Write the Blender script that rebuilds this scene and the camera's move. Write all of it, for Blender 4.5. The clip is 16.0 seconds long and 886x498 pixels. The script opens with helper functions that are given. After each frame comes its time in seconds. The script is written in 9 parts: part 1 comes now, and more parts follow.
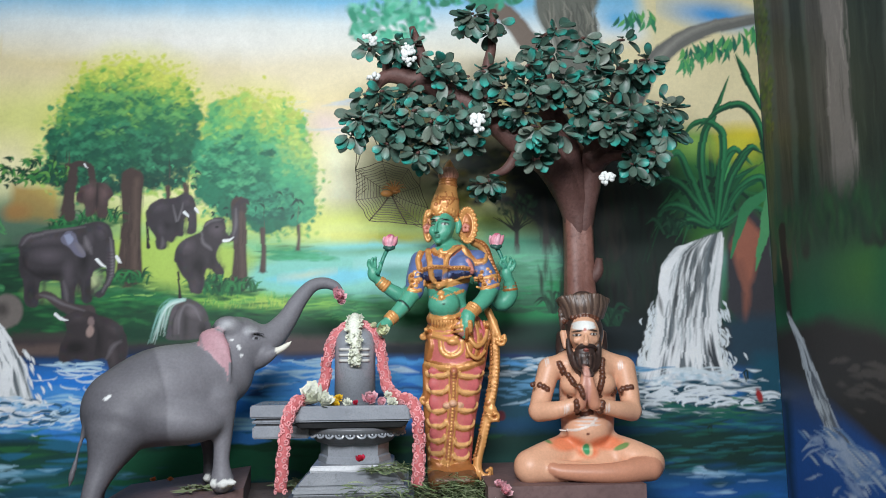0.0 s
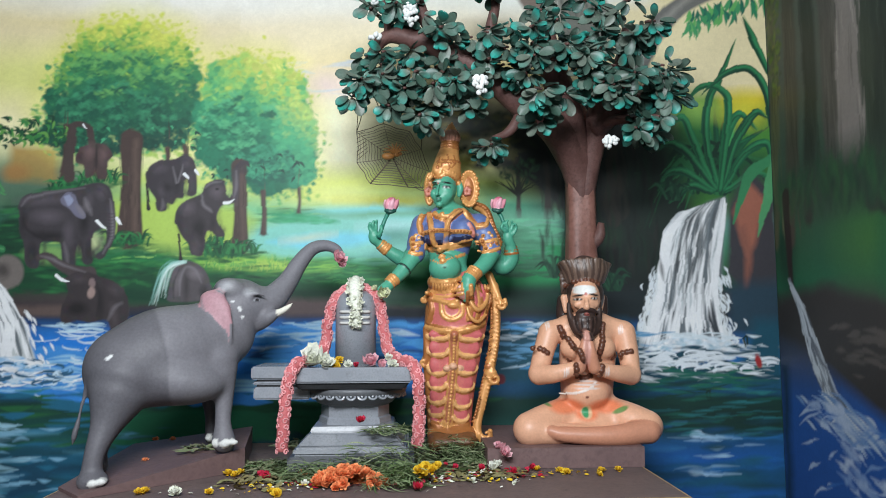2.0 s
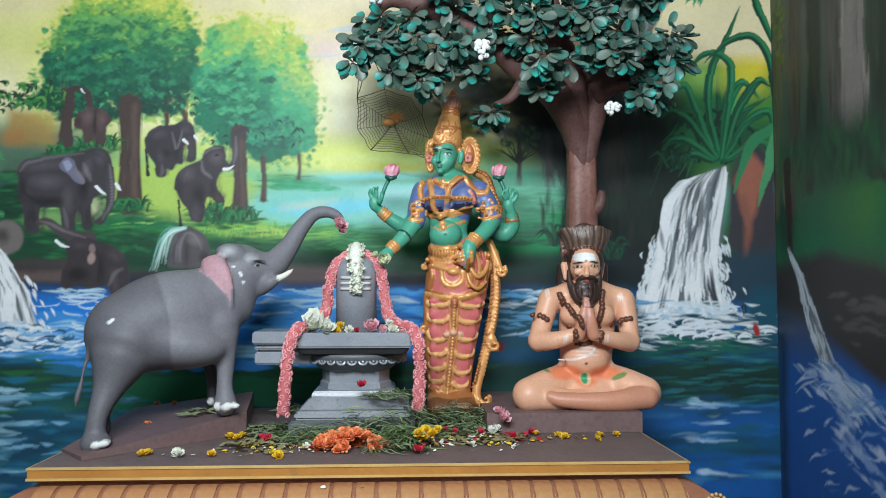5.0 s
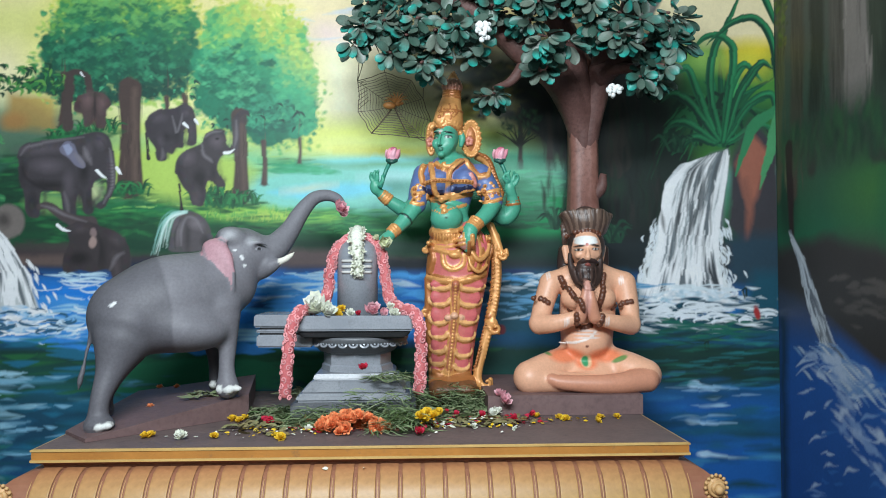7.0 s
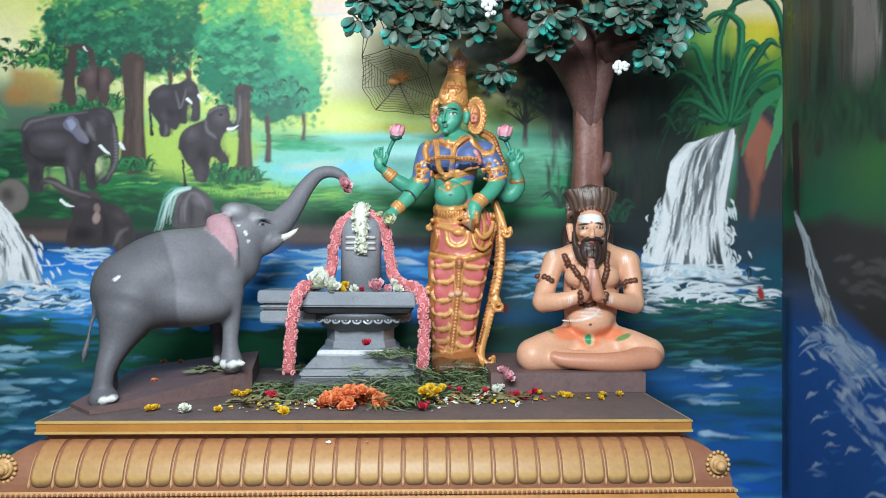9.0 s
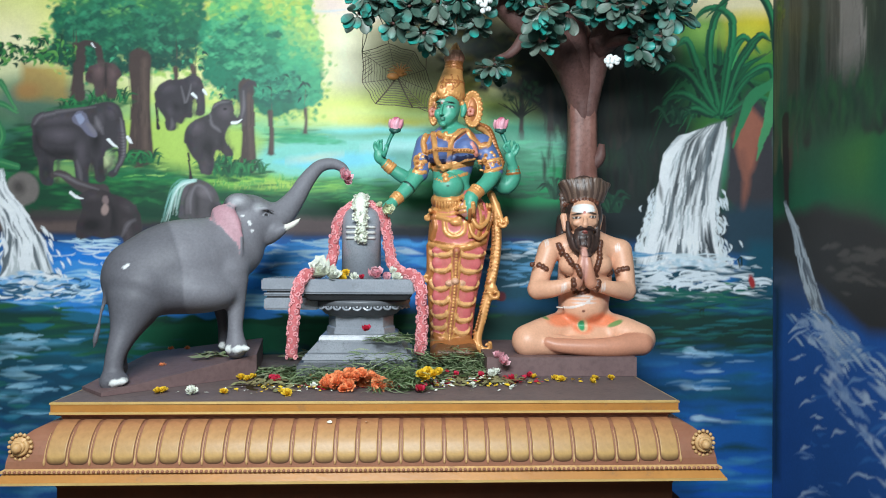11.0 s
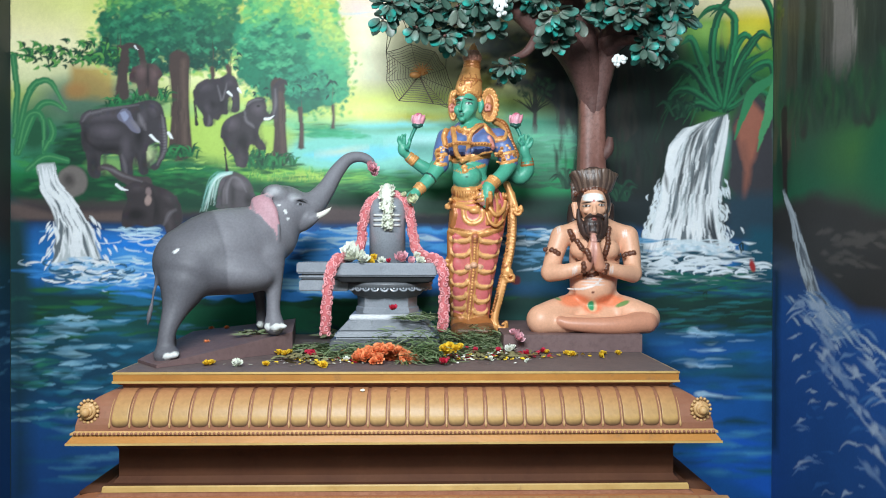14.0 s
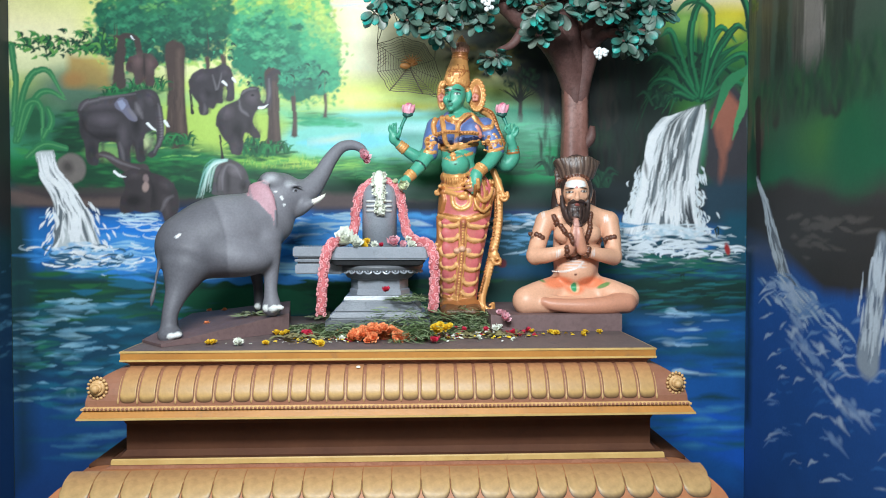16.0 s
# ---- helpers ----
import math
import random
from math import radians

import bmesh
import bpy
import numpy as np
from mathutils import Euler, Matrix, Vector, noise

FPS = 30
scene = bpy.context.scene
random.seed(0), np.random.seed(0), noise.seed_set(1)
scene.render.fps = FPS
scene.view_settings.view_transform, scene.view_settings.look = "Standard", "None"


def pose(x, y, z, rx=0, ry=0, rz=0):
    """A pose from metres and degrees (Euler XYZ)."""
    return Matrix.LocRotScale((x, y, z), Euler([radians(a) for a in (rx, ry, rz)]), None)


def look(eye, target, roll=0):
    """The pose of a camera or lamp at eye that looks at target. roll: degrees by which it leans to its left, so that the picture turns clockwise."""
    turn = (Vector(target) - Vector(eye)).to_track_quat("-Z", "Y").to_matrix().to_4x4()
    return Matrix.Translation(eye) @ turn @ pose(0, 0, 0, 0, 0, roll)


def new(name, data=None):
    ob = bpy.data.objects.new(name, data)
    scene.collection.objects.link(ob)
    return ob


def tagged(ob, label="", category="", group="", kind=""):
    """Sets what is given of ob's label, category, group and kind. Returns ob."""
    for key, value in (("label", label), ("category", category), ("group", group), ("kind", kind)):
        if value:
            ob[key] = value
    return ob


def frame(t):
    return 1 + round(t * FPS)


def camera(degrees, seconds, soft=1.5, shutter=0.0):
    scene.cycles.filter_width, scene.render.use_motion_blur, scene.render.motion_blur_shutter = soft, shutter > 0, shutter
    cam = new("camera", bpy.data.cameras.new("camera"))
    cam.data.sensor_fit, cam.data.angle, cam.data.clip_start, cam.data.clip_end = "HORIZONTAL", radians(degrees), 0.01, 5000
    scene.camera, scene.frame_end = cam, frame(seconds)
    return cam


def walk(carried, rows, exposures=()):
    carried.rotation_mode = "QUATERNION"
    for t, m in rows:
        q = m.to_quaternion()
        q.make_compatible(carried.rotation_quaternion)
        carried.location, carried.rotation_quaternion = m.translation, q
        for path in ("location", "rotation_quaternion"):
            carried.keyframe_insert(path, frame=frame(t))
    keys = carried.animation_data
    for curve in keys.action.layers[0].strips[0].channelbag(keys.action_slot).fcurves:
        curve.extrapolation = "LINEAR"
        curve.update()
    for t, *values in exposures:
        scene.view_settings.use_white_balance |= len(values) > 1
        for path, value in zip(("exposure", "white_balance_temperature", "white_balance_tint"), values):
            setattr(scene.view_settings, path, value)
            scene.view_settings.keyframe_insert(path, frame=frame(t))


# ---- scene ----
cam = camera(61.3, 16.0, 1.0)
PATH = [
    (0, (-0.082, 0.044, 1.485), (0.019, 2.023, 1.756), -0.6),
    (0.5, (-0.083, 0.048, 1.48), (0.017, 2.03, 1.73), -0.5),
    (1, (-0.085, 0.054, 1.475), (0.015, 2.038, 1.702), -0.4),
    (1.5, (-0.086, 0.057, 1.477), (0.014, 2.045, 1.677), -0.2),
    (2, (-0.082, 0.056, 1.473), (0.016, 2.045, 1.656), -0.2),
    (2.5, (-0.086, 0.057, 1.468), (0.016, 2.047, 1.639), -0.1),
    (3, (-0.09, 0.057, 1.465), (0.016, 2.048, 1.623), -0.0),
    (3.5, (-0.089, 0.055, 1.469), (0.015, 2.047, 1.61), 0.0),
    (4, (-0.093, 0.059, 1.46), (0.012, 2.052, 1.59), 0.1),
    (6.5, (-0.09, 0.056, 1.446), (0.011, 2.052, 1.526), 0.0),
    (7, (-0.092, 0.058, 1.443), (0.009, 2.054, 1.514), 0.0),
    (7.5, (-0.095, 0.057, 1.445), (0.005, 2.053, 1.507), 0.1),
    (8, (-0.094, 0.059, 1.442), (0.005, 2.056, 1.494), 0.2),
    (8.5, (-0.094, 0.061, 1.43), (0.004, 2.058, 1.47), 0.2),
    (9, (-0.096, 0.064, 1.421), (-0.002, 2.061, 1.447), 0.4),
    (11.5, (-0.07, -0.06, 1.395), (0.007, 1.939, 1.407), 0.2),
    (12, (-0.065, -0.089, 1.39), (0.002, 1.91, 1.403), 0.2),
    (12.5, (-0.058, -0.111, 1.38), (0.0, 1.888, 1.394), 0.2),
    (13, (-0.064, -0.139, 1.377), (-0.018, 1.861, 1.381), 0.2),
    (13.5, (-0.096, -0.19, 1.377), (-0.053, 1.809, 1.376), 0.1),
    (14, (-0.113, -0.26, 1.376), (-0.064, 1.739, 1.365), 0.1),
    (14.5, (-0.127, -0.305, 1.372), (-0.076, 1.694, 1.355), 0.0),
    (15, (-0.151, -0.335, 1.367), (-0.088, 1.664, 1.337), 0.0),
    (15.5, (-0.165, -0.365, 1.366), (-0.084, 1.632, 1.322), 0.0),
    (16, (-0.142, -0.4, 1.373), (-0.05, 1.597, 1.323), 0.0),
]
walk(cam, [(t, look(eye, target, roll)) for t, eye, target, roll in PATH], [(0, -0.34, 6700, 14), (2, -0.34, 6650, 13), (4, -0.34, 6450, 10), (7, -0.25, 6400, 9), (9, -0.11, 6400, 8), (11.5, -0.12, 6380, 8), (16, 0.03, 6400, 9)])

# ---- world and lamps ----
world = bpy.data.worlds.new("world")
world.use_nodes = True
world.node_tree.nodes["Background"].inputs[0].default_value = (0.9, 0.95, 1, 1)
world.node_tree.nodes["Background"].inputs[1].default_value = 0.05
scene.world = world


def area(name, eye, target, w, h, watts, colour=(1, 0.97, 0.93)):
    d = bpy.data.lights.new(name, "AREA")
    d.shape, d.size, d.size_y, d.energy, d.color = "RECTANGLE", w, h, watts, colour
    ob = new(name, d)
    ob.matrix_world = look(eye, target)
    return ob


# main lamp, out of view above and in front of the altar
area("unseen_lamp", (-0.42, 0.05, 2.7), (-0.1, 3.1, 1.3), 1.6, 0.3, 138, (0.85, 0.94, 1))
# unseen fill lamp behind the viewpoint, added to brighten the room
area("unseen_lamp", (-0.1, -1.7, 3.3), (-0.1, 0.6, 0.6), 1.8, 1.0, 80, (0.85, 0.94, 1))
scene.view_settings.exposure = 0.0

# ---- materials ----


def nodes_of(name):
    m = bpy.data.materials.new(name)
    m.use_nodes = True
    t = m.node_tree
    return m, t, t.nodes["Principled BSDF"]


def noise_node(t, coord, scale, detail=5, rough=0.6):
    n = t.nodes.new("ShaderNodeTexNoise")
    n.inputs["Scale"].default_value, n.inputs["Detail"].default_value, n.inputs["Roughness"].default_value = scale, detail, rough
    t.links.new(coord, n.inputs["Vector"])
    return n


def ramp(t, fac, lo, hi):
    r = t.nodes.new("ShaderNodeMapRange")
    r.inputs["From Min"].default_value, r.inputs["From Max"].default_value = lo, hi
    t.links.new(fac, r.inputs["Value"])
    return r.outputs[0]


def mix(t, fac, a, b, mode="MIX"):
    n = t.nodes.new("ShaderNodeMix")
    n.data_type, n.blend_type = "RGBA", mode
    for sock, v in ((n.inputs[0], fac), (n.inputs[6], a), (n.inputs[7], b)):
        if isinstance(v, (int, float)):
            sock.default_value = v
        elif isinstance(v, (tuple, list)):
            sock.default_value = (*v[:3], 1)
        else:
            t.links.new(v, sock)
    return n.outputs[2]


def bumped(t, bsdf, height, strength, distance):
    b = t.nodes.new("ShaderNodeBump")
    b.inputs["Strength"].default_value, b.inputs["Distance"].default_value = strength, distance
    t.links.new(height, b.inputs["Height"])
    t.links.new(b.outputs[0], bsdf.inputs["Normal"])


def surface(name, base, second, rough=0.6, metal=0.0, scale=9.0, grain=90.0, relief=0.3, vary=0.0, stain=None, spec=0.4, speck=0.86):
    """Painted or worn stuff: two colours mixed by broad stains and by fine grain, with relief."""
    m, t, b = nodes_of(name)
    co = t.nodes.new("ShaderNodeTexCoord").outputs["Object"]
    broad, fine = noise_node(t, co, scale), noise_node(t, co, grain, 3)
    c = mix(t, ramp(t, broad.outputs[0], 0.35, 0.68), base, second)
    c = mix(t, ramp(t, fine.outputs[0], 0.45, 0.75), c, [k * speck for k in base])
    if stain:
        c = mix(t, ramp(t, noise_node(t, co, scale * 2.3, 8, 0.75).outputs[0], 0.58, 0.7), c, stain)
    if vary:
        h = t.nodes.new("ShaderNodeHueSaturation")
        h.inputs["Value"].default_value = 1
        r = t.nodes.new("ShaderNodeObjectInfo").outputs["Random"]
        v = t.nodes.new("ShaderNodeMapRange")
        v.inputs["To Min"].default_value, v.inputs["To Max"].default_value = 1 - vary, 1 + vary
        t.links.new(r, v.inputs["Value"])
        t.links.new(v.outputs[0], h.inputs["Value"])
        t.links.new(c, h.inputs["Color"])
        c = h.outputs[0]
    t.links.new(c, b.inputs["Base Color"])
    b.inputs["Roughness"].default_value, b.inputs["Metallic"].default_value = rough, metal
    b.inputs["Specular IOR Level"].default_value = spec
    bumped(t, b, mix(t, 0.5, broad.outputs[0], fine.outputs[0]), relief, 0.004)
    return m


def painted(name, rough=0.5, grain=120.0, relief=0.25, dirt=0.25, spec=0.4, gilt=False):
    """Hand-painted stuff: the brushwork is a colour attribute on the mesh, worn by grain and dust."""
    m, t, b = nodes_of(name)
    a = t.nodes.new("ShaderNodeAttribute")
    a.attribute_name = "Col"
    co = t.nodes.new("ShaderNodeTexCoord").outputs["Object"]
    fine, broad = noise_node(t, co, grain, 4), noise_node(t, co, grain / 9, 6)
    c = mix(t, dirt, a.outputs["Color"], mix(t, ramp(t, fine.outputs[0], 0.3, 0.7), (0.35, 0.35, 0.35), (1, 1, 1)), "MULTIPLY")
    c = mix(t, dirt * 0.8, c, mix(t, ramp(t, broad.outputs[0], 0.3, 0.7), (0.45, 0.45, 0.45), (1, 1, 1)), "MULTIPLY")
    t.links.new(c, b.inputs["Base Color"])
    b.inputs["Roughness"].default_value, b.inputs["Specular IOR Level"].default_value = rough, spec
    if gilt:
        shine = t.nodes.new("ShaderNodeAttribute")
        shine.attribute_name = "Gilt"
        for sock, a0, a1 in ((b.inputs["Metallic"], 0.0, 0.2), (b.inputs["Roughness"], rough, 0.4)):
            r = t.nodes.new("ShaderNodeMapRange")
            r.inputs["To Min"].default_value, r.inputs["To Max"].default_value = a0, a1
            t.links.new(shine.outputs["Fac"], r.inputs["Value"])
            t.links.new(r.outputs[0], sock)
    bumped(t, b, mix(t, 0.5, fine.outputs[0], broad.outputs[0]), relief, 0.003)
    return m


forest_wall = surface("forest_wall", (0.045, 0.09, 0.075), (0.03, 0.06, 0.07), 0.7, scale=3, grain=40)
plaster = surface("plaster", (0.55, 0.53, 0.5), (0.47, 0.46, 0.43), 0.85, scale=2, grain=40)
ceiling_paint = surface("ceiling_paint", (0.7, 0.7, 0.68), (0.62, 0.62, 0.6), 0.85, scale=2, grain=40)
floor_stone = surface("floor_stone", (0.2, 0.19, 0.18), (0.13, 0.125, 0.12), 0.35, scale=3, grain=60)
gold_paint = surface("gold_paint", (0.46, 0.2, 0.045), (0.36, 0.15, 0.035), 0.38, scale=7, grain=70, stain=(0.26, 0.13, 0.05))
gold_edge = surface("gold_edge", (0.58, 0.38, 0.14), (0.46, 0.28, 0.09), 0.4, scale=9, grain=80, stain=(0.35, 0.2, 0.08))
ochre_petal = surface("ochre_petal", (0.5, 0.28, 0.11), (0.6, 0.37, 0.17), 0.5, scale=11, grain=90, stain=(0.3, 0.15, 0.08), vary=0.08)
cornice_paint = surface("cornice_paint", (0.29, 0.125, 0.07), (0.23, 0.088, 0.05), 0.5, scale=12, grain=90, stain=(0.22, 0.09, 0.05))
scallop_ground = surface("scallop_ground", (0.42, 0.16, 0.06), (0.36, 0.12, 0.05), 0.5, scale=12, grain=90, stain=(0.24, 0.1, 0.05))
brick_red = surface("brick_red", (0.26, 0.1, 0.055), (0.34, 0.15, 0.09), 0.55, scale=12, grain=90, stain=(0.2, 0.07, 0.04))
dark_brown = surface("dark_brown", (0.1, 0.04, 0.02), (0.07, 0.027, 0.015), 0.7, scale=5, grain=60, spec=0.15)
slab_top_paint = surface("slab_top_paint", (0.125, 0.09, 0.087), (0.16, 0.112, 0.106), 0.6, scale=9, grain=70, relief=0.6, stain=(0.075, 0.056, 0.055))
plinth_paint = surface("plinth_paint", (0.14, 0.085, 0.083), (0.18, 0.11, 0.105), 0.6, scale=8, grain=60, relief=0.5)

# ---- helpers for things and parts ----


def thing(name, place, label, category, group="", kind=""):
    ob = new(name)
    ob.empty_display_size = 0.05
    ob.location = place
    return tagged(ob, label, category, group, kind)


def mesh_of(name, verts, faces, material, smooth=True):
    me = bpy.data.meshes.new(name)
    me.from_pydata(verts, [], faces)
    if material:
        me.materials.append(material)
    if smooth:
        me.polygons.foreach_set("use_smooth", [True] * len(me.polygons))
    me.update()
    return me


def under(name, me, parent, label="", m=None):
    """Links a mesh, given in world metres or by its pose m, as a part of a thing."""
    ob = new(name, me)
    if parent:
        ob.parent = parent
        ob.matrix_parent_inverse = parent.matrix_basis.inverted()
    ob.matrix_basis = m or Matrix()
    return tagged(ob, label)


def part(name, bm, material, parent, label="", m=None, smooth=True):
    me = bpy.data.meshes.new(name)
    bm.normal_update()
    bm.to_mesh(me)
    bm.free()
    me.materials.append(material)
    if smooth:
        me.polygons.foreach_set("use_smooth", [True] * len(me.polygons))
    return under(name, me, parent, label, m)


def box(lo, hi, bevel=0.004):
    bm = bmesh.new()
    bmesh.ops.create_cube(bm, size=1)
    for v in bm.verts:
        v.co = [lo[i] + (v.co[i] + 0.5) * (hi[i] - lo[i]) for i in range(3)]
    if bevel:
        bmesh.ops.bevel(bm, geom=bm.edges[:], offset=bevel, segments=2, affect="EDGES")
    return bm


def lathe(rings, seg=40, centre=(0, 0, 0), close=True):
    """A body of revolution: rings of (radius, height)."""
    bm = bmesh.new()
    loops = []
    for r, z in rings:
        loops.append([bm.verts.new((centre[0] + r * math.cos(2 * math.pi * k / seg), centre[1] + r * math.sin(2 * math.pi * k / seg), centre[2] + z)) for k in range(seg)])
    for a, b in zip(loops, loops[1:]):
        for k in range(seg):
            bm.faces.new((a[k], a[(k + 1) % seg], b[(k + 1) % seg], b[k]))
    if close:
        bm.faces.new(loops[0][::-1])
        bm.faces.new(loops[-1])
    return bm


def smooth_line(pts, n):
    """Catmull-Rom through the points, n steps a span."""
    P = [np.array(p, float) for p in pts]
    P = [2 * P[0] - P[1]] + P + [2 * P[-1] - P[-2]]
    out = []
    for i in range(1, len(P) - 2):
        for k in range(n):
            t = k / n
            out.append(0.5 * (2 * P[i] + (P[i + 1] - P[i - 1]) * t + (2 * P[i - 1] - 5 * P[i] + 4 * P[i + 1] - P[i + 2]) * t * t + (3 * P[i] - P[i - 1] - 3 * P[i + 1] + P[i + 2]) * t ** 3))
    return out + [P[-2]]


def tube(pts, radii, seg=10, n=6, bm=None):
    """A tapered round tube through the points."""
    bm = bm or bmesh.new()
    line = smooth_line([(*p, r) for p, r in zip(pts, radii)], n)
    last, side = None, Vector((0.3, 0.9, 0.2))
    for i, q in enumerate(line):
        d = Vector(line[min(i + 1, len(line) - 1)][:3] - line[max(i - 1, 0)][:3]).normalized()
        a = (side - d * side.dot(d)).normalized()
        side, b = a, d.cross(a)
        loop = [bm.verts.new(Vector(q[:3]) + (a * math.cos(2 * math.pi * k / seg) + b * math.sin(2 * math.pi * k / seg)) * float(q[3])) for k in range(seg)]
        if last:
            for k in range(seg):
                bm.faces.new((last[k], last[(k + 1) % seg], loop[(k + 1) % seg], loop[k]))
        else:
            bm.faces.new(loop[::-1])
        last = loop
    bm.faces.new(last)
    return bm


# ---- room ----
LEFT, RIGHT, BACK, FRONT, TOP = -2.062, 1.567, 3.31, -2.4, 3.55


def structure(name, lo, hi, material, label):
    ob = part(name, box(lo, hi, 0), material, None, smooth=False)
    return tagged(ob, label, name.split("_")[0], kind="structure")


structure("floor", (LEFT - 0.2, FRONT - 0.2, -0.15), (RIGHT + 0.2, BACK + 0.2, 0), floor_stone, "dark polished stone floor of the shrine room")
structure("ceiling", (LEFT - 0.2, FRONT - 0.2, TOP), (RIGHT + 0.2, BACK + 0.2, TOP + 0.15), ceiling_paint, "plain white painted ceiling")
structure("wall_back", (LEFT - 0.2, BACK + 0.012, 0), (RIGHT + 0.2, BACK + 0.2, TOP), forest_wall, "plastered wall that carries the forest mural")
structure("wall_right", (RIGHT + 0.012, FRONT, 0), (RIGHT + 0.2, BACK + 0.012, TOP), forest_wall, "plastered side wall with a painted forest")
structure("wall_left", (LEFT - 0.2, FRONT, 0), (LEFT - 0.012, BACK + 0.012, TOP), forest_wall, "plastered side wall with a painted forest")
structure("wall_front", (LEFT - 0.2, FRONT - 0.2, 0), (RIGHT + 0.2, FRONT, TOP), plaster, "plain plastered wall facing the altar")

# ---- altar ----
CX, HW, F0 = -0.2, 0.95, 2.25
altar = thing("altar", (CX, 2.7, 0), "stepped temple altar in ochre and gold paint with lotus petal mouldings", "altar")


def moulding(name, profile, material, label=""):
    """A band round the front and both sides of the altar: rows of (outset, height)."""
    bm = bmesh.new()
    last = None
    for out, z in profile:
        loop = [bm.verts.new(p) for p in ((CX - HW - out, 3.3, z), (CX - HW - out, F0 - out, z), (CX + HW + out, F0 - out, z), (CX + HW + out, 3.3, z))]
        if last:
            for k in range(3):
                bm.faces.new((loop[k], loop[k + 1], last[k + 1], last[k]))
        else:
            bm.faces.new(loop)
        last = loop
    bm.faces.new(last[::-1])
    return part(name, bm, material, altar, label, smooth=False)


def bow(o0, o1, z0, z1, n=9):
    return [(o0 + (o1 - o0) * math.sin(k / n * math.pi / 2), z0 + (z1 - z0) * (1 - math.cos(k / n * math.pi / 2))) for k in range(n + 1)]


moulding("slab_top", [(-0.006, 0.95), (-0.008, 0.936)], slab_top_paint, "dark brown painted top with scuffs")
moulding("slab_edge", [(-0.003, 0.9495), (0.002, 0.948), (0.002, 0.943)], gold_edge)
moulding("slab_band", [(-0.001, 0.9428), (-0.001, 0.92)], gold_paint)
moulding("slab_edge", [(0.002, 0.9198), (0.002, 0.913), (-0.004, 0.911)], gold_edge)
moulding("slab_underside", [(-0.006, 0.9108), (-0.024, 0.902), (-0.026, 0.892)], brick_red)
cornice = moulding("cornice", [(-0.03, 0.8918)] + bow(-0.022, 0.085, 0.891, 0.776), cornice_paint)
moulding("bead_band", [(0.086, 0.7758), (0.096, 0.771), (0.096, 0.765), (0.088, 0.762)], ochre_petal)
moulding("cornice_band", [(0.09, 0.7618), (0.105, 0.741)], gold_paint)
moulding("cornice_edge", [(0.107, 0.7408), (0.107, 0.734), (0.1, 0.732)], gold_edge)
moulding("cornice_underside", [(0.098, 0.7318), (0.02, 0.728), (0.018, 0.712), (0.0, 0.71)], gold_paint)
moulding("neck", [(-0.005, 0.7098), (-0.015, 0.69), (-0.015, 0.6), (0.0, 0.5802)], dark_brown, "dark brown recessed neck")
# dark brown carries the shade on the lower tier's receding top
moulding("ledge_top", [(0.02, 0.5795), (0.02, 0.579)], dark_brown)
moulding("ledge", [(0.021, 0.5778), (0.024, 0.574), (0.026, 0.558)], gold_edge)
moulding("ledge_foot", [(0.02, 0.5578), (0.04, 0.548)], brick_red)
lower_cornice = moulding("lower_cornice", [(0.045, 0.5478)] + bow(0.06, 0.2, 0.547, 0.42), scallop_ground)
moulding("lower_band", [(0.205, 0.4198), (0.22, 0.4), (0.22, 0.385), (0.1, 0.38)], gold_paint)
moulding("lower_neck", [(0.08, 0.3798), (0.06, 0.36), (0.06, 0.16), (0.12, 0.15)], dark_brown)
moulding("foot", [(0.22, 0.1498), (0.24, 0.14), (0.24, 0)], gold_paint)


petal_paint = painted("petal_paint", 0.42, 45, 0.6, 0.4)


def petal_mesh(w, o0, o1, z0, z1, s0, s1, point, lift, top_tone, low_tone, seam):
    """One tongue-shaped petal that follows the cornice's bow, rounded below; its outline shows from the seam down."""
    verts, faces, na, ns = [], [], 14, 10
    for i in range(na + 1):
        a = math.copysign(1 - (1 - abs(2 * i / na - 1)) ** 1.5, i - na / 2)
        end = s0 + (s1 - s0) * (1 - point + point * math.sqrt(max(0, 1 - abs(a) ** 3)))
        for j in range(ns + 1):
            s = s0 + (end - s0) * j / ns
            rim = (i in (0, na) and j / ns > seam) or j == ns
            s = s - (s1 - s0) * 0.03 if j == ns - 1 else s
            h = 0.0005 if rim else lift * (1 - 0.06 * a * a)
            ang = s * math.pi / 2
            out = o0 + (o1 - o0) * math.sin(ang) + h * math.sin(ang)
            z = z0 + (z1 - z0) * (1 - math.cos(ang)) + h * math.cos(ang)
            verts.append((a * w / 2 * (1 - 0.04 * (1 - j / ns)), -out, z))
    for i in range(na):
        for j in range(ns):
            k = i * (ns + 1) + j
            faces.append((k, k + 1, k + ns + 2, k + ns + 1))
    me = mesh_of("petal", verts, faces, petal_paint)
    cols = []
    for i in range(na + 1):
        for j in range(ns + 1):
            edge = (i in (0, na) and j / ns > seam) or j == ns
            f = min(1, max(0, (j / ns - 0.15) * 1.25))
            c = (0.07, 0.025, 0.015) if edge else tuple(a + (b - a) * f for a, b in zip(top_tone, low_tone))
            cols += [*c, 1]
    me.color_attributes.new("Col", "FLOAT_COLOR", "POINT").data.foreach_set("color", cols)
    return me


def ring_of_petals(me, n, half, parent):
    for k in range(n):
        x = CX - half + (k + 0.5) * 2 * half / n
        under("petal", me, parent, m=Matrix.Translation((x, F0, 0)))


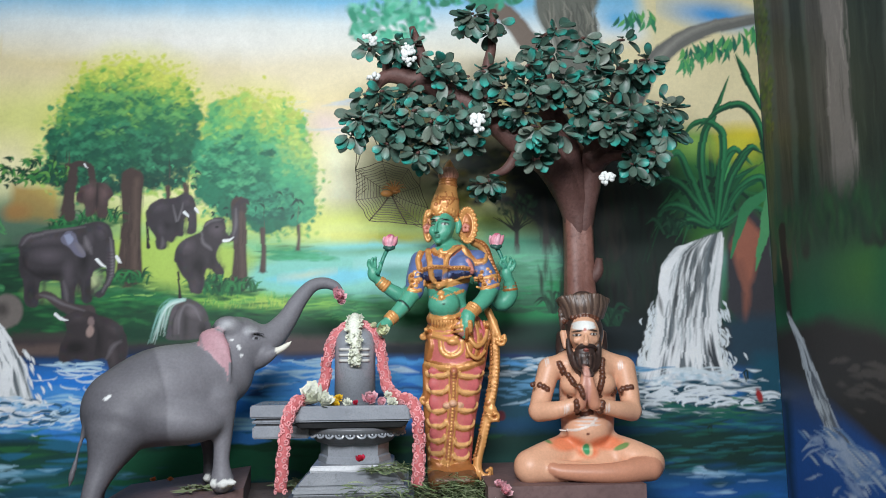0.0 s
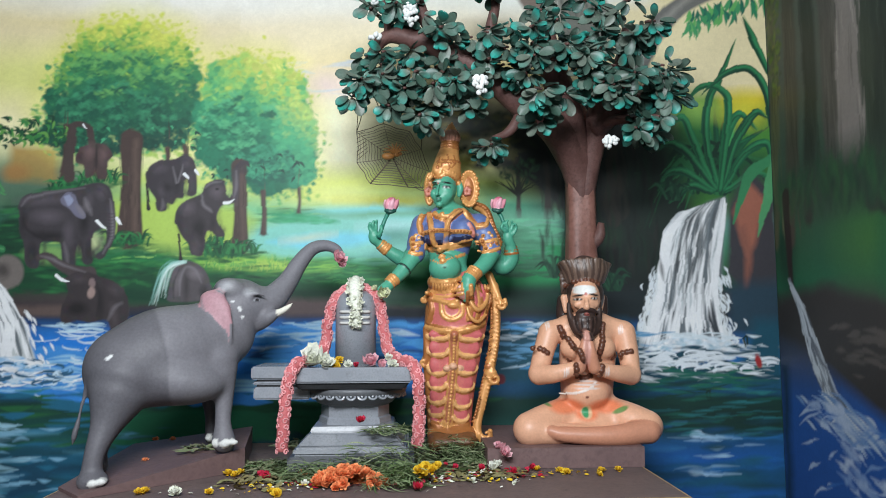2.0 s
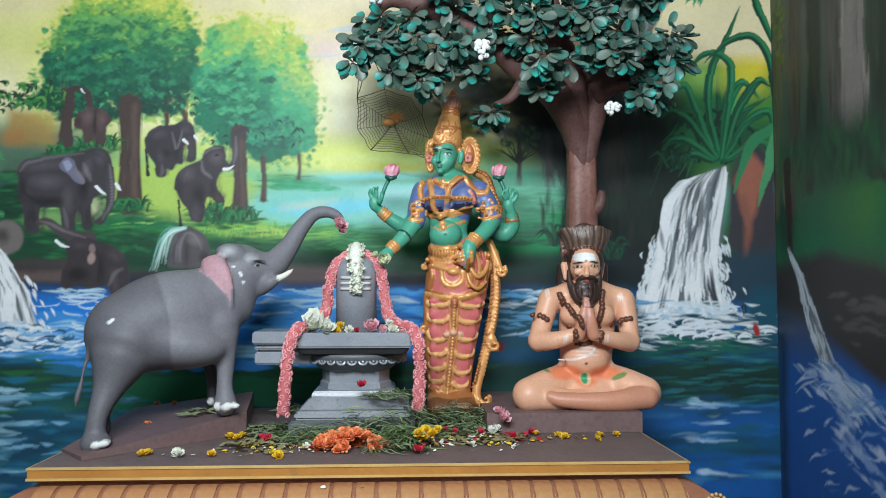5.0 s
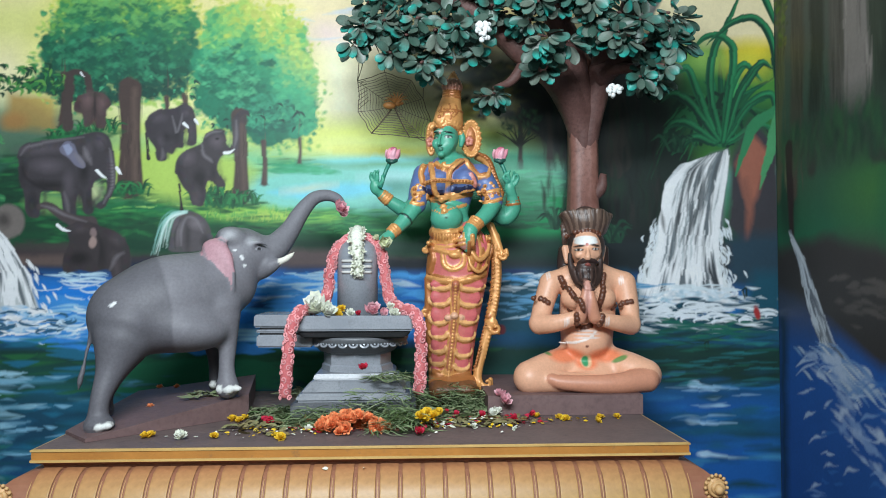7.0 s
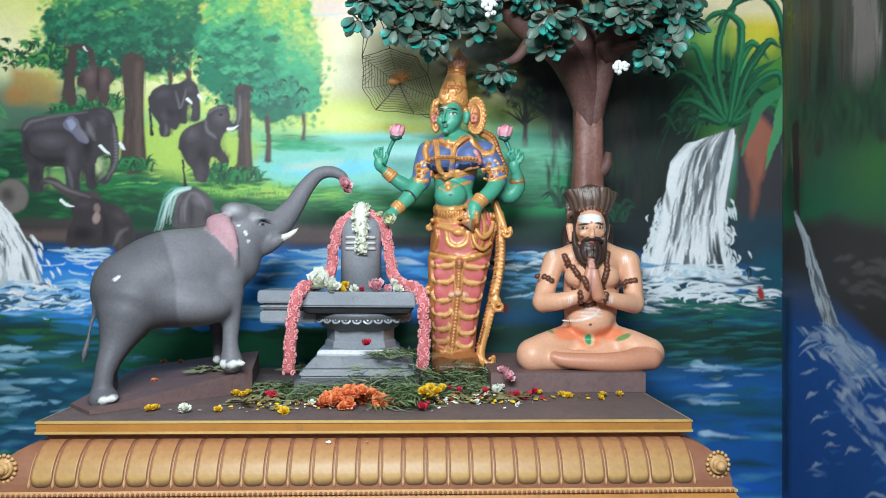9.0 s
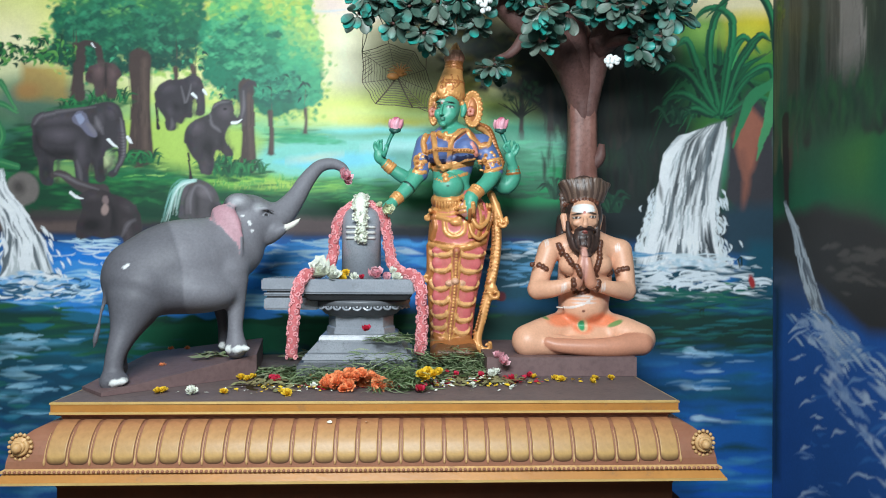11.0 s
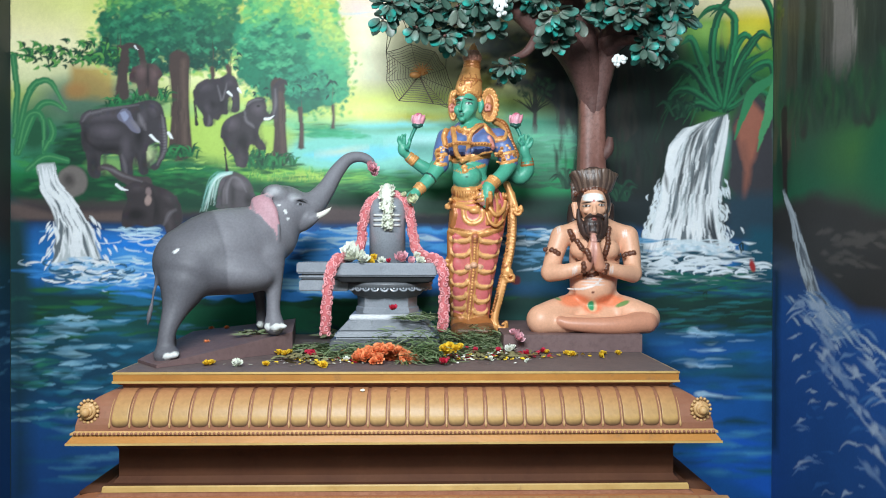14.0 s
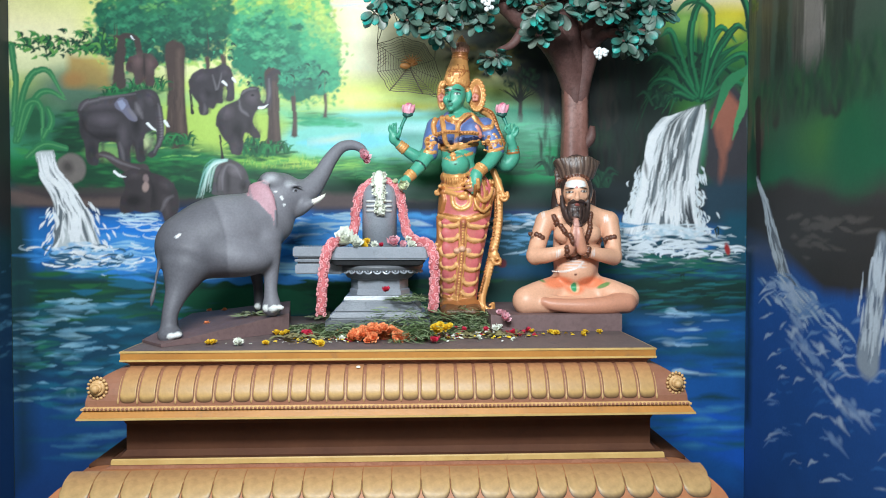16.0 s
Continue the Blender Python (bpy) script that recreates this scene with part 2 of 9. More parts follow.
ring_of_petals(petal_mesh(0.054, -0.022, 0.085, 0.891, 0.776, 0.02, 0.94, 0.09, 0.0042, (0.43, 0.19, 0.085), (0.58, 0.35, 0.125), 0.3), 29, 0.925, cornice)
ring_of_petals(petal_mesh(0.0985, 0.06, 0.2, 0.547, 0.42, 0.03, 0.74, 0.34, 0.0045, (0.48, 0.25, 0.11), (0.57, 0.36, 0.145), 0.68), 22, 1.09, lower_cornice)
stem = bmesh.new()
tube([(0, -(-0.022 + 0.107 * math.sin(q * math.pi / 2)) - 0.0025 * math.sin(q * math.pi / 2), 0.891 - 0.115 * (1 - math.cos(q * math.pi / 2)) + 0.0025 * math.cos(q * math.pi / 2)) for q in (0.4, 0.55, 0.7, 0.82, 0.9, 0.95)], [0.0008, 0.0014, 0.0016, 0.002, 0.0042, 0.0015], 6, 2, stem)
stem_mesh = bpy.data.meshes.new("petal_stem")
stem.to_mesh(stem_mesh)
stem.free()
stem_mesh.materials.append(ochre_petal)
for k in range(30):
    under("petal_stem", stem_mesh, cornice, m=Matrix.Translation((CX - 0.925 + k * 1.85 / 29, F0, 0)))
# dark flanges at the sides, shade put into their colour
for x0, x1 in ((CX - HW - 0.115, CX - HW - 0.03), (CX + HW + 0.03, CX + HW + 0.115)):
    part("side_flange", box((x0, 2.26, 0.53), (x1, 3.3, 0.552), 0.003), dark_brown, altar)
bm = bmesh.new()
for k in range(150):
    bmesh.ops.create_icosphere(bm, subdivisions=1, radius=0.0055, matrix=Matrix.Translation((CX - 1.03 + 2.06 * k / 149, F0 - 0.096, 0.769)))
tagged(part("beading", bm, brick_red, altar, "fine painted beading"), kind="stuff")


def volute(x, z, turn):
    """A scroll ornament at the cornice's corner."""
    bm = bmesh.new()
    pts = []
    for k in range(22):
        a, r = k / 21 * 2.1 * 2 * math.pi, 0.023 * (1 - 0.8 * k / 21)
        pts.append((x + turn * r * math.cos(a + 2.2), F0 - 0.085 - 0.012 * k / 21, z + r * math.sin(a + 2.2)))
    tube(pts, [0.006 + 0.001 * math.sin(k * 1.9) for k in range(22)], 8, 2, bm)
    for k in range(16):
        a = k * math.pi / 8
        bmesh.ops.create_icosphere(bm, subdivisions=1, radius=0.0062, matrix=Matrix.Translation((x + 0.031 * math.cos(a), F0 - 0.08, z + 0.036 * math.sin(a))))
    bmesh.ops.create_icosphere(bm, subdivisions=2, radius=0.014, matrix=Matrix.Translation((x, F0 - 0.1, z)))
    bmesh.ops.create_icosphere(bm, subdivisions=2, radius=0.033, matrix=Matrix.Translation((x, F0 - 0.07, z)) @ Matrix.Diagonal((1, 0.5, 1, 1)))
    part("corner_scroll", bm, ochre_petal, altar, "carved scroll ornament")


volute(CX - HW - 0.045, 0.838, -1)
volute(CX + HW + 0.045, 0.838, 1)

# ---- mural ----
rng = np.random.default_rng(7)


def tint(r, g, b):
    """An artist's colour, 0 to 255, as a reflectance."""
    c = np.array([r, g, b]) / 255
    return np.where(c <= 0.04045, c / 12.92, ((c + 0.055) / 1.055) ** 2.4)


def cloud(h, w, cell, octaves=3):
    """Smooth noise from -1 to 1 over a grid."""
    out, amp = np.zeros((h, w)), 1.0
    for _ in range(octaves):
        gh, gw = int(h / cell) + 3, int(w / cell) + 3
        g = rng.uniform(-1, 1, (gh, gw))
        yy, xx = np.arange(h) / cell, np.arange(w) / cell
        iy, ix = yy.astype(int), xx.astype(int)
        fy, fx = (yy - iy)[:, None], (xx - ix)[None, :]
        fy, fx = fy * fy * (3 - 2 * fy), fx * fx * (3 - 2 * fx)
        a, b = g[iy][:, ix], g[iy][:, ix + 1]
        c, d = g[iy + 1][:, ix], g[iy + 1][:, ix + 1]
        out += amp * ((a * (1 - fx) + b * fx) * (1 - fy) + (c * (1 - fx) + d * fx) * fy)
        amp, cell = amp * 0.5, max(2, cell / 2)
    return out / 1.6


class Canvas:
    """A wall's paint: a fine grid of colours, brushed on stroke by stroke."""

    def __init__(self, x0, x1, z0, z1, res):
        self.x0, self.z0, self.res = x0, z0, res
        self.w, self.h = int((x1 - x0) / res) + 1, int((z1 - z0) / res) + 1
        self.c = np.zeros((self.h, self.w, 3))
        self.xs, self.zs = x0 + np.arange(self.w) * res, z0 + np.arange(self.h) * res

    def cut(self, lo, hi):
        i0, i1 = max(0, int((lo[0] - self.x0) / self.res)), min(self.w, int((hi[0] - self.x0) / self.res) + 2)
        j0, j1 = max(0, int((lo[1] - self.z0) / self.res)), min(self.h, int((hi[1] - self.z0) / self.res) + 2)
        if i1 <= i0 or j1 <= j0:
            return None
        return (slice(j0, j1), slice(i0, i1)), *np.meshgrid(self.xs[i0:i1], self.zs[j0:j1])

    def lay(self, s, a, col):
        a = np.clip(a, 0, 1)[..., None]
        self.c[s] = self.c[s] * (1 - a) + np.asarray(col) * a

    def bands(self, stops, wave=0.03):
        n = cloud(self.h, self.w, 90) * wave
        z = self.zs[:, None] + n
        order = sorted(stops, key=lambda k: k[0])
        zz = [k[0] for k in order]
        for ch in range(3):
            self.c[..., ch] = np.interp(z, zz, [k[1][ch] for k in order])

    def stroke(self, pts, widths, col, soft=0.012, alpha=1.0):
        """A brush stroke along the points, its half width going from width to width."""
        line = smooth_line([(*p, w) for p, w in zip(pts, widths)], 5)
        m = max(widths) + soft
        P = np.array(line)
        got = self.cut(P[:, :2].min(0) - m, P[:, :2].max(0) + m)
        if not got:
            return
        s, X, Z = got
        best = np.full(X.shape, -1e9)
        for p, q in zip(line, line[1:]):
            d = q - p
            L = d[0] ** 2 + d[1] ** 2 + 1e-12
            t = np.clip(((X - p[0]) * d[0] + (Z - p[1]) * d[1]) / L, 0, 1)
            best = np.maximum(best, p[2] + d[2] * t - np.hypot(X - p[0] - d[0] * t, Z - p[1] - d[1] * t))
        self.lay(s, (best / soft + 0.5) * alpha, col)

    def oval(self, at, rx, rz, col, turn=0, soft=0.02, alpha=1.0):
        m = max(rx, rz) + soft
        got = self.cut((at[0] - m, at[1] - m), (at[0] + m, at[1] + m))
        if not got:
            return
        s, X, Z = got
        c, k = math.cos(radians(turn)), math.sin(radians(turn))
        u, v = (X - at[0]) * c + (Z - at[1]) * k, (Z - at[1]) * c - (X - at[0]) * k
        d = np.hypot(u / rx, v / rz)
        self.lay(s, ((1 - d) * min(rx, rz) / soft + 0.5) * alpha, col)

    def shape(self, pts, col, soft=0.01, alpha=1.0):
        """A filled outline with a soft edge."""
        P = np.array(pts)
        got = self.cut(P.min(0) - soft, P.max(0) + soft)
        if not got:
            return
        s, X, Z = got
        inside, best = np.zeros(X.shape, bool), np.full(X.shape, 1e9)
        for p, q in zip(P, np.roll(P, -1, 0)):
            d = q - p
            t = np.clip(((X - p[0]) * d[0] + (Z - p[1]) * d[1]) / (d @ d + 1e-12), 0, 1)
            best = np.minimum(best, np.hypot(X - p[0] - d[0] * t, Z - p[1] - d[1] * t))
            cross = (p[1] > Z) != (q[1] > Z)
            inside ^= cross & (X < p[0] + (Z - p[1]) / (d[1] if abs(d[1]) > 1e-9 else 1e-9) * d[0])
        self.lay(s, (np.where(inside, best, -best) / soft + 0.5) * alpha, col)

    def dabs(self, at, rx, rz, n, size, cols, lean=(-180, 180), alpha=0.8, slim=2.0, edge=1.0):
        """Many small touches of the brush, scattered over an oval."""
        for _ in range(n):
            a, r = rng.uniform(0, 2 * math.pi), math.sqrt(rng.uniform(0, 1)) ** edge
            p = (at[0] + rx * r * math.cos(a), at[1] + rz * r * math.sin(a))
            k = size * rng.uniform(0.6, 1.4)
            self.oval(p, k, k / slim, np.array(cols[rng.integers(len(cols))]) * rng.uniform(0.85, 1.15), rng.uniform(*lean), 0.006, alpha * rng.uniform(0.5, 1))

    def flecks(self, at, rx, rz, n, length, col, lean=8, alpha=0.7, thick=0.004):
        """Flat streaks of light on water."""
        for _ in range(n):
            p = (at[0] + rx * rng.normal(0, 0.5), at[1] + rz * rng.uniform(-1, 1))
            L, b = length * rng.uniform(0.4, 1.3), rng.uniform(-1, 1) * length * 0.12
            k = math.tan(radians(rng.normal(0, lean)))
            self.stroke([(p[0] - L, p[1] - L * k), (p[0], p[1] + b), (p[0] + L, p[1] + L * k)], [thick * 0.3, thick * rng.uniform(0.7, 1.6), thick * 0.3], col, 0.005, alpha * rng.uniform(0.4, 1))

    def finish(self, grain=0.07, wobble=1.8):
        """Wavers the edges like handwork and adds the brush's unevenness."""
        jj, ii = np.mgrid[0:self.h, 0:self.w]
        jj = np.clip(jj + cloud(self.h, self.w, 20, 1) * wobble, 0, self.h - 1).round().astype(int)
        ii = np.clip(ii + cloud(self.h, self.w, 20, 1) * wobble, 0, self.w - 1).round().astype(int)
        c = self.c[jj, ii]
        c = c * (1 + grain * cloud(self.h, self.w, 24, 4) + grain * 0.5 * rng.uniform(-1, 1, (self.h, self.w)))[..., None]
        self.c = np.clip(c * 0.92 + 0.006, 0.004, 0.85)


def sheet(name, canvas, place, flip, label):
    """The painted skin of a wall."""
    h, w = canvas.h, canvas.w
    X, Z = np.meshgrid(canvas.xs, canvas.zs)
    co = place(X.ravel(), Z.ravel()).astype(np.float32)
    k = (np.arange(h - 1)[:, None] * w + np.arange(w - 1)[None, :]).ravel()
    f = np.stack([k, k + 1, k + w + 1, k + w], 1)
    f = f[:, ::-1] if flip else f
    me = bpy.data.meshes.new(name)
    me.vertices.add(h * w)
    me.vertices.foreach_set("co", co.ravel())
    me.loops.add(f.size)
    me.loops.foreach_set("vertex_index", f.astype(np.int32).ravel())
    me.polygons.add(len(f))
    me.polygons.foreach_set("loop_start", (np.arange(len(f)) * 4).astype(np.int32))
    a = me.color_attributes.new("Col", "FLOAT_COLOR", "POINT")
    a.data.foreach_set("color", np.concatenate([canvas.c.reshape(-1, 3), np.ones((h * w, 1))], 1).astype(np.float32).ravel())
    me.update()
    me.materials.append(mural_paint)
    return tagged(new(name, me), label, "mural", kind="structure")


mural_paint = painted("mural_paint", 0.5, 60, 0.12, 0.12, 0.3)
WHITE, NIGHT = tint(240, 242, 245), tint(14, 24, 24)
wall = Canvas(LEFT, RIGHT, 0.0, 3.2, 0.004)


def level(p):
    return p[1]


wall.bands([
    (level((-0.138, 3.288)), tint(60, 150, 220)), (level((-0.137, 3.084)), tint(130, 195, 230)), (level((-0.137, 2.97)), tint(225, 235, 236)), (level((-0.137, 2.806)), tint(240, 228, 200)),
    (level((-0.136, 2.604)), tint(244, 226, 176)), (level((-0.136, 2.354)), tint(247, 236, 188)), (level((-0.135, 2.154)), tint(240, 240, 185)),
    (level((-0.135, 2.075)), tint(205, 225, 120)), (level((-0.135, 2)), tint(170, 215, 140)), (level((-0.135, 1.906)), tint(130, 210, 190)),
    (level((-0.134, 1.795)), tint(76, 176, 130)), (level((-0.134, 1.696)), tint(24, 122, 66)), (level((-0.134, 1.598)), tint(12, 68, 44)),
    (level((-0.134, 1.571)), tint(72, 62, 62)), (level((-0.134, 1.517)), tint(58, 50, 54)), (level((-0.134, 1.482)), tint(22, 40, 62)),
    (level((-0.134, 1.433)), tint(25, 90, 155)), (level((-0.133, 1.316)), tint(28, 118, 195)), (level((-0.133, 1.194)), tint(20, 92, 155)),
    (level((-0.133, 1.116)), tint(10, 58, 50)), (level((-0.133, 1.011)), tint(12, 72, 66)), (level((-0.132, 0.878)), tint(16, 70, 95)),
    (level((-0.132, 0.709)), tint(14, 62, 88)), (level((-0.132, 0.517)), tint(18, 72, 130)), (level((-0.131, 0.086)), tint(16, 60, 120))], 0.02)
# sky: rosy and warm clouds
for at, rx, rz, c in (((-0.579, 2.497), 0.3, 0.05, tint(236, 205, 222)), ((-1.545, 2.776), 0.6, 0.1, tint(228, 212, 160)), ((-1.044, 2.886), 0.7, 0.07, tint(245, 243, 238)), ((-1.683, 2.527), 0.5, 0.14, tint(222, 222, 140)), ((-0.381, 2.226), 0.16, 0.2, tint(250, 244, 205))):
    wall.oval(at, rx, rz, c, 0, 0.12, 0.75)
wall.flecks((-0.53, 2.547), 0.3, 0.1, 14, 0.12, tint(205, 215, 225), 4, 0.5, 0.008)
# the lit meadow
wall.oval((-0.332, 2.065), 0.35, 0.06, tint(225, 235, 120), 0, 0.08, 0.8)
wall.oval((-1.032, 1.875), 0.45, 0.1, tint(165, 205, 95), 0, 0.1, 0.8)
wall.oval((-0.696, 1.939), 0.2, 0.05, tint(130, 205, 150), 0, 0.06, 0.8)
wall.oval((-0.282, 1.905), 0.3, 0.06, tint(120, 215, 225), 4, 0.05, 0.85)
wall.oval((-0.622, 1.848), 0.14, 0.02, tint(205, 205, 165), 6, 0.03, 0.7)
wall.oval((-0.55, 1.928), 0.16, 0.02, tint(40, 150, 100), -5, 0.02, 0.8)
wall.oval((-1.674, 2.052), 0.3, 0.12, tint(125, 150, 130), 0, 0.06, 0.8)
wall.shape([(-1.783, 2.221), (-1.583, 2.211), (-1.58, 2.053), (-1.791, 2.068)], tint(205, 165, 95), 0.04, 0.9)
wall.oval((-1.757, 2.1), 0.06, 0.04, tint(215, 150, 85), 0, 0.03, 0.8)
wall.dabs((-0.981, 1.668), 1.0, 0.09, 500, 0.035, [tint(25, 120, 60), tint(50, 155, 75), tint(12, 88, 50)], (-12, 12), 0.6, 5)
wall.dabs((-1.339, 1.764), 0.7, 0.07, 260, 0.03, [tint(20, 110, 60), tint(70, 165, 80), tint(12, 80, 45)], (-15, 15), 0.55, 4)
wall.dabs((-0.379, 1.732), 0.5, 0.07, 160, 0.03, [tint(60, 175, 100), tint(110, 195, 110), tint(20, 120, 65)], (-10, 10), 0.5, 5)
# the dark thicket to the right
wall.shape([(0.261, 2.033), (0.587, 2.024), (0.572, 1.612), (0.261, 1.586)], tint(58, 140, 108), 0.08, 0.8)
wall.oval((0.398, 1.798), 0.25, 0.1, tint(25, 125, 75), 0, 0.08, 0.9)
wall.shape([(0.312, 2.122), (0.362, 2.386), (0.616, 2.567), (1.1, 2.524), (1.118, 1.839), (1.038, 1.463), (0.509, 1.488), (0.574, 1.911)], NIGHT, 0.13)
wall.oval((0.187, 2.333), 0.34, 0.12, tint(24, 34, 26), 0, 0.13, 0.92)
wall.oval((0.199, 2.158), 0.16, 0.05, tint(190, 180, 60), 10, 0.05, 0.6)
wall.oval((0.313, 2.562), 0.3, 0.1, tint(170, 150, 70), 0, 0.1, 0.6)
wall.oval((-0.086, 2.279), 0.2, 0.13, tint(150, 145, 105), 0, 0.12, 0.6)
wall.oval((0.514, 2.439), 0.12, 0.06, tint(45, 80, 40), 0, 0.05, 0.7)
wall.shape([(0.186, 1.598), (1.065, 1.613), (1.063, 1.463), (0.186, 1.487)], tint(20, 34, 38), 0.05, 0.9)
wall.oval((0.788, 1.837), 0.08, 0.05, tint(24, 60, 36), 0, 0.06, 0.8)
for x, z0, w in ((-0.02, (0.411, 1.922), 0.009), (0.13, (0.541, 1.898), 0.014), (0.42, (0.852, 1.963), 0.05), (0.36, (0.839, 1.913), 0.03)):
    b = z0
    wall.stroke([b, (b[0] + 0.004, b[1] + 0.12), (b[0] - 0.004, b[1] + 0.26)], [w * 1.3, w, w * 0.7], tint(40, 38, 32), 0.008, 0.9)
for k in range(16):
    b = (0.411, 2.01)
    a = radians(rng.uniform(35, 145))
    wall.stroke([b, (b[0] + 0.05 * math.cos(a), b[1] + 0.05 * math.sin(a)), (b[0] + 0.11 * math.cos(a) + rng.uniform(-0.02, 0.02), b[1] + 0.1 * math.sin(a))], [0.005, 0.003, 0.001], tint(30, 40, 30), 0.004)
wall.dabs((0.412, 2.123), 0.1, 0.06, 60, 0.012, [tint(20, 60, 40), tint(40, 80, 50)])
# sky gap, reeds and grass on the right
wall.shape([(1.004, 3.191), (1.656, 3.208), (1.642, 2.405), (1.124, 2.397)], tint(232, 220, 175), 0.08)
wall.shape([(1.1, 2.499), (1.644, 2.507), (1.635, 1.944), (1.093, 1.915)], tint(70, 135, 55), 0.1, 0.95)
wall.oval((1.462, 2.492), 0.12, 0.09, tint(222, 195, 50), 0, 0.06, 0.9)
wall.oval((1.277, 2.246), 0.15, 0.12, tint(40, 120, 65), 0, 0.1, 0.8)
wall.oval((1.473, 3.282), 0.35, 0.12, tint(60, 140, 205), 0, 0.1, 0.9)
# painted grey tree behind the crown, with hanging leaves
wall.shape([(0.864, 2.893), (1.617, 2.958), (1.587, 2.494), (1.163, 2.478), (0.956, 2.543)], tint(236, 222, 178), 0.07, 0.9)
wall.oval((1.379, 3.038), 0.2, 0.06, tint(70, 160, 225), -8, 0.08, 0.9)
wall.oval((0.909, 3.017), 0.08, 0.06, tint(110, 185, 230), 0, 0.06, 0.8)
wall.stroke([(0.729, 2.782), (0.708, 2.945), (0.658, 3.055), (0.7, 3.19)], [0.12, 0.11, 0.13, 0.16], tint(108, 110, 102), 0.025)
wall.stroke([(0.496, 2.888), (0.394, 3.023), (0.2, 3.15)], [0.05, 0.045, 0.04], tint(118, 104, 94), 0.02)
wall.stroke([(0.958, 2.583), (1.044, 2.759), (1.17, 2.891), (1.362, 2.976), (1.636, 3.036)], [0.04, 0.05, 0.042, 0.034, 0.026], tint(112, 112, 108), 0.014)
wall.stroke([(0.98, 2.61), (1.067, 2.786), (1.198, 2.919), (1.39, 2.999), (1.637, 3.058)], [0.008, 0.016, 0.014, 0.01, 0.006], tint(158, 156, 148), 0.02, 0.6)
for k in range(80):
    p = np.array((0.719, 2.891)) + [rng.uniform(-0.14, 0.1), rng.uniform(-0.08, 0.1)]
    wall.stroke([p, p + [rng.uniform(-0.02, 0.01), 0.06], p + [rng.uniform(-0.05, 0.0), 0.13]], [0.001, 0.005, 0.001], [tint(72, 74, 68), tint(146, 144, 132), tint(90, 92, 84)][k % 3], 0.006, 0.55)
for k in range(95):
    f = rng.uniform(0, 1)
    p = np.array((1.197, 2.891)) * (1 - f) + np.array((1.595, 3.024)) * f + [rng.normal(0, 0.012), -rng.uniform(0.02, 0.09)]
    if k % 5 == 0:
        p = np.array((0.976, 3.032)) + [rng.uniform(-0.08, 0.1), rng.uniform(-0.03, 0.03)]
    d = np.array([rng.uniform(-0.05, 0.03), -rng.uniform(0.04, 0.085)])
    wall.stroke([p, p + d * 0.5 + [0.008, 0], p + d], [0.002, 0.0095, 0.001], [tint(40, 132, 92), tint(66, 152, 98), tint(28, 104, 84), tint(96, 172, 96)][k % 4], 0.005, 0.85)
for k in range(26):
    a, L = rng.uniform(-1.15, 0.95), rng.uniform(0.22, 0.42)
    b = np.array((1.318, 2.042)) + [rng.uniform(-0.03, 0.03), rng.uniform(-0.02, 0.01)]
    m, e = b + [L * 0.5 * math.sin(a), L * 0.55 * math.cos(a) + 0.02], b + [L * math.sin(a) * 1.15, L * math.cos(a) - 0.08 * abs(a)]
    c = [tint(14, 78, 52), tint(26, 108, 68), tint(18, 92, 60), tint(60, 146, 84)][k % 4]
    wall.stroke([b, m, e], [0.009, 0.014, 0.001], c, 0.004, 0.95)
    wall.stroke([b + [0.004, 0], m + [0.005, 0], e], [0.002, 0.005, 0.001], c * 1.8, 0.006, 0.6)
wall.dabs((-0.149, 2.983), 0.2, 0.12, 160, 0.03, [tint(80, 185, 150), tint(120, 205, 180), tint(50, 150, 120)], alpha=0.6)
wall.dabs((0.218, 3.153), 0.3, 0.1, 160, 0.03, [tint(60, 165, 135), tint(50, 140, 110)], alpha=0.7)
# shade and light behind the reeds
wall.shape([(0.939, 2.391), (1.144, 2.366), (1.186, 2.149), (1.242, 1.878), (1.078, 1.66), (0.886, 1.659)], tint(18, 36, 30), 0.1, 0.9)
wall.shape([(1.076, 2.311), (1.35, 2.232), (1.565, 2.234), (1.566, 1.975), (1.379, 1.974), (1.145, 2.04)], tint(24, 84, 48), 0.1, 0.85)
wall.oval((1.446, 2.409), 0.12, 0.08, tint(206, 200, 60), 0, 0.08, 0.7)
wall.oval((1.24, 2.421), 0.08, 0.07, tint(150, 190, 90), 0, 0.08, 0.6)
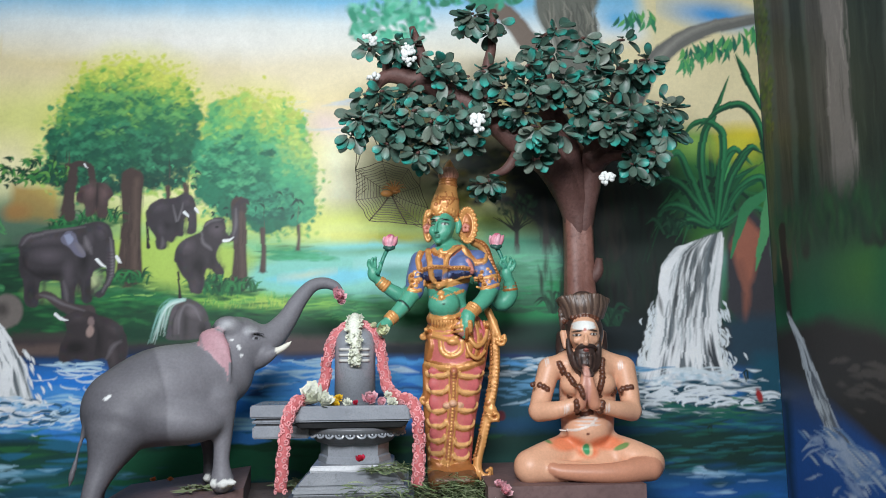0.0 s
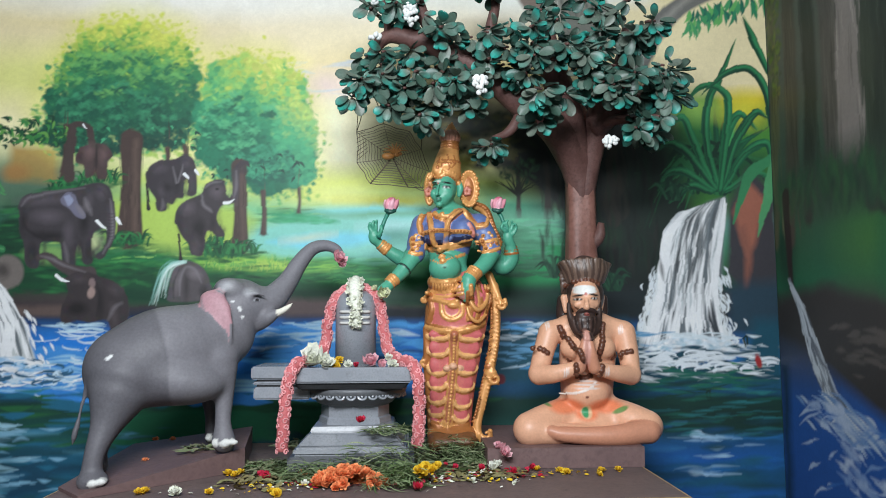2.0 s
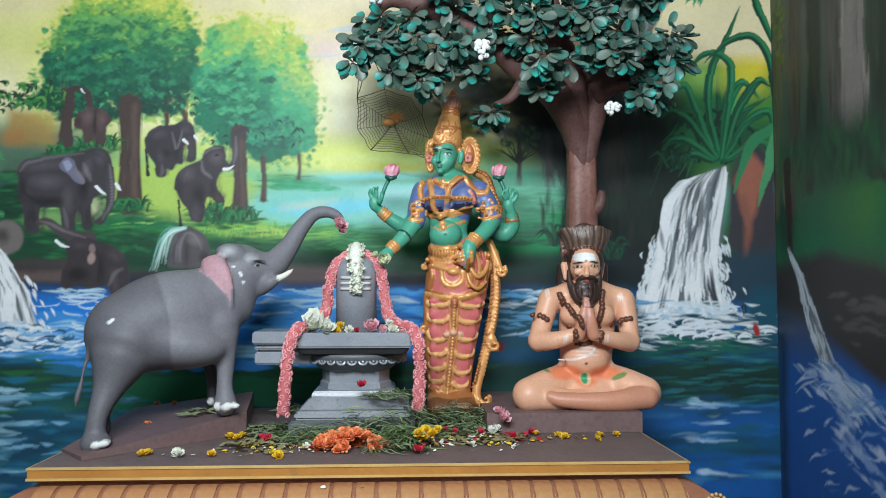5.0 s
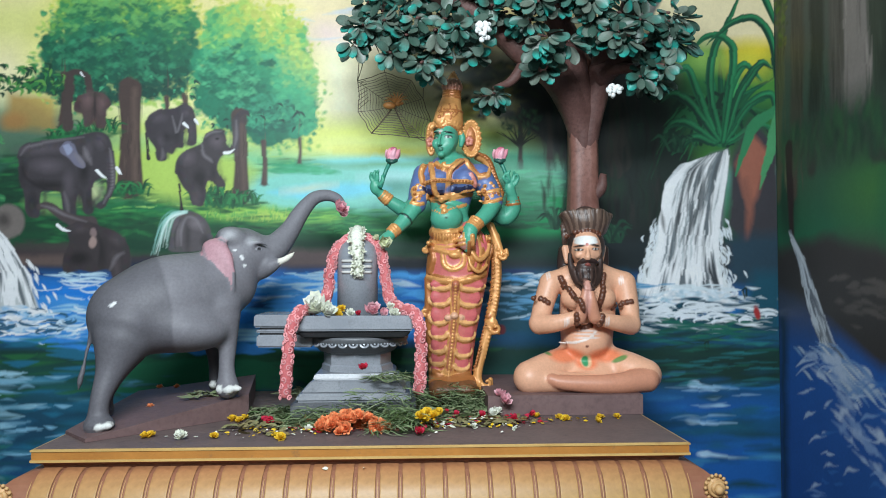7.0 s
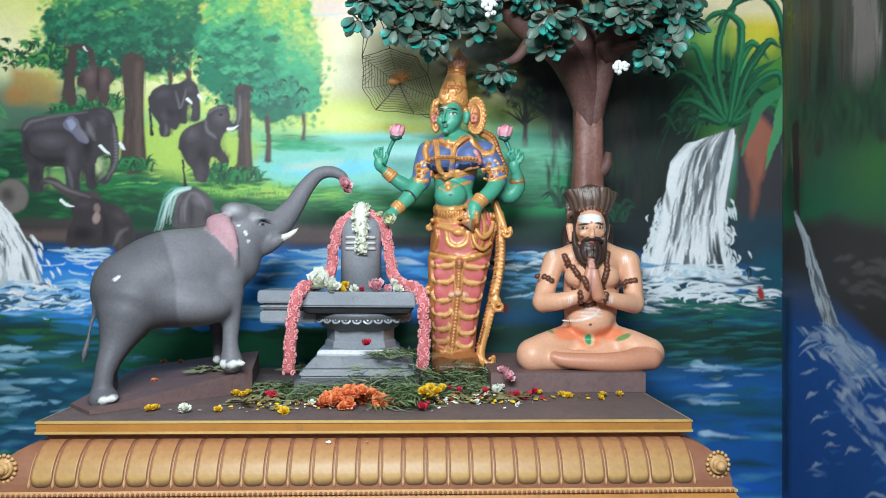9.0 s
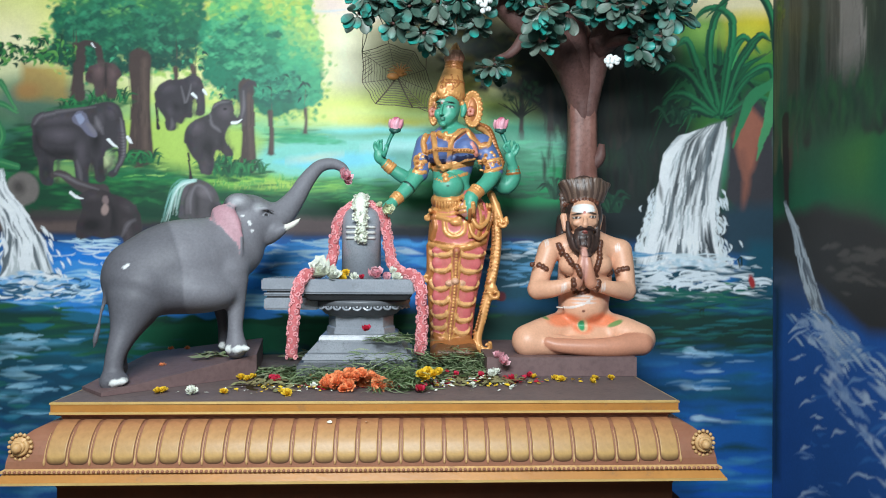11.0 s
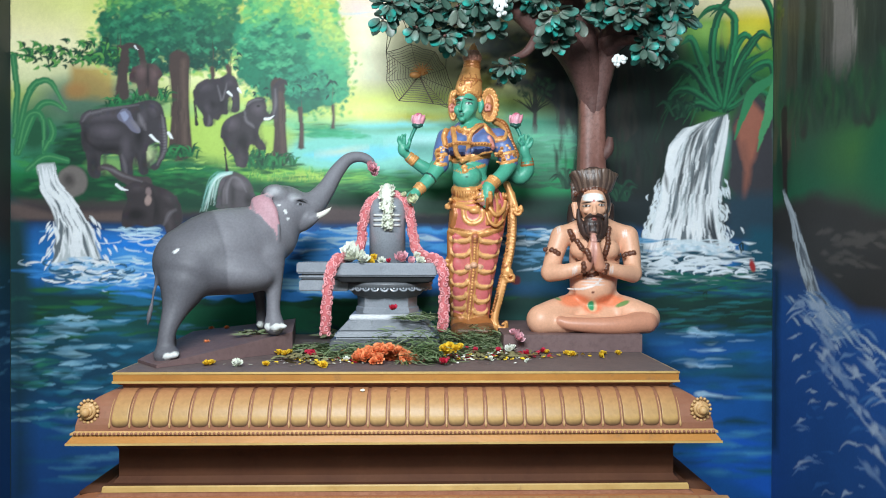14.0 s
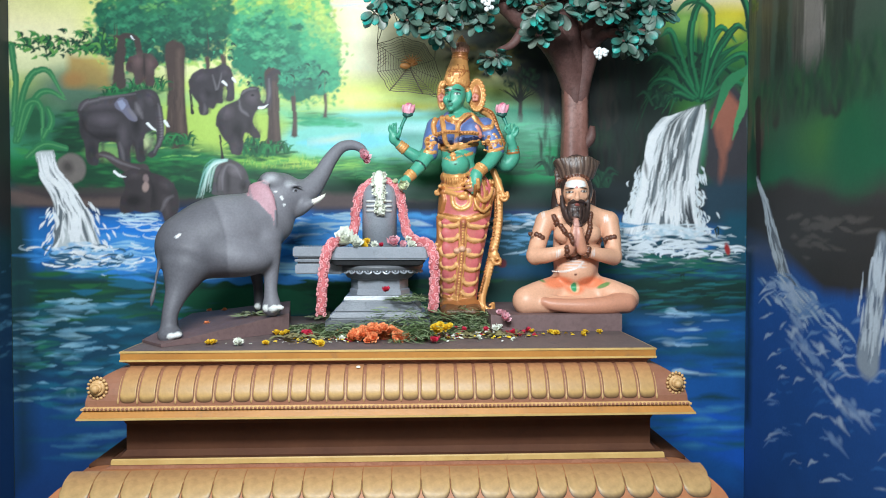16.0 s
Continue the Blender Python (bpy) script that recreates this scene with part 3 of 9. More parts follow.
# reeds: long arching blades
root = np.array((1.318, 2.047))
for k in range(46):
    a, L = rng.normal(-0.3, 0.9), rng.uniform(0.1, 0.26)
    b = root + [rng.uniform(-0.12, 0.06), rng.uniform(-0.03, 0.03)]
    wall.stroke([b, b + [L * 0.4 * math.sin(a), L * 0.7], b + [L * 1.1 * math.sin(a), L * (0.9 * math.cos(a) - 0.3 * abs(a))]], [0.009, 0.011, 0.001], [tint(8, 52, 36), tint(14, 72, 46), tint(34, 110, 66)][k % 3], 0.005, 0.85)
reed_blades = [[(1.318, 2.042), (1.273, 2.259), (1.289, 2.449), (1.349, 2.558), (1.421, 2.735)], [(1.302, 2.041), (1.213, 2.258), (1.171, 2.366), (1.117, 2.339)], [(1.307, 2.041), (1.186, 2.204), (1.103, 2.252), (1.043, 2.208)], [(1.296, 2.036), (1.172, 2.122), (1.104, 2.122), (1.055, 2.072)],
               [(1.329, 2.042), (1.356, 2.259), (1.427, 2.39), (1.501, 2.315)], [(1.334, 2.042), (1.405, 2.26), (1.501, 2.396), (1.559, 2.37)], [(1.337, 2.042), (1.447, 2.206), (1.548, 2.255), (1.565, 2.152)], [(1.323, 2.042), (1.377, 2.395), (1.349, 2.498), (1.256, 2.514), (1.179, 2.437)],
               [(1.577, 2.254), (1.56, 2.48), (1.482, 2.6), (1.374, 2.573), (1.258, 2.478)], [(1.586, 2.547), (1.509, 2.736), (1.462, 2.845)], [(1.351, 2.036), (1.474, 2.111), (1.56, 2.103)], [(1.282, 2.028), (1.2, 2.063), (1.131, 2.024), (1.088, 1.975)]]
for k, pts in enumerate(reed_blades):
    w = [0.01] + [0.019, 0.018, 0.014][:len(pts) - 2] + [0.002]
    wall.stroke(pts, w, [tint(16, 86, 58), tint(22, 104, 66), tint(12, 70, 50)][k % 3], 0.004)
    wall.stroke([(x + 0.005, z + 0.006) for x, z in pts], [v * 0.45 for v in w], tint(46, 140, 88), 0.01, 0.7)
    wall.stroke([(x - 0.007, z - 0.007) for x, z in pts], [v * 0.25 for v in w], tint(6, 48, 36), 0.006, 0.6)
# rock and the great fall
wall.shape([(1.351, 1.967), (1.456, 2.134), (1.584, 2.046), (1.589, 1.564), (1.422, 1.564), (1.334, 1.664)], tint(58, 56, 62), 0.05)
wall.shape([(1.381, 1.942), (1.455, 2.083), (1.537, 1.994), (1.477, 1.791), (1.43, 1.74)], tint(160, 98, 80), 0.03, 0.9)
wall.stroke([(1.421, 1.867), (1.44, 1.74), (1.427, 1.589)], [0.02, 0.02, 0.01], tint(140, 88, 74), 0.02, 0.7)
wall.shape([(1.333, 1.614), (1.604, 1.64), (1.599, 1.363), (1.33, 1.388)], tint(36, 62, 78), 0.06, 0.9)
wall.stroke([(1.566, 2.186), (1.456, 2.095), (1.38, 1.892)], [0.02, 0.024, 0.004], tint(50, 130, 85), 0.006)
wall.stroke([(1.571, 2.173), (1.537, 1.994), (1.49, 1.829)], [0.012, 0.022, 0.002], tint(75, 150, 100), 0.006)
wall.shape([(1.346, 2.008), (1.268, 1.987), (1.196, 1.936), (1.131, 1.839), (1.081, 1.701), (1.038, 1.538), (0.986, 1.363), (1.31, 1.363), (1.315, 1.589), (1.335, 1.815), (1.352, 1.993)], tint(104, 112, 118), 0.02)


def fall(a, t):
    """A point of the falling sheet: a runs across it, t down it."""
    top, low = (1.325, 2.008), (1.316, 1.338)
    steps = (0, 0.06, 0.2, 0.45, 0.75, 1)
    lo, hi = np.interp(t, steps, (1.203, 1.126, 1.072, 1.04, 0.997, 0.92)), np.interp(t, steps, (1.351, 1.354, 1.338, 1.306, 1.298, 1.353))
    return np.array([lo + (hi - lo) * a, top[1] + (low[1] - top[1]) * t - 0.05 * (1 - a) * (1 - t) ** 3])


threads = rng.uniform(0, 1, 17)
for k in range(430):
    a, t0, L = np.clip(threads[k % 17] + rng.normal(0, 0.025), 0, 1), max(0, rng.uniform(-0.15, 0.8)), rng.uniform(0.15, 0.45)
    w = rng.uniform(0.004, 0.011) * (0.6 + t0)
    c = WHITE if k % 3 else [tint(60, 66, 72), tint(120, 130, 136), tint(196, 204, 208)][k // 3 % 3]
    if t0 < 0.35 and 0.25 < a < 0.75 and k % 2:
        c = [tint(84, 88, 92), tint(140, 146, 150)][k // 2 % 2]
    wall.stroke([fall(a + rng.normal(0, 0.012), min(1, t0 + L * j / 3)) for j in range(4)], [w * 0.3, w, w, w * 0.2], c, 0.006, rng.uniform(0.45, 0.9))
for k in range(44):
    a, t0 = np.clip(rng.normal(0.5, 0.24), 0.06, 0.95), rng.uniform(0, 0.6)
    wall.stroke([fall(a, t0), fall(a + rng.normal(0, 0.015), t0 + 0.08), fall(a + rng.normal(0, 0.02), t0 + rng.uniform(0.14, 0.26))], [0.001, rng.uniform(0.003, 0.007), 0.001], [tint(78, 84, 88), tint(104, 110, 114), tint(60, 66, 70)][k % 3], 0.008, 0.5)
for k in range(46):
    a = rng.choice([0.02, 0.06, 0.1, 0.97])
    wall.stroke([fall(a + rng.normal(0, 0.02), min(1, j / 5 + rng.uniform(0, 0.05))) for j in range(6)], [0.002, 0.005, 0.006, 0.006, 0.005, 0.001], WHITE, 0.005, 0.5)
for k in range(60):
    d = -1 if k % 3 else 1
    p = fall(0.5 + d * 0.5, rng.uniform(0.5, 0.95)) + [d * rng.uniform(-0.01, 0.03), 0]
    L = rng.uniform(0.03, 0.07)
    wall.stroke([p, p + [d * 0.012, -L * 0.3], p + [d * 0.016, -L * 0.7], p + [d * 0.006, -L]], [0.001, 0.007, 0.007, 0.001], tint(226, 232, 234), 0.005, 0.85)
    wall.stroke([p + [d * 0.012, 0], p + [d * 0.024, -L * 0.4], p + [d * 0.024, -L * 0.9]], [0.001, 0.005, 0.001], tint(22, 34, 36), 0.005, 0.7)
for k in range(80):
    d = rng.choice([-1, 1])
    p = fall(0.5 + d * 0.5, rng.uniform(0.45, 1.0)) + [d * abs(rng.normal(0.0, 0.03)), 0]
    wall.stroke([p, p + [d * 0.008, -0.012], p + [d * rng.uniform(0, 0.02), -rng.uniform(0.02, 0.045)]], [0.001, 0.005, 0.001], tint(222, 230, 236), 0.005, 0.9)
wall.dabs((1.19, 1.343), 0.19, 0.04, 200, 0.016, [WHITE, tint(215, 228, 238), tint(160, 195, 212)], (-40, 40), 0.85, 2)
for k in range(34):
    p = np.array((1.176, 1.301)) + [rng.normal(0, 0.17), rng.uniform(-0.06, 0.03)]
    r = rng.uniform(0.02, 0.05)
    wall.stroke([(p[0] + r * math.cos(q), p[1] + r * 0.35 * math.sin(q)) for q in np.linspace(0.2, 3.6, 6)], [0.002, 0.005, 0.006, 0.006, 0.005, 0.002], tint(228, 236, 242), 0.005, 0.85)
# the river's right arm
wall.shape([(0.236, 1.468), (0.886, 1.468), (1.01, 1.264), (1.366, 1.263), (1.459, 1.468), (1.601, 1.468), (1.595, 1.137), (0.235, 1.168)], tint(20, 78, 98), 0.05, 0.75)
wall.flecks((1.188, 1.301), 0.42, 0.1, 110, 0.05, tint(215, 228, 235), 6, 0.85, 0.006)
wall.flecks((0.608, 1.364), 0.45, 0.09, 70, 0.06, tint(90, 150, 190), 5, 0.7, 0.006)
wall.flecks((0.434, 1.413), 0.3, 0.04, 26, 0.06, tint(200, 218, 230), 5, 0.8, 0.006)
wall.flecks((1.237, 1.164), 0.4, 0.09, 40, 0.09, tint(12, 60, 48), 7, 0.8, 0.005)
wall.flecks((1.187, 1.201), 0.35, 0.06, 16, 0.08, tint(60, 130, 80), 6, 0.7, 0.005)
wall.shape([(0.983, 1.103), (1.595, 1.112), (1.592, 0.938), (0.982, 0.942)], tint(14, 52, 44), 0.06, 0.8)
wall.dabs((1.2, 1.345), 0.15, 0.03, 90, 0.015, [WHITE, tint(215, 228, 238), tint(170, 200, 216)], (-40, 40), 0.8, 2)
wall.flecks((1.2, 1.27), 0.4, 0.07, 70, 0.06, tint(12, 66, 84), 6, 0.75, 0.008)
wall.flecks((1.15, 1.25), 0.42, 0.07, 44, 0.06, tint(228, 236, 240), 8, 0.8, 0.005)
wall.flecks((1.1, 1.19), 0.42, 0.05, 40, 0.07, tint(16, 96, 82), 5, 0.6, 0.008)
for k in range(40):
    p = np.array((1.183, 1.293)) + [rng.normal(0, 0.16), rng.uniform(-0.06, 0.02)]
    r = rng.uniform(0.02, 0.05)
    wall.stroke([(p[0] + r * math.cos(q), p[1] + r * 0.35 * math.sin(q)) for q in np.linspace(0.2, 3.6, 6)], [0.002, 0.005, 0.006, 0.006, 0.005, 0.002], tint(228, 236, 242), 0.005, 0.85)
for p in ((1.242, 1.126), (1.414, 1.363)):
    wall.stroke([(p[0], p[1] - 0.02), (p[0] - 0.008, p[1] + 0.01), (p[0] + 0.006, p[1] + 0.02), (p[0] + 0.008, p[1] - 0.015)], [0.004] * 4, tint(12, 40, 28), 0.005)
wall.oval((1.469, 1.28), 0.014, 0.03, tint(165, 45, 45), 15, 0.008)
wall.oval((0.322, 1.209), 0.02, 0.02, tint(110, 40, 50), 0, 0.01)
wall.shape([(0.957, 0.942), (1.592, 0.938), (1.577, 0.026), (0.948, 0.039)], tint(20, 88, 160), 0.1, 0.75)
wall.oval((1.359, 0.778), 0.3, 0.05, tint(16, 78, 100), 0, 0.06, 0.8)
wall.flecks((1.234, 0.866), 0.2, 0.1, 12, 0.08, tint(150, 190, 220), 3, 0.5, 0.008)
for p in ((1.184, 0.965), (1.17, 0.805), (1.218, 0.657)):
    wall.oval(p, 0.03, 0.018, tint(170, 200, 225), 0, 0.01, 0.8)
    wall.stroke([p, (p[0] + 0.1, p[1] - 0.014), (p[0] + 0.2, p[1] - 0.016)], [0.012, 0.008, 0.002], tint(165, 200, 225), 0.01, 0.7)
wall.shape([(1.197, 0.448), (1.552, 0.487), (1.588, 0.135), (1.198, 0.307)], tint(22, 92, 190), 0.04, 0.8)
# the river's left arm
wall.flecks((-0.739, 1.317), 0.9, 0.13, 130, 0.1, tint(85, 165, 225), 3, 0.6, 0.009)
wall.flecks((-0.666, 1.268), 0.8, 0.1, 60, 0.09, tint(190, 220, 240), 4, 0.6, 0.006)
wall.flecks((-0.619, 1.39), 0.8, 0.1, 60, 0.09, tint(16, 50, 100), 3, 0.7, 0.008)
wall.flecks((-1.093, 1.054), 1.2, 0.12, 80, 0.12, tint(30, 95, 55), 3, 0.55, 0.012)
wall.flecks((-1.558, 0.843), 0.6, 0.35, 70, 0.09, tint(25, 100, 130), 3, 0.6, 0.014)
wall.flecks((-1.856, 0.912), 0.22, 0.12, 22, 0.07, tint(150, 195, 215), 5, 0.75, 0.01)
wall.flecks((-1.989, 1.021), 0.2, 0.05, 16, 0.06, tint(14, 60, 35), 4, 0.9, 0.014)
wall.oval((-1.788, 0.582), 0.024, 0.02, tint(125, 165, 195), 0, 0.008)
wall.oval((-1.783, 0.568), 0.013, 0.012, tint(25, 85, 110), 0, 0.008)
wall.shape([(-2.092, 1.64), (-2, 1.533), (-1.949, 1.021), (-2.096, 0.859)], tint(18, 66, 66), 0.05, 0.85)
wall.shape([(-2.105, 1.587), (-1.88, 1.528), (-1.265, 1.539), (-1.265, 1.474), (-2.106, 1.492)], tint(96, 80, 76), 0.02, 0.8)
wall.dabs((-0.378, 1.543), 0.6, 0.03, 90, 0.035, [tint(92, 78, 76), tint(60, 52, 54), tint(110, 88, 80)], (-8, 8), 0.7, 4)
# broad strokes of the lower water
for k in range(260):
    left = k % 2
    p = np.array([rng.uniform(-2.05, -1.0) if left else rng.uniform(0.8, 1.55), rng.uniform(0.25, 1.02)])
    L = rng.uniform(0.05, 0.16)
    c = ([tint(24, 92, 120), tint(18, 80, 84), tint(12, 60, 66), tint(30, 104, 140), tint(16, 74, 92), tint(84, 150, 176)] if left else [tint(28, 105, 165), tint(22, 88, 110), tint(16, 66, 82), tint(34, 118, 185), tint(24, 92, 150), tint(70, 145, 185)])[rng.integers(6)]
    wall.stroke([p - [L, 0], p + [0, rng.uniform(-0.01, 0.01)], p + [L, rng.uniform(-0.01, 0.01)]], [0.003, rng.uniform(0.006, 0.022), 0.003], c, 0.016, rng.uniform(0.25, 0.6))
wall.flecks((-1.83, 0.777), 0.35, 0.25, 26, 0.06, tint(120, 175, 205), 3, 0.6, 0.008)
wall.oval((-1.958, 1.896), 0.12, 0.13, tint(36, 92, 62), 0, 0.08, 0.75)
wall.oval((-1.699, 1.941), 0.4, 0.26, tint(18, 78, 50), 0, 0.22, 0.5)
wall.oval((-1.216, 1.792), 0.5, 0.1, tint(12, 92, 54), 0, 0.09, 0.5)
# blades over the meadow
for k in range(240):
    p = np.array([rng.uniform(-1.75, -0.45), rng.uniform(1.72, 1.98)])
    L = rng.uniform(0.02, 0.05)
    wall.stroke([p - [L, 0], p + [0, rng.uniform(-0.004, 0.006)], p + [L, 0.004]], [0.001, rng.uniform(0.002, 0.006), 0.001], [tint(28, 120, 66), tint(110, 180, 90), tint(16, 92, 54), tint(165, 205, 110)][k % 4], 0.005, 0.6)
# the far meadow, its pond and the shaded bank
wall.shape([(-0.872, 1.822), (-0.691, 1.883), (-0.521, 1.925), (-0.275, 1.935), (0.022, 1.904), (0.021, 1.745), (-0.225, 1.716), (-0.409, 1.747), (-0.567, 1.718), (-0.785, 1.736)], tint(134, 212, 196), 0.05, 0.9)
wall.shape([(-0.69, 1.802), (-0.52, 1.841), (-0.275, 1.85), (-0.152, 1.82), (-0.324, 1.781), (-0.519, 1.767)], tint(122, 214, 232), 0.03, 0.9)
wall.oval((-0.127, 1.877), 0.14, 0.02, tint(176, 228, 226), 3, 0.04, 0.8)
wall.oval((-0.508, 1.821), 0.1, 0.014, tint(214, 214, 168), 8, 0.03, 0.7)
wall.oval((-0.152, 1.987), 0.22, 0.022, tint(198, 196, 52), 0, 0.03, 0.85)
wall.oval((-0.177, 1.925), 0.24, 0.012, tint(96, 150, 70), 2, 0.025, 0.7)
wall.oval((-0.412, 1.995), 0.16, 0.03, tint(236, 236, 130), 0, 0.05, 0.7)
wall.shape([(-1.371, 1.996), (-1.034, 2.008), (-0.815, 1.958), (-0.74, 1.896), (-0.786, 1.773), (-1.026, 1.749), (-1.363, 1.824)], tint(178, 208, 96), 0.06, 0.85)
wall.shape([(-1.001, 1.737), (-0.786, 1.768), (-0.567, 1.728), (-0.372, 1.717), (-0.372, 1.673), (-0.687, 1.66), (-0.975, 1.681)], tint(140, 200, 84), 0.04, 0.85)
wall.oval((-0.688, 1.699), 0.14, 0.018, tint(196, 216, 104), 0, 0.03, 0.7)
for u0, r, c in (((-0.555, 1.915), 0.12, tint(48, 164, 112)), ((-0.484, 1.895), 0.1, tint(70, 182, 132)), ((-0.606, 1.896), 0.07, tint(60, 172, 120))):
    wall.oval(u0, r, 0.011, c, -3, 0.016, 0.85)
    wall.dabs(u0, r, 0.014, 30, 0.018, [c, tint(40, 150, 100)], (-10, 10), 0.5, 4)
wall.shape([(-1.333, 1.702), (-1.023, 1.681), (-0.711, 1.65), (0.021, 1.69), (0.02, 1.536), (-1.326, 1.546)], tint(18, 108, 60), 0.05, 0.85)
wall.shape([(-1.329, 1.616), (0.02, 1.607), (0.019, 1.523), (-1.326, 1.534)], tint(8, 62, 42), 0.04, 0.9)
wall.shape([(-0.9, 1.555), (-0.395, 1.556), (-0.394, 1.478), (-0.898, 1.478)], tint(104, 88, 88), 0.03, 0.85)
wall.shape([(-0.37, 1.527), (0.019, 1.519), (0.019, 1.46), (-0.37, 1.469)], tint(16, 28, 38), 0.03, 0.85)
for k in range(200):
    p = np.array([rng.uniform(-1.35, -0.2), rng.uniform(1.62, 1.73)])
    L = rng.uniform(0.02, 0.06)
    wall.stroke([p - [L, 0], p + [0, rng.uniform(-0.003, 0.005)], p + [L, 0.003]], [0.001, rng.uniform(0.002, 0.006), 0.001], [tint(34, 140, 74), tint(14, 92, 52), tint(90, 172, 88), tint(22, 120, 66)][k % 4], 0.006, 0.5)
for k in range(70):
    p = np.array((-0.724, 1.704)) + [rng.uniform(-0.25, 0.2), rng.uniform(-0.03, 0.02)]
    wall.stroke([p, p + [rng.uniform(-0.006, 0.006), 0.012], p + [rng.uniform(-0.012, 0.012), 0.025]], [0.003, 0.002, 0.001], [tint(60, 160, 80), tint(170, 205, 100)][k % 2], 0.004, 0.6)
# the river behind the statues: clear blue with pale patches
wall.shape([(-1.647, 1.419), (-1.251, 1.434), (-0.658, 1.452), (0.019, 1.455), (0.017, 1.175), (-0.462, 1.141), (-1.239, 1.168), (-1.634, 1.197)], tint(22, 122, 214), 0.06, 0.8)
wall.flecks((-0.369, 1.358), 0.42, 0.09, 70, 0.09, tint(72, 166, 236), 3, 0.55, 0.014)
wall.flecks((-0.465, 1.383), 0.4, 0.06, 26, 0.09, tint(186, 216, 240), 4, 0.6, 0.011)
wall.flecks((-0.464, 1.288), 0.4, 0.08, 26, 0.1, tint(14, 66, 120), 3, 0.55, 0.014)
wall.flecks((-0.698, 1.091), 0.6, 0.05, 60, 0.12, tint(10, 78, 50), 3, 0.6, 0.016)
# two large trees on the left
def foliage(outline, stops, n, size, seedling=0.0):
    """A crown of leaves: touches coloured by their height in the crown and by clumps."""
    P = np.array(outline)
    lo, hi = P.min(0), P.max(0)
    mid = (lo + hi) / 2
    grid = cloud(64, 64, 9, 2)
    where = []
    while len(where) < n:
        p = rng.uniform(lo, hi)
        g = grid[int((p[1] - lo[1]) / (hi[1] - lo[1]) * 63), int((p[0] - lo[0]) / (hi[0] - lo[0]) * 63)]
        o, ins = p, False
        p = mid + (p - mid) * (1.04 + 0.17 * g)
        for a, b in zip(P, np.roll(P, -1, 0)):
            if (a[1] > p[1]) != (b[1] > p[1]) and p[0] < a[0] + (p[1] - a[1]) / (b[1] - a[1]) * (b[0] - a[0]):
                ins = not ins
        if ins:
            where.append(o)
    zz = [s[0] for s in stops]
    for i, p in enumerate(where):
        u = (p - lo) / (hi - lo)
        h = u[1] + 0.16 * grid[int(u[1] * 63), int(u[0] * 63)] + seedling * (u[0] - 0.5) + rng.normal(0, 0.07)
        c = np.array([np.interp(h, zz, [s[1][k] for s in stops]) for k in range(3)])
        r = size * rng.uniform(0.6, 1.4) * (1.5 if i < n * 0.4 else 0.8)
        wall.oval(p, r, r * rng.uniform(0.4, 0.75), c * rng.uniform(0.86, 1.14), rng.uniform(-60, 60), 0.008 if i < n * 0.5 else 0.005, rng.uniform(0.45, 0.85))


left_crown = [(-1.637, 2.245), (-1.672, 2.358), (-1.622, 2.486), (-1.593, 2.588), (-1.502, 2.706), (-1.37, 2.781), (-1.229, 2.782), (-1.088, 2.731), (-1.018, 2.632), (-0.997, 2.503), (-0.997, 2.343), (-1.018, 2.247), (-1.138, 2.191), (-1.284, 2.206), (-1.403, 2.17), (-1.548, 2.19)]
right_crown = [(-0.991, 2.171), (-1.009, 2.361), (-0.982, 2.503), (-0.901, 2.602), (-0.782, 2.634), (-0.656, 2.615), (-0.565, 2.545), (-0.516, 2.402), (-0.486, 2.248), (-0.484, 2.096), (-0.547, 2.015), (-0.694, 2.015), (-0.793, 2.065), (-0.904, 2.096)]
for ring, body in ((left_crown, tint(66, 142, 96)), (right_crown, tint(70, 166, 116))):
    mid = np.mean(ring, 0)
    wall.shape([tuple(mid + (np.array(p) - mid) * 1.12 + [0, 0.015]) for p in ring], tint(222, 222, 110), 0.14, 0.6)
    wall.shape([tuple(mid + (np.array(p) - mid) * 0.86) for p in ring], body, 0.12, 0.85)
for dx, dz in ((-0.075, 0.1), (-0.03, 0.13), (0.03, 0.12), (0.07, 0.08)):
    b = (-1.275, 2.233)
    wall.stroke([(b[0] + dx * 0.25, b[1] - 0.05), (b[0] + dx * 0.6, b[1] + 0.02), (b[0] + dx * 1.2, b[1] + dz)], [0.02, 0.012, 0.004], tint(74, 58, 54), 0.007)
    b = (-0.809, 2.121)
    wall.stroke([(b[0] + dx * 0.1, b[1] - 0.03), (b[0] + dx * 0.5, b[1] + 0.01), (b[0] + dx * 1.1, b[1] + dz * 0.6)], [0.012, 0.008, 0.003], tint(74, 58, 54), 0.007)
for ring, n in ((left_crown, 900), (right_crown, 700)):
    P = np.array(ring)
    mid = P.mean(0)
    for k in range(n):
        q = P[rng.integers(len(P))]
        f = rng.uniform(0, 1)
        q = q * (1 - f) + P[(np.nonzero((P == q).all(1))[0][0] + 1) % len(P)] * f
        p = mid + (q - mid) * rng.normal(0.98, 0.09)
        h = (q[1] - mid[1]) / 0.3
        c = tint(206, 212, 92) if h > rng.uniform(0.1, 0.7) else [tint(64, 146, 98), tint(104, 180, 108), tint(176, 206, 104)][k % 3]
        r = rng.uniform(0.006, 0.015)
        wall.oval(p, r, r * rng.uniform(0.4, 0.8), c, rng.uniform(-60, 60), 0.006, rng.uniform(0.4, 0.8))
foliage(left_crown, [(0.0, tint(14, 66, 56)), (0.22, tint(20, 88, 66)), (0.45, tint(28, 106, 76)), (0.6, tint(50, 134, 84)), (0.76, tint(124, 180, 80)), (0.92, tint(206, 212, 96))], 2500, 0.016)
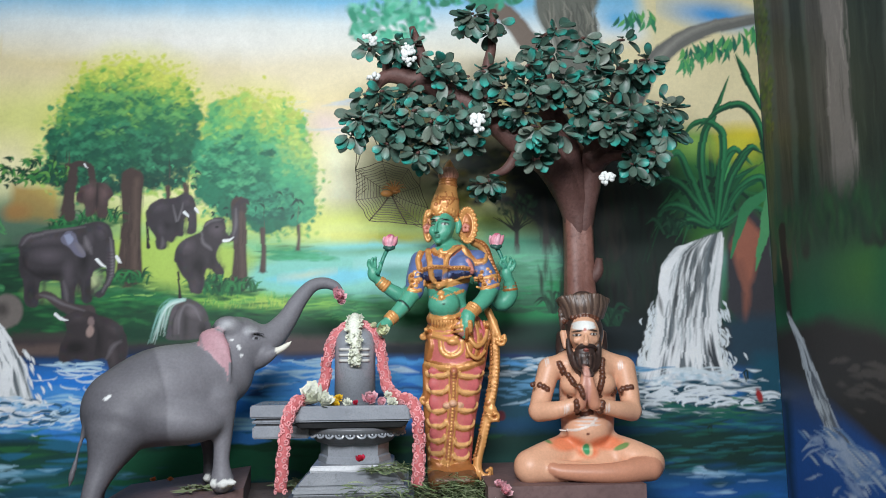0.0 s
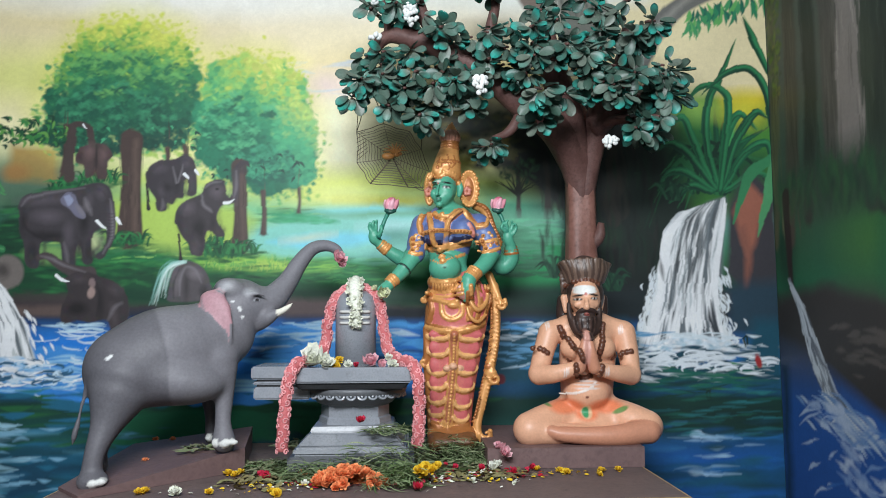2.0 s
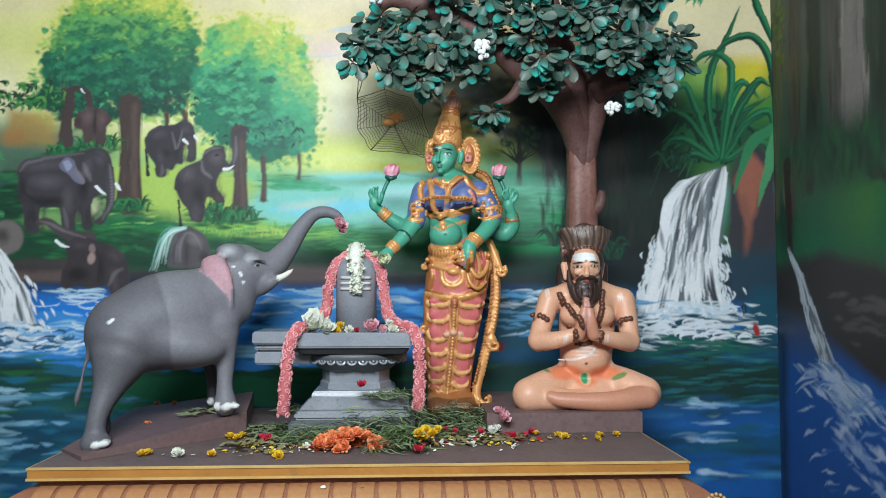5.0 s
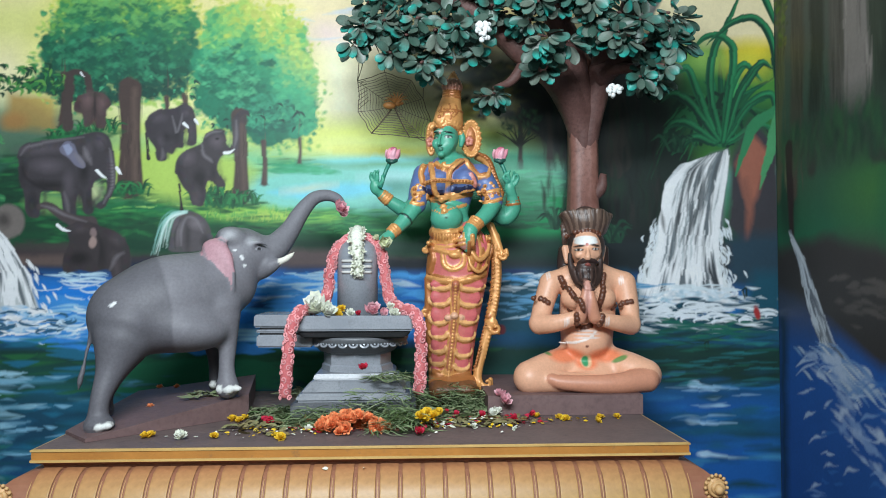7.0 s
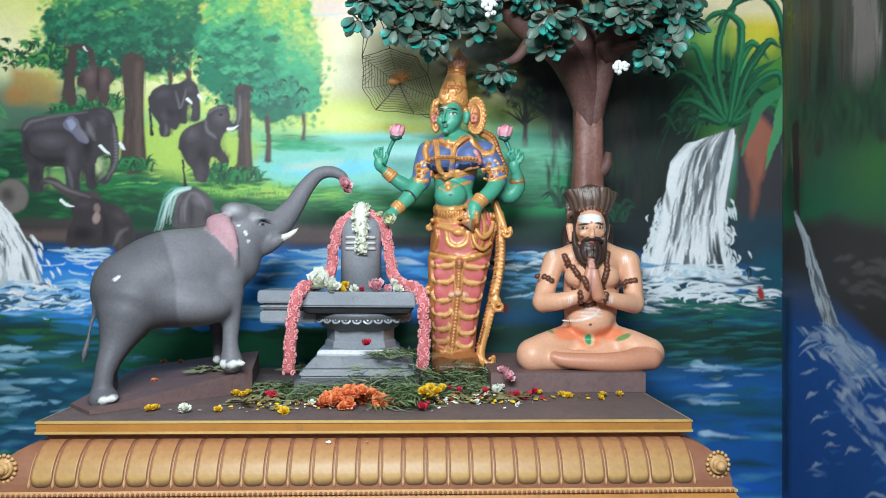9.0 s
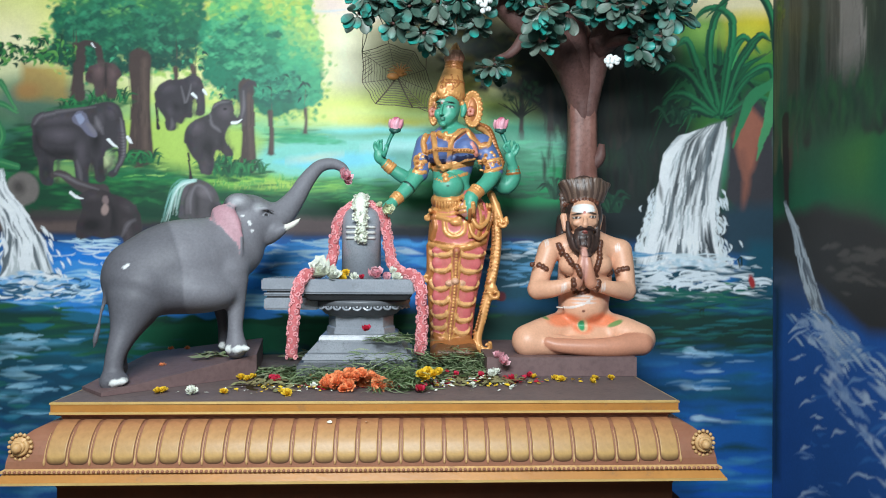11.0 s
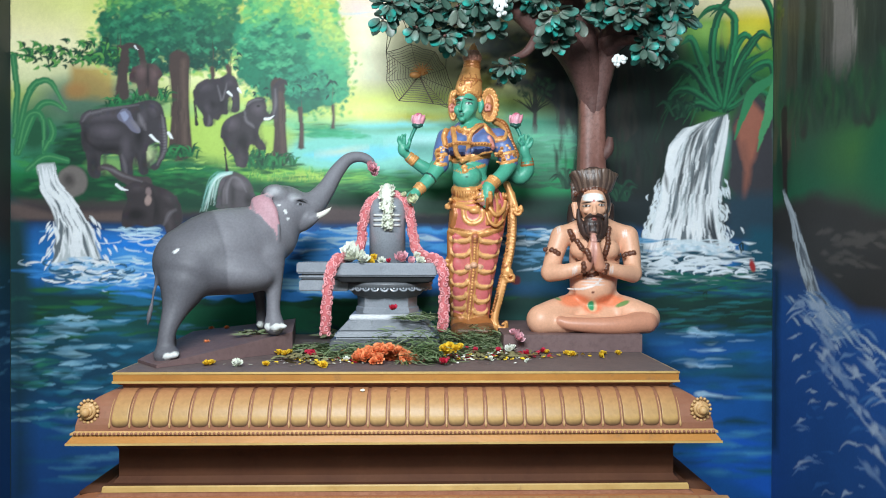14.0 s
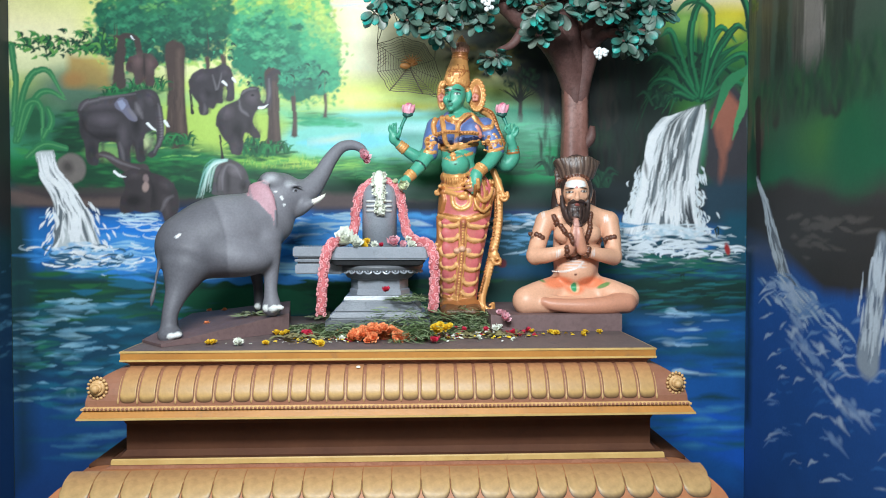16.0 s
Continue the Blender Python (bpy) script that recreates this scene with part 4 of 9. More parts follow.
foliage(right_crown, [(0.0, tint(24, 112, 84)), (0.3, tint(30, 124, 92)), (0.55, tint(50, 150, 106)), (0.75, tint(112, 190, 110)), (0.9, tint(184, 208, 96)), (1.05, tint(220, 220, 120))], 1700, 0.02, 0.25)
foliage([(-0.648, 2.171), (-0.677, 2.376), (-0.579, 2.493), (-0.508, 2.376), (-0.471, 2.223), (-0.474, 2.083), (-0.56, 2.033)], [(0.0, tint(40, 142, 108)), (0.5, tint(76, 176, 122)), (0.9, tint(190, 214, 110))], 320, 0.016, 0.35)
for at, rx, rz, n, c in (((-1.352, 2.372), 0.26, 0.14, 34, (tint(18, 84, 66), tint(54, 140, 100))), ((-1.311, 2.552), 0.24, 0.12, 24, (tint(34, 108, 74), tint(104, 172, 96))), ((-0.824, 2.324), 0.15, 0.14, 22, (tint(22, 104, 80), tint(84, 180, 128))), ((-1.504, 2.27), 0.12, 0.06, 10, (tint(14, 70, 56), tint(40, 124, 86))), ((-0.697, 2.133), 0.16, 0.07, 18, (tint(20, 96, 80), tint(60, 160, 120)))):
    for k in range(n):
        a, r = rng.uniform(0, 6.28), math.sqrt(rng.uniform(0, 1))
        p = (at[0] + rx * r * math.cos(a), at[1] + rz * r * math.sin(a))
        w = rng.uniform(0.025, 0.05)
        wall.dabs((p[0] + 0.006, p[1] - 0.012), w, w * 0.6, 14, 0.012, [c[0]], (-50, 50), 0.6)
        wall.dabs((p[0] - 0.004, p[1] + 0.012), w * 0.9, w * 0.5, 12, 0.011, [c[1]], (-50, 50), 0.6)
for k in range(90):
    p = np.array((-1.261, 2.246) if k % 2 else (-0.795, 2.133)) + [rng.uniform(-0.33, 0.28) if k % 2 else rng.uniform(-0.17, 0.28), rng.uniform(-0.05, 0.06)]
    d = np.array([rng.uniform(-0.03, 0.03), rng.uniform(-0.03, 0.012)])
    wall.stroke([p, p + d * 0.5 + [0, 0.006], p + d], [0.001, 0.006, 0.001], [tint(14, 66, 56), tint(24, 96, 76), tint(70, 165, 118)][k % 3], 0.004, 0.8)
for top, foot, w in (((-1.276, 2.246), (-1.27, 1.824), 0.05), ((-0.812, 2.133), (-0.801, 1.783), 0.034), ((-0.706, 2.02), (-0.705, 1.846), 0.012), ((-0.55, 2.033), (-0.551, 1.935), 0.007), ((-1.541, 2.295), (-1.551, 2.065), 0.026), ((-1.121, 2.208), (-1.119, 2.133), 0.012), ((-1.046, 2.216), (-1.039, 2.133), 0.012)):
    wall.stroke([top, ((top[0] + foot[0]) / 2 + 0.004, (top[1] + foot[1]) / 2), foot], [w * 1.0, w * 0.82, w * 1.15], tint(74, 58, 54), 0.01)
    wall.stroke([(top[0] + w * 0.35, top[1]), (foot[0] + w * 0.45, foot[1])], [w * 0.22] * 2, tint(108, 88, 78), 0.02, 0.6)
    for k in range(int(w * 300)):
        q = np.array(foot) + [rng.uniform(-w, w) * 0.8, rng.uniform(0.02, 0.25)]
        wall.stroke([q, q + [0.002, 0.03], q + [0.0, 0.07]], [0.001, 0.003, 0.001], [tint(48, 38, 36), tint(98, 80, 72)][k % 2], 0.004, 0.5)
    wall.stroke([(foot[0] - w * 1.5, foot[1] - 0.008), (foot[0], foot[1]), (foot[0] + w * 1.6, foot[1] - 0.008)], [0.001, w * 0.3, 0.001], tint(60, 56, 44), 0.012, 0.7)
for k in range(150):
    p = np.array((-1.848, 2.261)) + [rng.uniform(-0.2, 0.28), rng.normal(0, 0.03)]
    a, L = rng.uniform(0.3, 2.4), rng.uniform(0.025, 0.055)
    wall.stroke([p, p + [L * 0.6 * math.cos(a), L * 0.5 * math.sin(a)], p + [L * 1.1 * math.cos(a + 0.5), L * 0.7 * math.sin(a + 0.4)]], [0.003, 0.0075, 0.001], [tint(20, 82, 50), tint(52, 128, 66), tint(14, 62, 44), tint(96, 156, 74)][k % 4], 0.005, 0.85)
for at in ((-1.27, 1.824), (-0.801, 1.783), (-1.55, 2.055), (-0.931, 1.803), (-1.411, 2.09), (-0.87, 1.773)):
    for k in range(30):
        a, L = rng.uniform(-1.3, 1.3), rng.uniform(0.03, 0.085)
        b = np.array(at) + [rng.uniform(-0.08, 0.08), -0.025 + rng.uniform(-0.01, 0.01)]
        wall.stroke([b, b + [L * 0.4 * math.sin(a), L * 0.6], b + [L * math.sin(a), L * 0.85 * math.cos(a)]], [0.005, 0.005, 0.001], [tint(12, 66, 42), tint(22, 98, 56), tint(44, 132, 72)][k % 3], 0.005, 0.85)
    wall.dabs((at[0], at[1] - 0.035), 0.12, 0.02, 26, 0.024, [tint(12, 78, 46), tint(24, 108, 60)], (-10, 10), 0.6, 4)
# the glade and undergrowth behind the statues on the right
wall.shape([(0.216, 1.936), (0.59, 1.929), (0.59, 1.787), (0.218, 1.768)], tint(120, 186, 160), 0.06, 0.6)
wall.shape([(0.242, 1.783), (0.603, 1.805), (0.604, 1.606), (0.243, 1.59)], tint(24, 142, 84), 0.06, 0.9)
wall.oval((0.441, 1.728), 0.13, 0.03, tint(52, 168, 112), 3, 0.05, 0.7)
wall.shape([(0.219, 1.602), (0.604, 1.619), (0.604, 1.507), (0.219, 1.504)], tint(8, 54, 42), 0.05, 0.8)
for k in range(220):
    p = np.array((0.423, 1.785)) + [rng.uniform(-0.2, 0.14), rng.uniform(-0.13, 0.12)]
    f = (p[1] - level((-0.134, 1.61))) / 0.3
    c = tint(12, 72, 44) * (1 - f) + tint(96, 178, 140) * f
    wall.stroke([p - [0.05, 0], p + [0, rng.uniform(-0.006, 0.006)], p + [0.05, 0]], [0.002, rng.uniform(0.004, 0.01), 0.002], c * rng.uniform(0.7, 1.25), 0.006, 0.55)
for k in range(150):
    p = np.array((0.814, 1.913)) + [rng.uniform(-0.3, 0.25), rng.uniform(-0.3, 0.25)]
    wall.stroke([p, p + [rng.uniform(-0.01, 0.01), 0.06], p + [rng.uniform(-0.02, 0.02), 0.12]], [0.002, rng.uniform(0.004, 0.012), 0.002], [tint(20, 30, 26), tint(14, 44, 30), tint(34, 34, 32), tint(8, 14, 14)][k % 4], 0.01, 0.5)
for at, n in (((0.824, 1.612), 20), ((0.573, 1.674), 10), ((1.107, 2.016), 16)):
    for k in range(n):
        a, L = rng.uniform(-1.4, 1.4), rng.uniform(0.05, 0.13)
        b = np.array(at) + [rng.uniform(-0.03, 0.03), -0.02]
        wall.stroke([b, b + [L * 0.5 * math.sin(a), L * 0.7], b + [L * 1.1 * math.sin(a), L * (0.9 * math.cos(a) - 0.1)]], [0.006, 0.008, 0.001], [tint(16, 66, 46), tint(12, 52, 38), tint(34, 88, 62)][k % 3], 0.005, 0.8)
for k in range(90):
    p = np.array((0.225, 2.283)) + [rng.uniform(-0.2, 0.25), rng.uniform(-0.15, 0.1)]
    wall.oval(p, rng.uniform(0.015, 0.035), rng.uniform(0.008, 0.02), [tint(20, 28, 24), tint(60, 66, 34), tint(120, 110, 50), tint(26, 44, 30)][k % 4], rng.uniform(-40, 40), 0.012, 0.6)
for at, rx, rz in (((-1.713, 1.642), 0.3, 0.07), ((-1.266, 1.643), 0.4, 0.06), ((-1.763, 1.822), 0.12, 0.14), ((-0.813, 1.632), 0.35, 0.04)):
    wall.oval(at, rx, rz, tint(14, 64, 42), 0, 0.06, 0.65)
    wall.dabs(at, rx, rz, 90, 0.03, [tint(16, 78, 48), tint(12, 56, 38), tint(40, 120, 64)], (-14, 14), 0.6, 4)
# painted elephants: grey shapes modelled with broad lights and shades
def beast(outline, lights=(), darks=(), tusks=(), coat=(62, 57, 62)):
    """A grey animal by its outline, with broad lights and shades of the brush."""
    line = smooth_line(outline + outline[:1], 4)[:-1]
    wall.shape(line, tint(*coat), 0.007)
    for at, rx, rz, turn in darks:
        wall.oval(at, rx, rz, tint(*[int(v * 0.56) for v in coat]), turn, 0.02, 0.75)
    for at, rx, rz, turn in lights:
        wall.oval(at, rx, rz, tint(*[min(255, int(v * 1.8)) for v in coat]), turn, 0.03, 0.42)
    for k in range(len(line) * 2):
        p = np.array(line[k % len(line)]) * 0.86 + np.mean(line, 0) * 0.14
        wall.oval(p, 0.012, 0.006, tint(*[int(v * rng.uniform(0.7, 1.25)) for v in coat]), rng.uniform(0, 180), 0.01, 0.2)
    for pts in tusks:
        wall.stroke(list(pts), [0.007, 0.006, 0.002][:len(pts)], WHITE, 0.004)


def crease(pts, w, light=True, alpha=0.7):
    """A modelling stroke along a limb or a fold."""
    wall.stroke(pts, [w * 0.4] + [w] * (len(pts) - 2) + [w * 0.3], tint(132, 126, 132) if light else tint(28, 25, 28), w * 0.9 + 0.004, alpha * 0.8)


wall.oval((-1.599, 1.749), 0.1, 0.04, tint(120, 165, 95), 0, 0.03, 0.9)
wall.oval((-1.44, 1.797), 0.06, 0.05, tint(190, 200, 150), 0, 0.03, 0.7)
# the bull
beast([(-1.743, 1.948), (-1.727, 1.991), (-1.677, 2.015), (-1.572, 2.026), (-1.506, 2.037), (-1.453, 2.051), (-1.4, 2.059), (-1.363, 2.043), (-1.344, 2.006), (-1.334, 1.94), (-1.328, 1.878), (-1.336, 1.811), (-1.36, 1.752), (-1.387, 1.726), (-1.405, 1.734), (-1.4, 1.75), (-1.376, 1.768), (-1.366, 1.817), (-1.371, 1.865), (-1.395, 1.856), (-1.421, 1.838), (-1.424, 1.779), (-1.421, 1.709), (-1.458, 1.709), (-1.471, 1.763), (-1.485, 1.789), (-1.493, 1.747), (-1.495, 1.696), (-1.54, 1.698), (-1.553, 1.762), (-1.564, 1.8), (-1.63, 1.802), (-1.643, 1.773), (-1.641, 1.73), (-1.649, 1.69), (-1.685, 1.692), (-1.704, 1.722), (-1.709, 1.783), (-1.73, 1.863)],
      [((-1.638, 1.983), 0.1, 0.02, 4), ((-1.617, 1.911), 0.06, 0.03, 0), ((-1.395, 2.014), 0.02, 0.025, 0), ((-1.347, 1.891), 0.012, 0.05, 4), ((-1.527, 1.832), 0.02, 0.045, 0), ((-1.448, 1.971), 0.012, 0.03, -10)],
      [((-1.598, 1.826), 0.09, 0.02, 0), ((-1.463, 1.896), 0.022, 0.06, 0), ((-1.432, 1.757), 0.016, 0.04, 0), ((-1.675, 1.756), 0.018, 0.04, 0), ((-1.717, 1.889), 0.012, 0.05, 0), ((-1.479, 1.771), 0.012, 0.03, 0)],
      [((-1.411, 1.894), (-1.387, 1.87), (-1.368, 1.859)), ((-1.326, 1.908), (-1.315, 1.889), (-1.305, 1.876))])
wall.shape(smooth_line([(-1.567, 1.986), (-1.54, 2.016), (-1.506, 2.008), (-1.49, 1.965), (-1.458, 1.92), (-1.466, 1.901), (-1.498, 1.912), (-1.527, 1.944), (-1.559, 1.965), (-1.567, 1.986)], 4)[:-1], tint(112, 110, 130), 0.006)
wall.shape(smooth_line([(-1.553, 1.997), (-1.527, 2.005), (-1.511, 1.981), (-1.532, 1.957), (-1.553, 1.997)], 4)[:-1], tint(150, 156, 184), 0.008)
crease([(-1.5, 1.96), (-1.479, 1.939), (-1.463, 1.909)], 0.012)
crease([(-1.463, 1.989), (-1.453, 1.958), (-1.437, 1.923)], 0.012)
crease([(-1.355, 1.985), (-1.344, 1.905), (-1.344, 1.825), (-1.374, 1.752)], 0.007)
crease([(-1.543, 1.797), (-1.53, 1.744), (-1.522, 1.701)], 0.009, True, 0.5)
crease([(-1.727, 1.956), (-1.691, 1.996), (-1.585, 2.018), (-1.466, 2.035)], 0.006, True, 0.6)
crease([(-1.72, 1.903), (-1.696, 1.85), (-1.638, 1.815), (-1.572, 1.805)], 0.006, False)
for k in range(9):
    p = (-1.352, 1.929)
    wall.stroke([(p[0] - 0.012, p[1] - 0.014 * k), (p[0] + 0.004, p[1] - 0.003 - 0.014 * k), (p[0] + 0.016, p[1] - 0.014 * k)], [0.001, 0.002, 0.001], tint(40, 36, 40), 0.004, 0.6)
# the one seen from behind, reaching up a trunk
wall.stroke([(-1.537, 2.082), (-1.535, 2.21), (-1.529, 2.29), (-1.511, 2.317), (-1.479, 2.317), (-1.455, 2.296), (-1.447, 2.238)], [0.024, 0.022, 0.018, 0.014, 0.012, 0.014, 0.016], tint(70, 58, 56), 0.008)
beast([(-1.495, 2.216), (-1.445, 2.232), (-1.384, 2.222), (-1.352, 2.177), (-1.373, 2.153), (-1.371, 2.083), (-1.403, 2.075), (-1.421, 2.107), (-1.429, 2.091), (-1.463, 2.08), (-1.474, 2.133), (-1.506, 2.152)], [((-1.453, 2.198), 0.02, 0.03, 0), ((-1.392, 2.185), 0.014, 0.03, 0)], [((-1.424, 2.158), 0.005, 0.05, 0), ((-1.49, 2.171), 0.012, 0.02, 0)], coat=(78, 62, 62))
crease([(-1.424, 2.222), (-1.421, 2.158), (-1.421, 2.11)], 0.003, False, 0.8)
wall.stroke([(-1.479, 2.317), (-1.469, 2.301)], [0.004, 0.003], WHITE, 0.004)
# the one grazing in the middle
wall.stroke([(-1.204, 2.053), (-1.199, 1.986), (-1.193, 1.946)], [0.005, 0.004, 0.009], tint(40, 34, 36), 0.005)
beast([(-1.212, 2.095), (-1.196, 2.133), (-1.148, 2.16), (-1.087, 2.168), (-1.05, 2.187), (-1.013, 2.174), (-0.997, 2.134), (-0.991, 2.075), (-0.991, 2.019), (-1.01, 1.998), (-1.034, 2.003), (-1.028, 2.032), (-1.026, 2.072), (-1.042, 2.064), (-1.05, 1.997), (-1.076, 1.992), (-1.092, 1.965), (-1.114, 1.97), (-1.119, 1.938), (-1.156, 1.938), (-1.169, 1.986), (-1.199, 2.031)],
      [((-1.156, 2.125), 0.03, 0.02, 10), ((-1.036, 2.155), 0.018, 0.02, 0), ((-1.007, 2.067), 0.008, 0.04, 0), ((-1.143, 2.026), 0.012, 0.02, 0)], [((-1.122, 2.04), 0.03, 0.02, 0), ((-1.074, 2.053), 0.014, 0.04, 0)], [((-1.042, 2.099), (-1.028, 2.086), (-1.021, 2.078)), ((-0.997, 2.115), (-0.989, 2.102), (-0.983, 2.094))], (58, 52, 58))
crease([(-1.095, 2.133), (-1.082, 2.085), (-1.074, 2.061), (-1.058, 2.107), (-1.052, 2.144)], 0.005)
crease([(-1.135, 1.986), (-1.132, 1.959), (-1.14, 1.938)], 0.008, True, 0.5)
# the one lifting its trunk
wall.stroke([(-1.066, 1.834), (-1.055, 1.773), (-1.05, 1.724)], [0.005, 0.004, 0.008], tint(44, 38, 40), 0.005)
beast([(-1.082, 1.887), (-1.076, 1.933), (-1.05, 1.971), (-0.994, 1.998), (-0.973, 2.009), (-0.962, 2.043), (-0.941, 2.068), (-0.901, 2.076), (-0.874, 2.065), (-0.858, 2.009), (-0.842, 1.999), (-0.834, 2.055), (-0.837, 2.108), (-0.815, 2.149), (-0.775, 2.154), (-0.765, 2.125), (-0.786, 2.136), (-0.807, 2.114), (-0.81, 2.066), (-0.813, 2.001), (-0.831, 1.972), (-0.874, 1.966), (-0.895, 1.939), (-0.901, 1.899), (-0.869, 1.835), (-0.895, 1.824), (-0.938, 1.845), (-0.959, 1.746), (-1.004, 1.751), (-1.018, 1.789), (-1.05, 1.823)],
      [((-1.028, 1.947), 0.03, 0.03, 0), ((-0.903, 2.022), 0.032, 0.028, 0), ((-0.823, 2.042), 0.008, 0.05, 0), ((-0.988, 1.786), 0.012, 0.03, 0)], [((-0.975, 1.853), 0.03, 0.05, 0), ((-0.917, 1.88), 0.01, 0.04, 0), ((-1.06, 1.893), 0.01, 0.04, 0)], [((-0.871, 1.972), (-0.85, 1.974), (-0.829, 1.988))], (62, 55, 60))
wall.oval((-0.903, 2.033), 0.008, 0.005, tint(24, 20, 22), 0, 0.005)
crease([(-0.973, 2.006), (-0.959, 1.963), (-0.933, 1.942), (-0.922, 1.931)], 0.007)
crease([(-0.959, 2.038), (-0.933, 2.06), (-0.89, 2.065)], 0.006)
crease([(-0.823, 2.109), (-0.821, 2.042), (-0.831, 1.993)], 0.007)
# the one bathing, its trunk raised to drink
wall.flecks((-1.452, 1.438), 0.12, 0.02, 14, 0.05, tint(190, 220, 235), 6, 0.8, 0.005)
wall.stroke([(-1.643, 1.735), (-1.612, 1.741), (-1.564, 1.709), (-1.506, 1.677), (-1.44, 1.661)], [0.014, 0.016, 0.02, 0.026, 0.034], tint(74, 64, 66), 0.008)
beast([(-1.543, 1.645), (-1.479, 1.675), (-1.405, 1.656), (-1.331, 1.632), (-1.283, 1.592), (-1.262, 1.523), (-1.273, 1.451), (-1.321, 1.397), (-1.352, 1.469), (-1.421, 1.458), (-1.48, 1.469), (-1.538, 1.458), (-1.543, 1.517), (-1.522, 1.592)], [((-1.321, 1.598), 0.03, 0.02, -25), ((-1.479, 1.645), 0.03, 0.016, 0), ((-1.321, 1.477), 0.012, 0.04, 10)], [((-1.48, 1.517), 0.05, 0.03, 0), ((-1.379, 1.531), 0.012, 0.05, 0)], [((-1.569, 1.658), (-1.543, 1.637), (-1.519, 1.632))], (56, 49, 52))
wall.oval((-1.419, 1.624), 0.014, 0.018, tint(132, 112, 112), 10, 0.008)
wall.oval((-1.421, 1.584), 0.016, 0.024, tint(160, 136, 130), -10, 0.008)
crease([(-1.638, 1.741), (-1.596, 1.73), (-1.532, 1.698), (-1.453, 1.672)], 0.006)
crease([(-1.4, 1.624), (-1.384, 1.565), (-1.395, 1.485)], 0.006, False)
crease([(-1.347, 1.469), (-1.321, 1.517), (-1.289, 1.539)], 0.009, True, 0.5)
# the one spraying itself
beast([(-1.098, 1.593), (-1.087, 1.665), (-1.06, 1.706), (-1.012, 1.719), (-0.97, 1.701), (-0.938, 1.666), (-0.922, 1.612), (-0.927, 1.556), (-1.095, 1.545)], [((-0.988, 1.666), 0.03, 0.02, -20), ((-1.068, 1.639), 0.01, 0.04, 0)], [((-1.023, 1.612), 0.01, 0.06, 0), ((-0.948, 1.585), 0.02, 0.03, 0)], coat=(84, 78, 82))
crease([(-1.05, 1.572), (-1.05, 1.639), (-1.028, 1.692), (-0.991, 1.684), (-0.959, 1.626)], 0.006)
crease([(-1.076, 1.558), (-1.076, 1.625), (-1.055, 1.684)], 0.005, False)
for k in range(30):
    b = np.array((-1.034, 1.716)) + [rng.uniform(-0.01, 0.01), rng.uniform(-0.006, 0.006)]
    e = np.array((-1.156, 1.539)) + [rng.uniform(-0.02, 0.05), rng.uniform(-0.02, 0.07)]
    m = (b + e) / 2 + [-0.02 + rng.uniform(-0.01, 0.01), 0.05 + rng.uniform(-0.012, 0.006)]
    wall.stroke([b, m, e], [0.002, 0.0024, 0.001], [tint(186, 226, 218), tint(130, 196, 186), tint(226, 242, 238)][k % 3], 0.006, 0.42)
wall.oval((-1.775, 1.671), 0.07, 0.075, tint(116, 108, 104), 0, 0.014)
wall.oval((-1.791, 1.676), 0.03, 0.034, tint(76, 70, 68), 0, 0.02, 0.7)
# the small fall and its reeds
wall.flecks((-1.561, 1.263), 0.32, 0.09, 120, 0.1, tint(58, 140, 214), 4, 0.6, 0.01)
wall.flecks((-1.561, 1.236), 0.3, 0.07, 40, 0.08, tint(150, 200, 232), 4, 0.6, 0.006)
left_edge = [(-1.945, 1.754), (-1.922, 1.627), (-1.864, 1.528), (-1.846, 1.439), (-1.865, 1.285)]
right_edge = [(-1.863, 1.759), (-1.837, 1.663), (-1.768, 1.582), (-1.699, 1.466), (-1.635, 1.296)]
wall.shape(left_edge + right_edge[::-1], tint(196, 202, 204), 0.012)


def chute(a, t):
    """A point of the small fall: a runs across it, t down it."""
    f = [0, 0.25, 0.5, 0.75, 1]
    lo, hi = (np.array([np.interp(t, f, [p[c] for p in e]) for c in (0, 1)]) for e in (left_edge, right_edge))
    return lo + (hi - lo) * a


for k in range(190):
    a, t0, L = rng.uniform(0, 1), rng.uniform(0, 0.8), rng.uniform(0.15, 0.35)
    w = rng.uniform(0.003, 0.008) * (0.6 + t0)
    wall.stroke([chute(a + rng.normal(0, 0.02 + 0.03 * t0), min(1, t0 + L * j / 3)) for j in range(4)], [w * 0.3, w, w, w * 0.2], WHITE if k % 6 else tint(104, 112, 118), 0.005, rng.uniform(0.5, 0.95))
for k in range(34):
    d = rng.choice([0, 1])
    p = chute(d, rng.uniform(0.6, 1)) + [(d - 0.5) * abs(rng.normal(0, 0.06)), 0]
    wall.stroke([p, p + [(d - 0.5) * 0.02, -0.014], p + [(d - 0.5) * 0.04, -0.035]], [0.001, 0.005, 0.001], WHITE, 0.005, 0.85)
wall.dabs((-1.748, 1.263), 0.13, 0.05, 130, 0.018, [WHITE, tint(200, 220, 235), tint(120, 180, 225)], (-20, 20), 0.75, 2.5)
for k in range(56):
    p = np.array((-1.694, 1.242)) + [rng.normal(0, 0.13), rng.normal(0, 0.035)]
    r = rng.uniform(0.03, 0.08)
    q0 = rng.uniform(0, 6)
    wall.stroke([(p[0] + r * math.cos(q), p[1] + r * 0.25 * math.sin(q)) for q in np.linspace(q0, q0 + 2.4, 6)], [0.001, 0.004, 0.006, 0.006, 0.004, 0.001], [WHITE, tint(200, 222, 238), tint(40, 90, 120)][k % 3 if k % 9 else 2], 0.005, 0.8)
